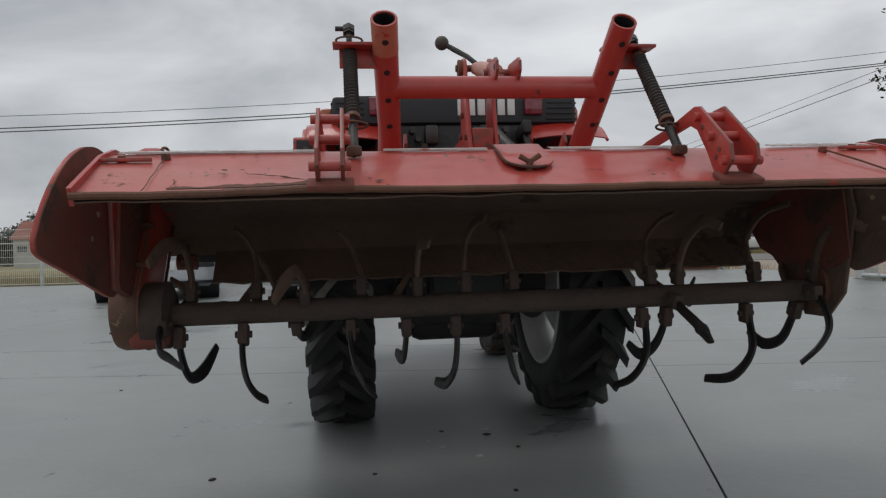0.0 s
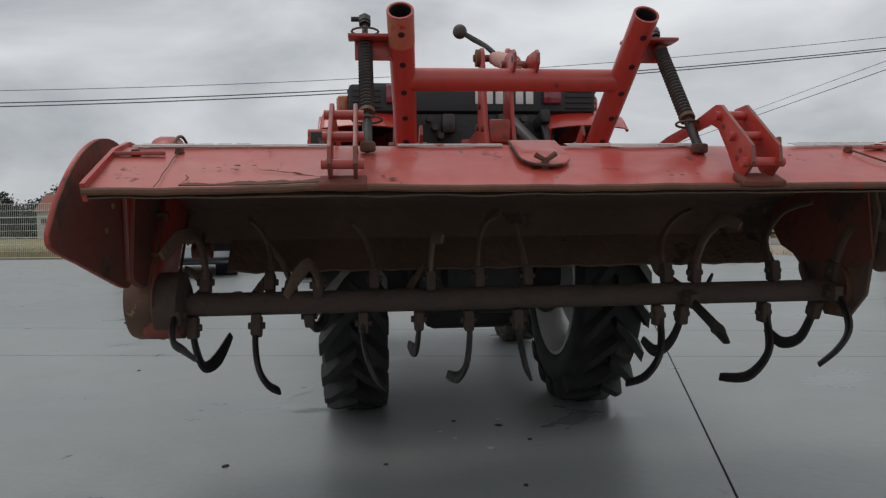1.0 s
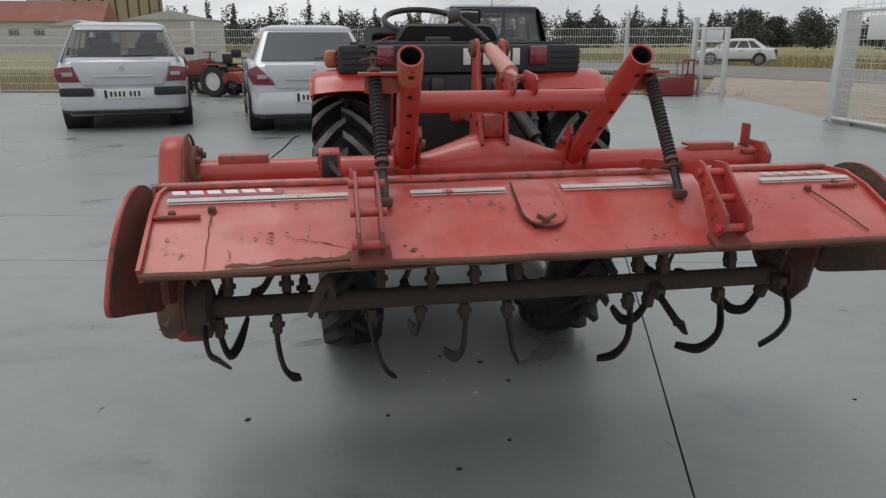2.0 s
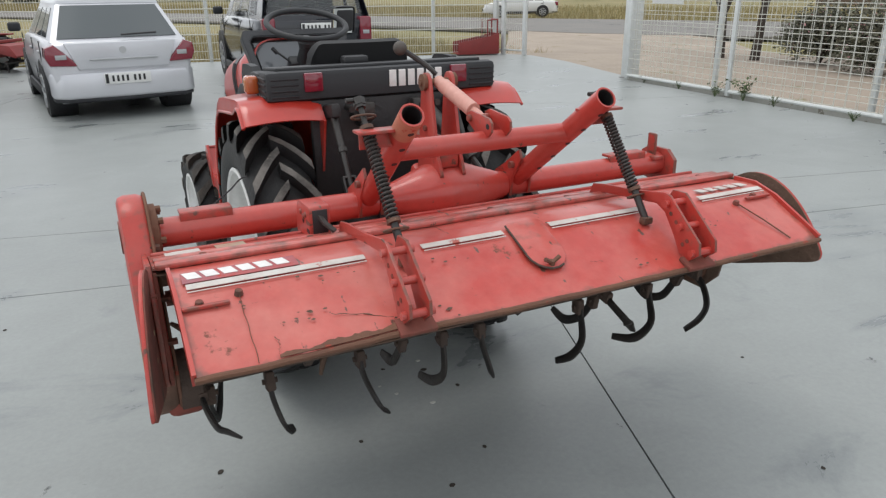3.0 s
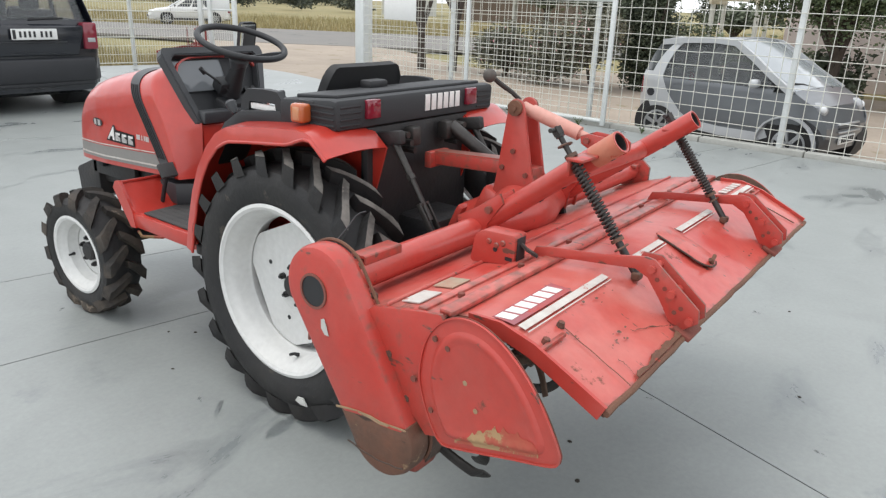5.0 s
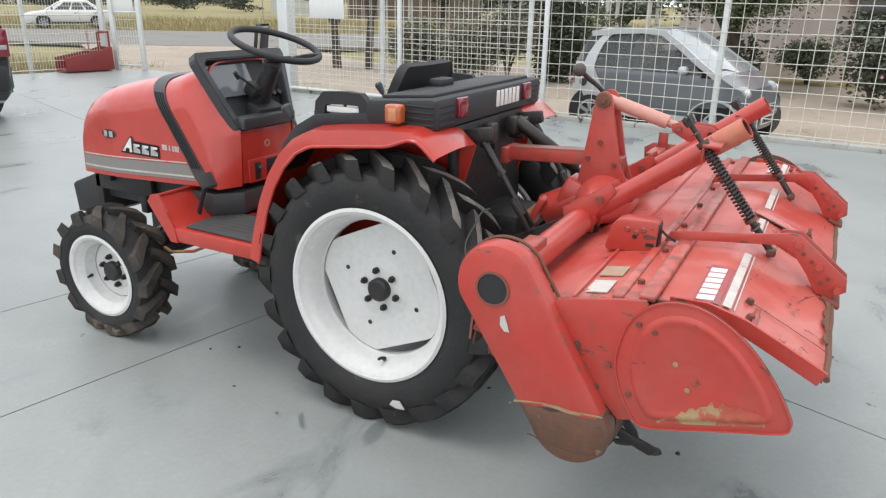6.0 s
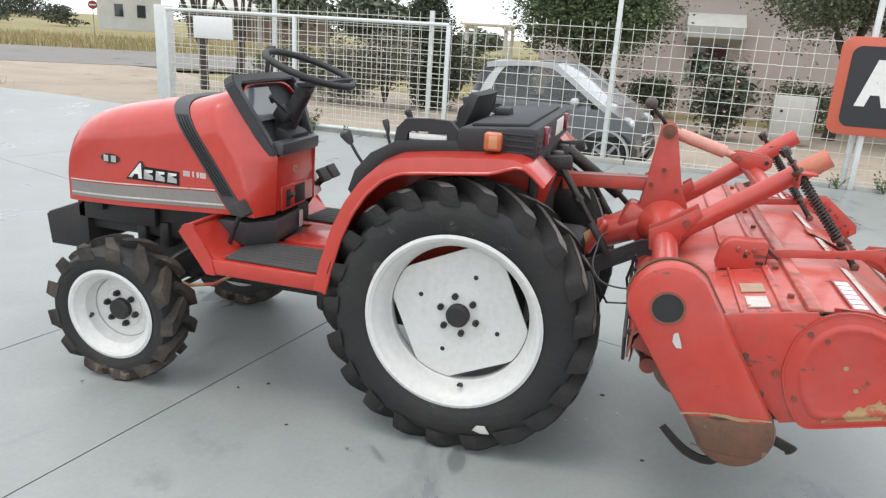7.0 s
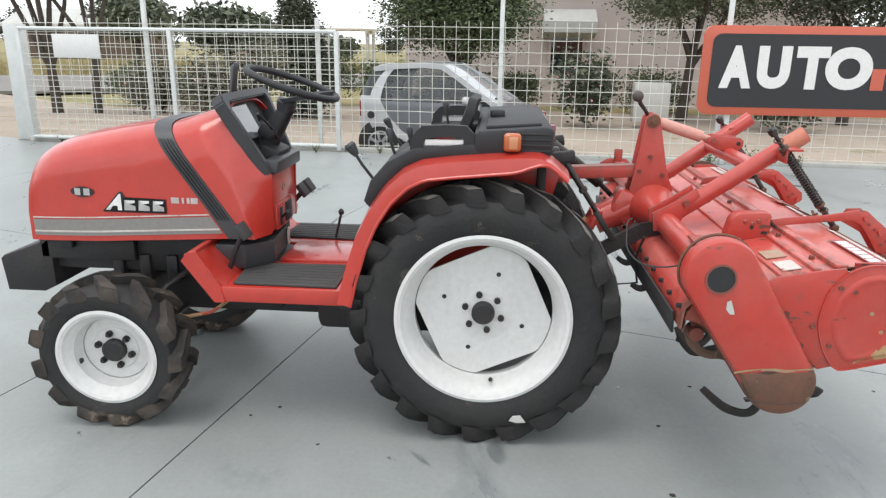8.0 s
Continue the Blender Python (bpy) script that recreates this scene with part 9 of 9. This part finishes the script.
# ---------------------------------------------------------------- small red tractor and transport box at the yard's end
mini = thing("small_tractor", "small old dark red tractor with tiller by the fence", "tractor", Matrix.Translation((-2.75, 14.55, 0)) @ pose(0, 0, 0, 0, 0, 62) @ Matrix.Diagonal((0.86, 0.86, 0.86, 1)))
bm = new_bm()
prism(bm, [(0.35, 0.55), (1.25, 0.55), (1.28, 0.80), (1.15, 0.90), (0.45, 0.98), (0.35, 0.92)], -0.2, 0.2, "x", 0.03)
part("hood", bm, M["oldred"], mini)
bm = new_bm()
bx(bm, (0, 0.5, 0.48), (0.3, 1.3, 0.25), 0.03)
bx(bm, (0, -0.1, 0.62), (0.5, 0.4, 0.3), 0.03)
part("chassis", bm, M["iron"], mini)
for s in (-1, 1):
    for wy, r, hwid in ((0.0, 0.40, 0.10), (1.0, 0.27, 0.08)):
        w = new("wheel")
        w.parent = mini
        w.location = (s * 0.42, wy, r)
        bm = new_bm()
        lathe(bm, [(r * 0.6, -hwid), (r * 0.9, -hwid), (r, -hwid * 0.7), (r, hwid * 0.7), (r * 0.9, hwid), (r * 0.6, hwid)], (0, 0, 0), 28, "x", True)
        for k in range(14):
            a = 2 * math.pi * k / 14
            bx(bm, (0, r * math.cos(a), r * math.sin(a)), (hwid * 1.7, 0.04, 0.04), 0.0, (math.degrees(a), 0, 0))
        part("tyre", bm, M["rubber"], w)
        bm = new_bm()
        cyl(bm, (-hwid * 0.6, 0, 0), (hwid * 0.6, 0, 0), r * 0.62, n=24)
        part("rim", bm, M["white"], w)
    bm = new_bm()
    bx(bm, (s * 0.40, 0.0, 0.83), (0.24, 0.62, 0.04), 0.015)
    part("fender", bm, M["oldred"], mini)
bm = new_bm()
bx(bm, (0, 0.02, 0.86), (0.4, 0.36, 0.07), 0.03)
bx(bm, (0, -0.17, 0.98), (0.4, 0.06, 0.24), 0.02)
part("seat", bm, M["black"], mini)
bm = new_bm()
cyl(bm, (0, 0.42, 0.85), (0, 0.36, 1.14), 0.02, n=10)
lathe(bm, [(0.17, 1.13), (0.19, 1.14), (0.17, 1.155), (0.155, 1.14)], (0, 0.36, 0), 28, "z", True)
part("steering_wheel", bm, M["black"], mini)
bm = new_bm()
prism(bm, [(-0.45, 0.35), (-0.40, 0.55), (-0.60, 0.66), (-0.85, 0.62), (-1.0, 0.40), (-0.95, 0.36), (-0.6, 0.46)], -0.65, 0.65, "x", 0.01)
bx(bm, (0, -0.50, 0.70), (0.9, 0.07, 0.07), 0.015)
part("tiller_cover", bm, M["oldred"], mini)
bm = new_bm()
cyl(bm, (-0.6, -0.68, 0.24), (0.6, -0.68, 0.24), 0.035, n=12)
for k in range(9):
    a = k * 1.1
    bx(bm, (-0.55 + 0.137 * k, -0.68 + 0.1 * math.sin(a), 0.24 - 0.1 * math.cos(a)), (0.02, 0.03, 0.22), 0.004, (math.degrees(a), 0, 0))
part("tine_rotor", bm, M["tine"], mini)

boxm = thing("transport_box", "low red steel transport box standing by the far gate", "transport box", Matrix.Translation((7.35, 12.45, 0)) @ pose(0, 0, 0, 0, 0, -12))
bm = new_bm()
for p, q in (((-0.5, 0.0), (0.5, 0.0)), ((-0.5, 0.5), (0.5, 0.5))):
    prism(bm, [(-0.5, 0.03), (0.5, 0.03), (0.5, 0.50), (0.2, 0.42), (-0.5, 0.30)], p[1] - 0.01, p[1] + 0.01, "y", 0.002)
bx(bm, (0, 0.25, 0.04), (1.0, 0.5, 0.03), 0.004)
bx(bm, (0.49, 0.25, 0.26), (0.02, 0.5, 0.46), 0.003)
part("tray", bm, M["oldred"], boxm)
bm = new_bm()
for k in (0.02, 0.48):
    sweep(bm, [(0.46, k, 0.3), (0.46, k, 0.82)], 0.02, 8)
    sweep(bm, [(0.22, k, 0.3), (0.22, k, 0.80)], 0.014, 8)
sweep(bm, [(0.46, 0.02, 0.80), (0.46, 0.48, 0.80)], 0.02, 8)
sweep(bm, [(0.46, 0.02, 0.80), (0.22, 0.02, 0.79)], 0.014, 8)
part("headstock", bm, M["oldred"], boxm)

# ---------------------------------------------------------------- weeds at the kerb, crumbs on the concrete
rr = random.Random(15)
for k, (x, y, h) in enumerate(((6.98, 4.25, 0.34), (6.97, 4.75, 0.20), (6.92, 3.7, 0.14), (6.85, 1.6, 0.12), (6.80, 2.5, 0.12), (6.62, -2.9, 0.20), (6.60, -3.4, 0.26), (6.58, -4.0, 0.16), (7.1, 5.6, 0.12), (7.2, 6.5, 0.12))):
    bm = new_bm()
    for j in range(11):
        a = rr.uniform(0, 6.28)
        d = h * rr.uniform(0.2, 0.75)
        tip = (math.cos(a) * d, math.sin(a) * d, h * rr.uniform(0.5, 1.05))
        sweep(bm, [(0, 0, -0.01), (tip[0] * 0.4, tip[1] * 0.4, tip[2] * 0.6), tip], [0.003, 0.0025, 0.001], 4)
        for q in range(7):
            t = rr.uniform(0.3, 1.0)
            c = Vector(tip) * t
            u = Vector((rr.uniform(-1, 1), rr.uniform(-1, 1), rr.uniform(-0.3, 0.8))).normalized() * h * 0.16
            v = u.cross(Vector((rr.uniform(-1, 1), rr.uniform(-1, 1), 1))).normalized() * h * 0.05
            bm.faces.new([bm.verts.new(p) for p in (c, c + u * 0.5 + v, c + u, c + u * 0.5 - v)])
    ob = solid("weed", bm, M["weed"], "small green weed growing at the kerb", "weed", group="kerb weeds", smooth=0)
    ob.location = (x, y, 0.0)

CRUMBS = [(-0.819, -0.678, 0.016), (-0.35, -0.73, 0.012), (0.02, -0.95, 0.012), (-0.351, 0.851, 0.012), (-0.43, 0.95, 0.010), (-0.17, -1.08, 0.014),
          (0.12, -0.55, 0.014), (0.05, -0.38, 0.018), (-0.10, -0.30, 0.012), (0.06, -1.78, 0.010),
          (-1.55, 0.85, 0.012), (-0.62, 0.62, 0.010), (-0.52, 1.60, 0.010), (0.95, -1.55, 0.012), (1.3, -0.9, 0.010), (1.9, -1.3, 0.012), (-1.70, -1.05, 0.010)]
for x, y, r in CRUMBS:
    bm = new_bm()
    r *= 0.58
    bmesh.ops.create_icosphere(bm, subdivisions=2, radius=r)
    sd = rr.uniform(0, 50)
    for v in bm.verts:
        v.co *= 1 + 0.45 * noise.noise(v.co * (1.4 / r) + Vector((sd, 0, 0)))
        v.co.z *= 0.32
        v.co.x *= 1.3
    ob = solid("soil_crumb", bm, M["debris"], "dark crumb of soil lying on the concrete", "soil crumb", group="soil crumbs")
    ob.matrix_world = pose(x, y, r * 0.25, 0, 0, rr.uniform(0, 180))
for x, y, r in ((-0.02, -0.62, 0.011), (-0.12, -0.50, 0.008), (0.06, -0.30, 0.010), (-0.16, -0.42, 0.007)):
    bm = new_bm()
    prism(bm, [(r, 0), (0.3 * r, 0.7 * r), (-r, 0.3 * r), (-0.6 * r, -0.6 * r), (0.5 * r, -0.5 * r)], 0.0, 0.003, "z")
    ob = solid("paint_flake", bm, M["chip"], "pale flake lying on the concrete", "flake", group="pale flakes")
    ob.location = (x, y, 0.0)

# wet marks left on the concrete
for x, y, w, d, turn in ((-0.59, 0.06, 0.30, 0.40, 10), (0.36, -1.12, 0.34, 0.26, 25), (-0.66, 0.12, 0.36, 0.46, 20), (-0.58, -0.18, 0.30, 0.30, -30), (-0.86, 0.30, 0.50, 0.34, 10), (-0.66, 1.30, 0.36, 0.30, 40), (-0.80, 1.62, 0.40, 0.26, -15), (-1.5, -0.55, 0.6, 0.34, 12),
                         (0.10, -0.45, 0.5, 0.30, 0), (-0.35, -1.9, 0.8, 0.4, 8), (-2.4, 1.6, 0.9, 0.35, -20), (-2.1, 3.4, 1.1, 0.4, 5), (1.6, -1.2, 0.9, 0.4, 15), (0.7, -2.3, 0.7, 0.3, -25), (-1.9, 7.6, 1.6, 0.7, 4),
                         (0.6, 6.9, 1.3, 0.5, -6), (2.9, 6.2, 1.6, 0.5, 10), (-3.0, -0.4, 0.8, 0.4, -12), (5.3, 2.0, 1.7, 0.7, 24), (4.8, 0.9, 1.5, 0.6, 38), (5.9, 3.4, 1.2, 0.5, 70), (4.2, 2.9, 1.3, 0.4, 20), (5.9, 0.2, 1.5, 0.5, 80),
                         (0.86, 6.23, 1.0, 0.4, 0), (-1.2, 4.0, 0.7, 0.3, 10), (-1.05, 5.6, 1.2, 0.35, -8), (0.4, -1.75, 0.7, 0.35, 20), (3.6, 1.3, 1.2, 0.35, 30)):
    bm = new_bm()
    prism(bm, [(w / 2 * math.cos(a) * 1.0, d / 2 * math.sin(a)) for a in [k * 2 * math.pi / 28 for k in range(28)]], 0.0, 0.0014, "z")
    ob = part("wet_mark", bm, M["damp"], yard, "dark ragged wet mark")
    ob.matrix_world = pose(x, y, 0.0003, 0, 0, turn)
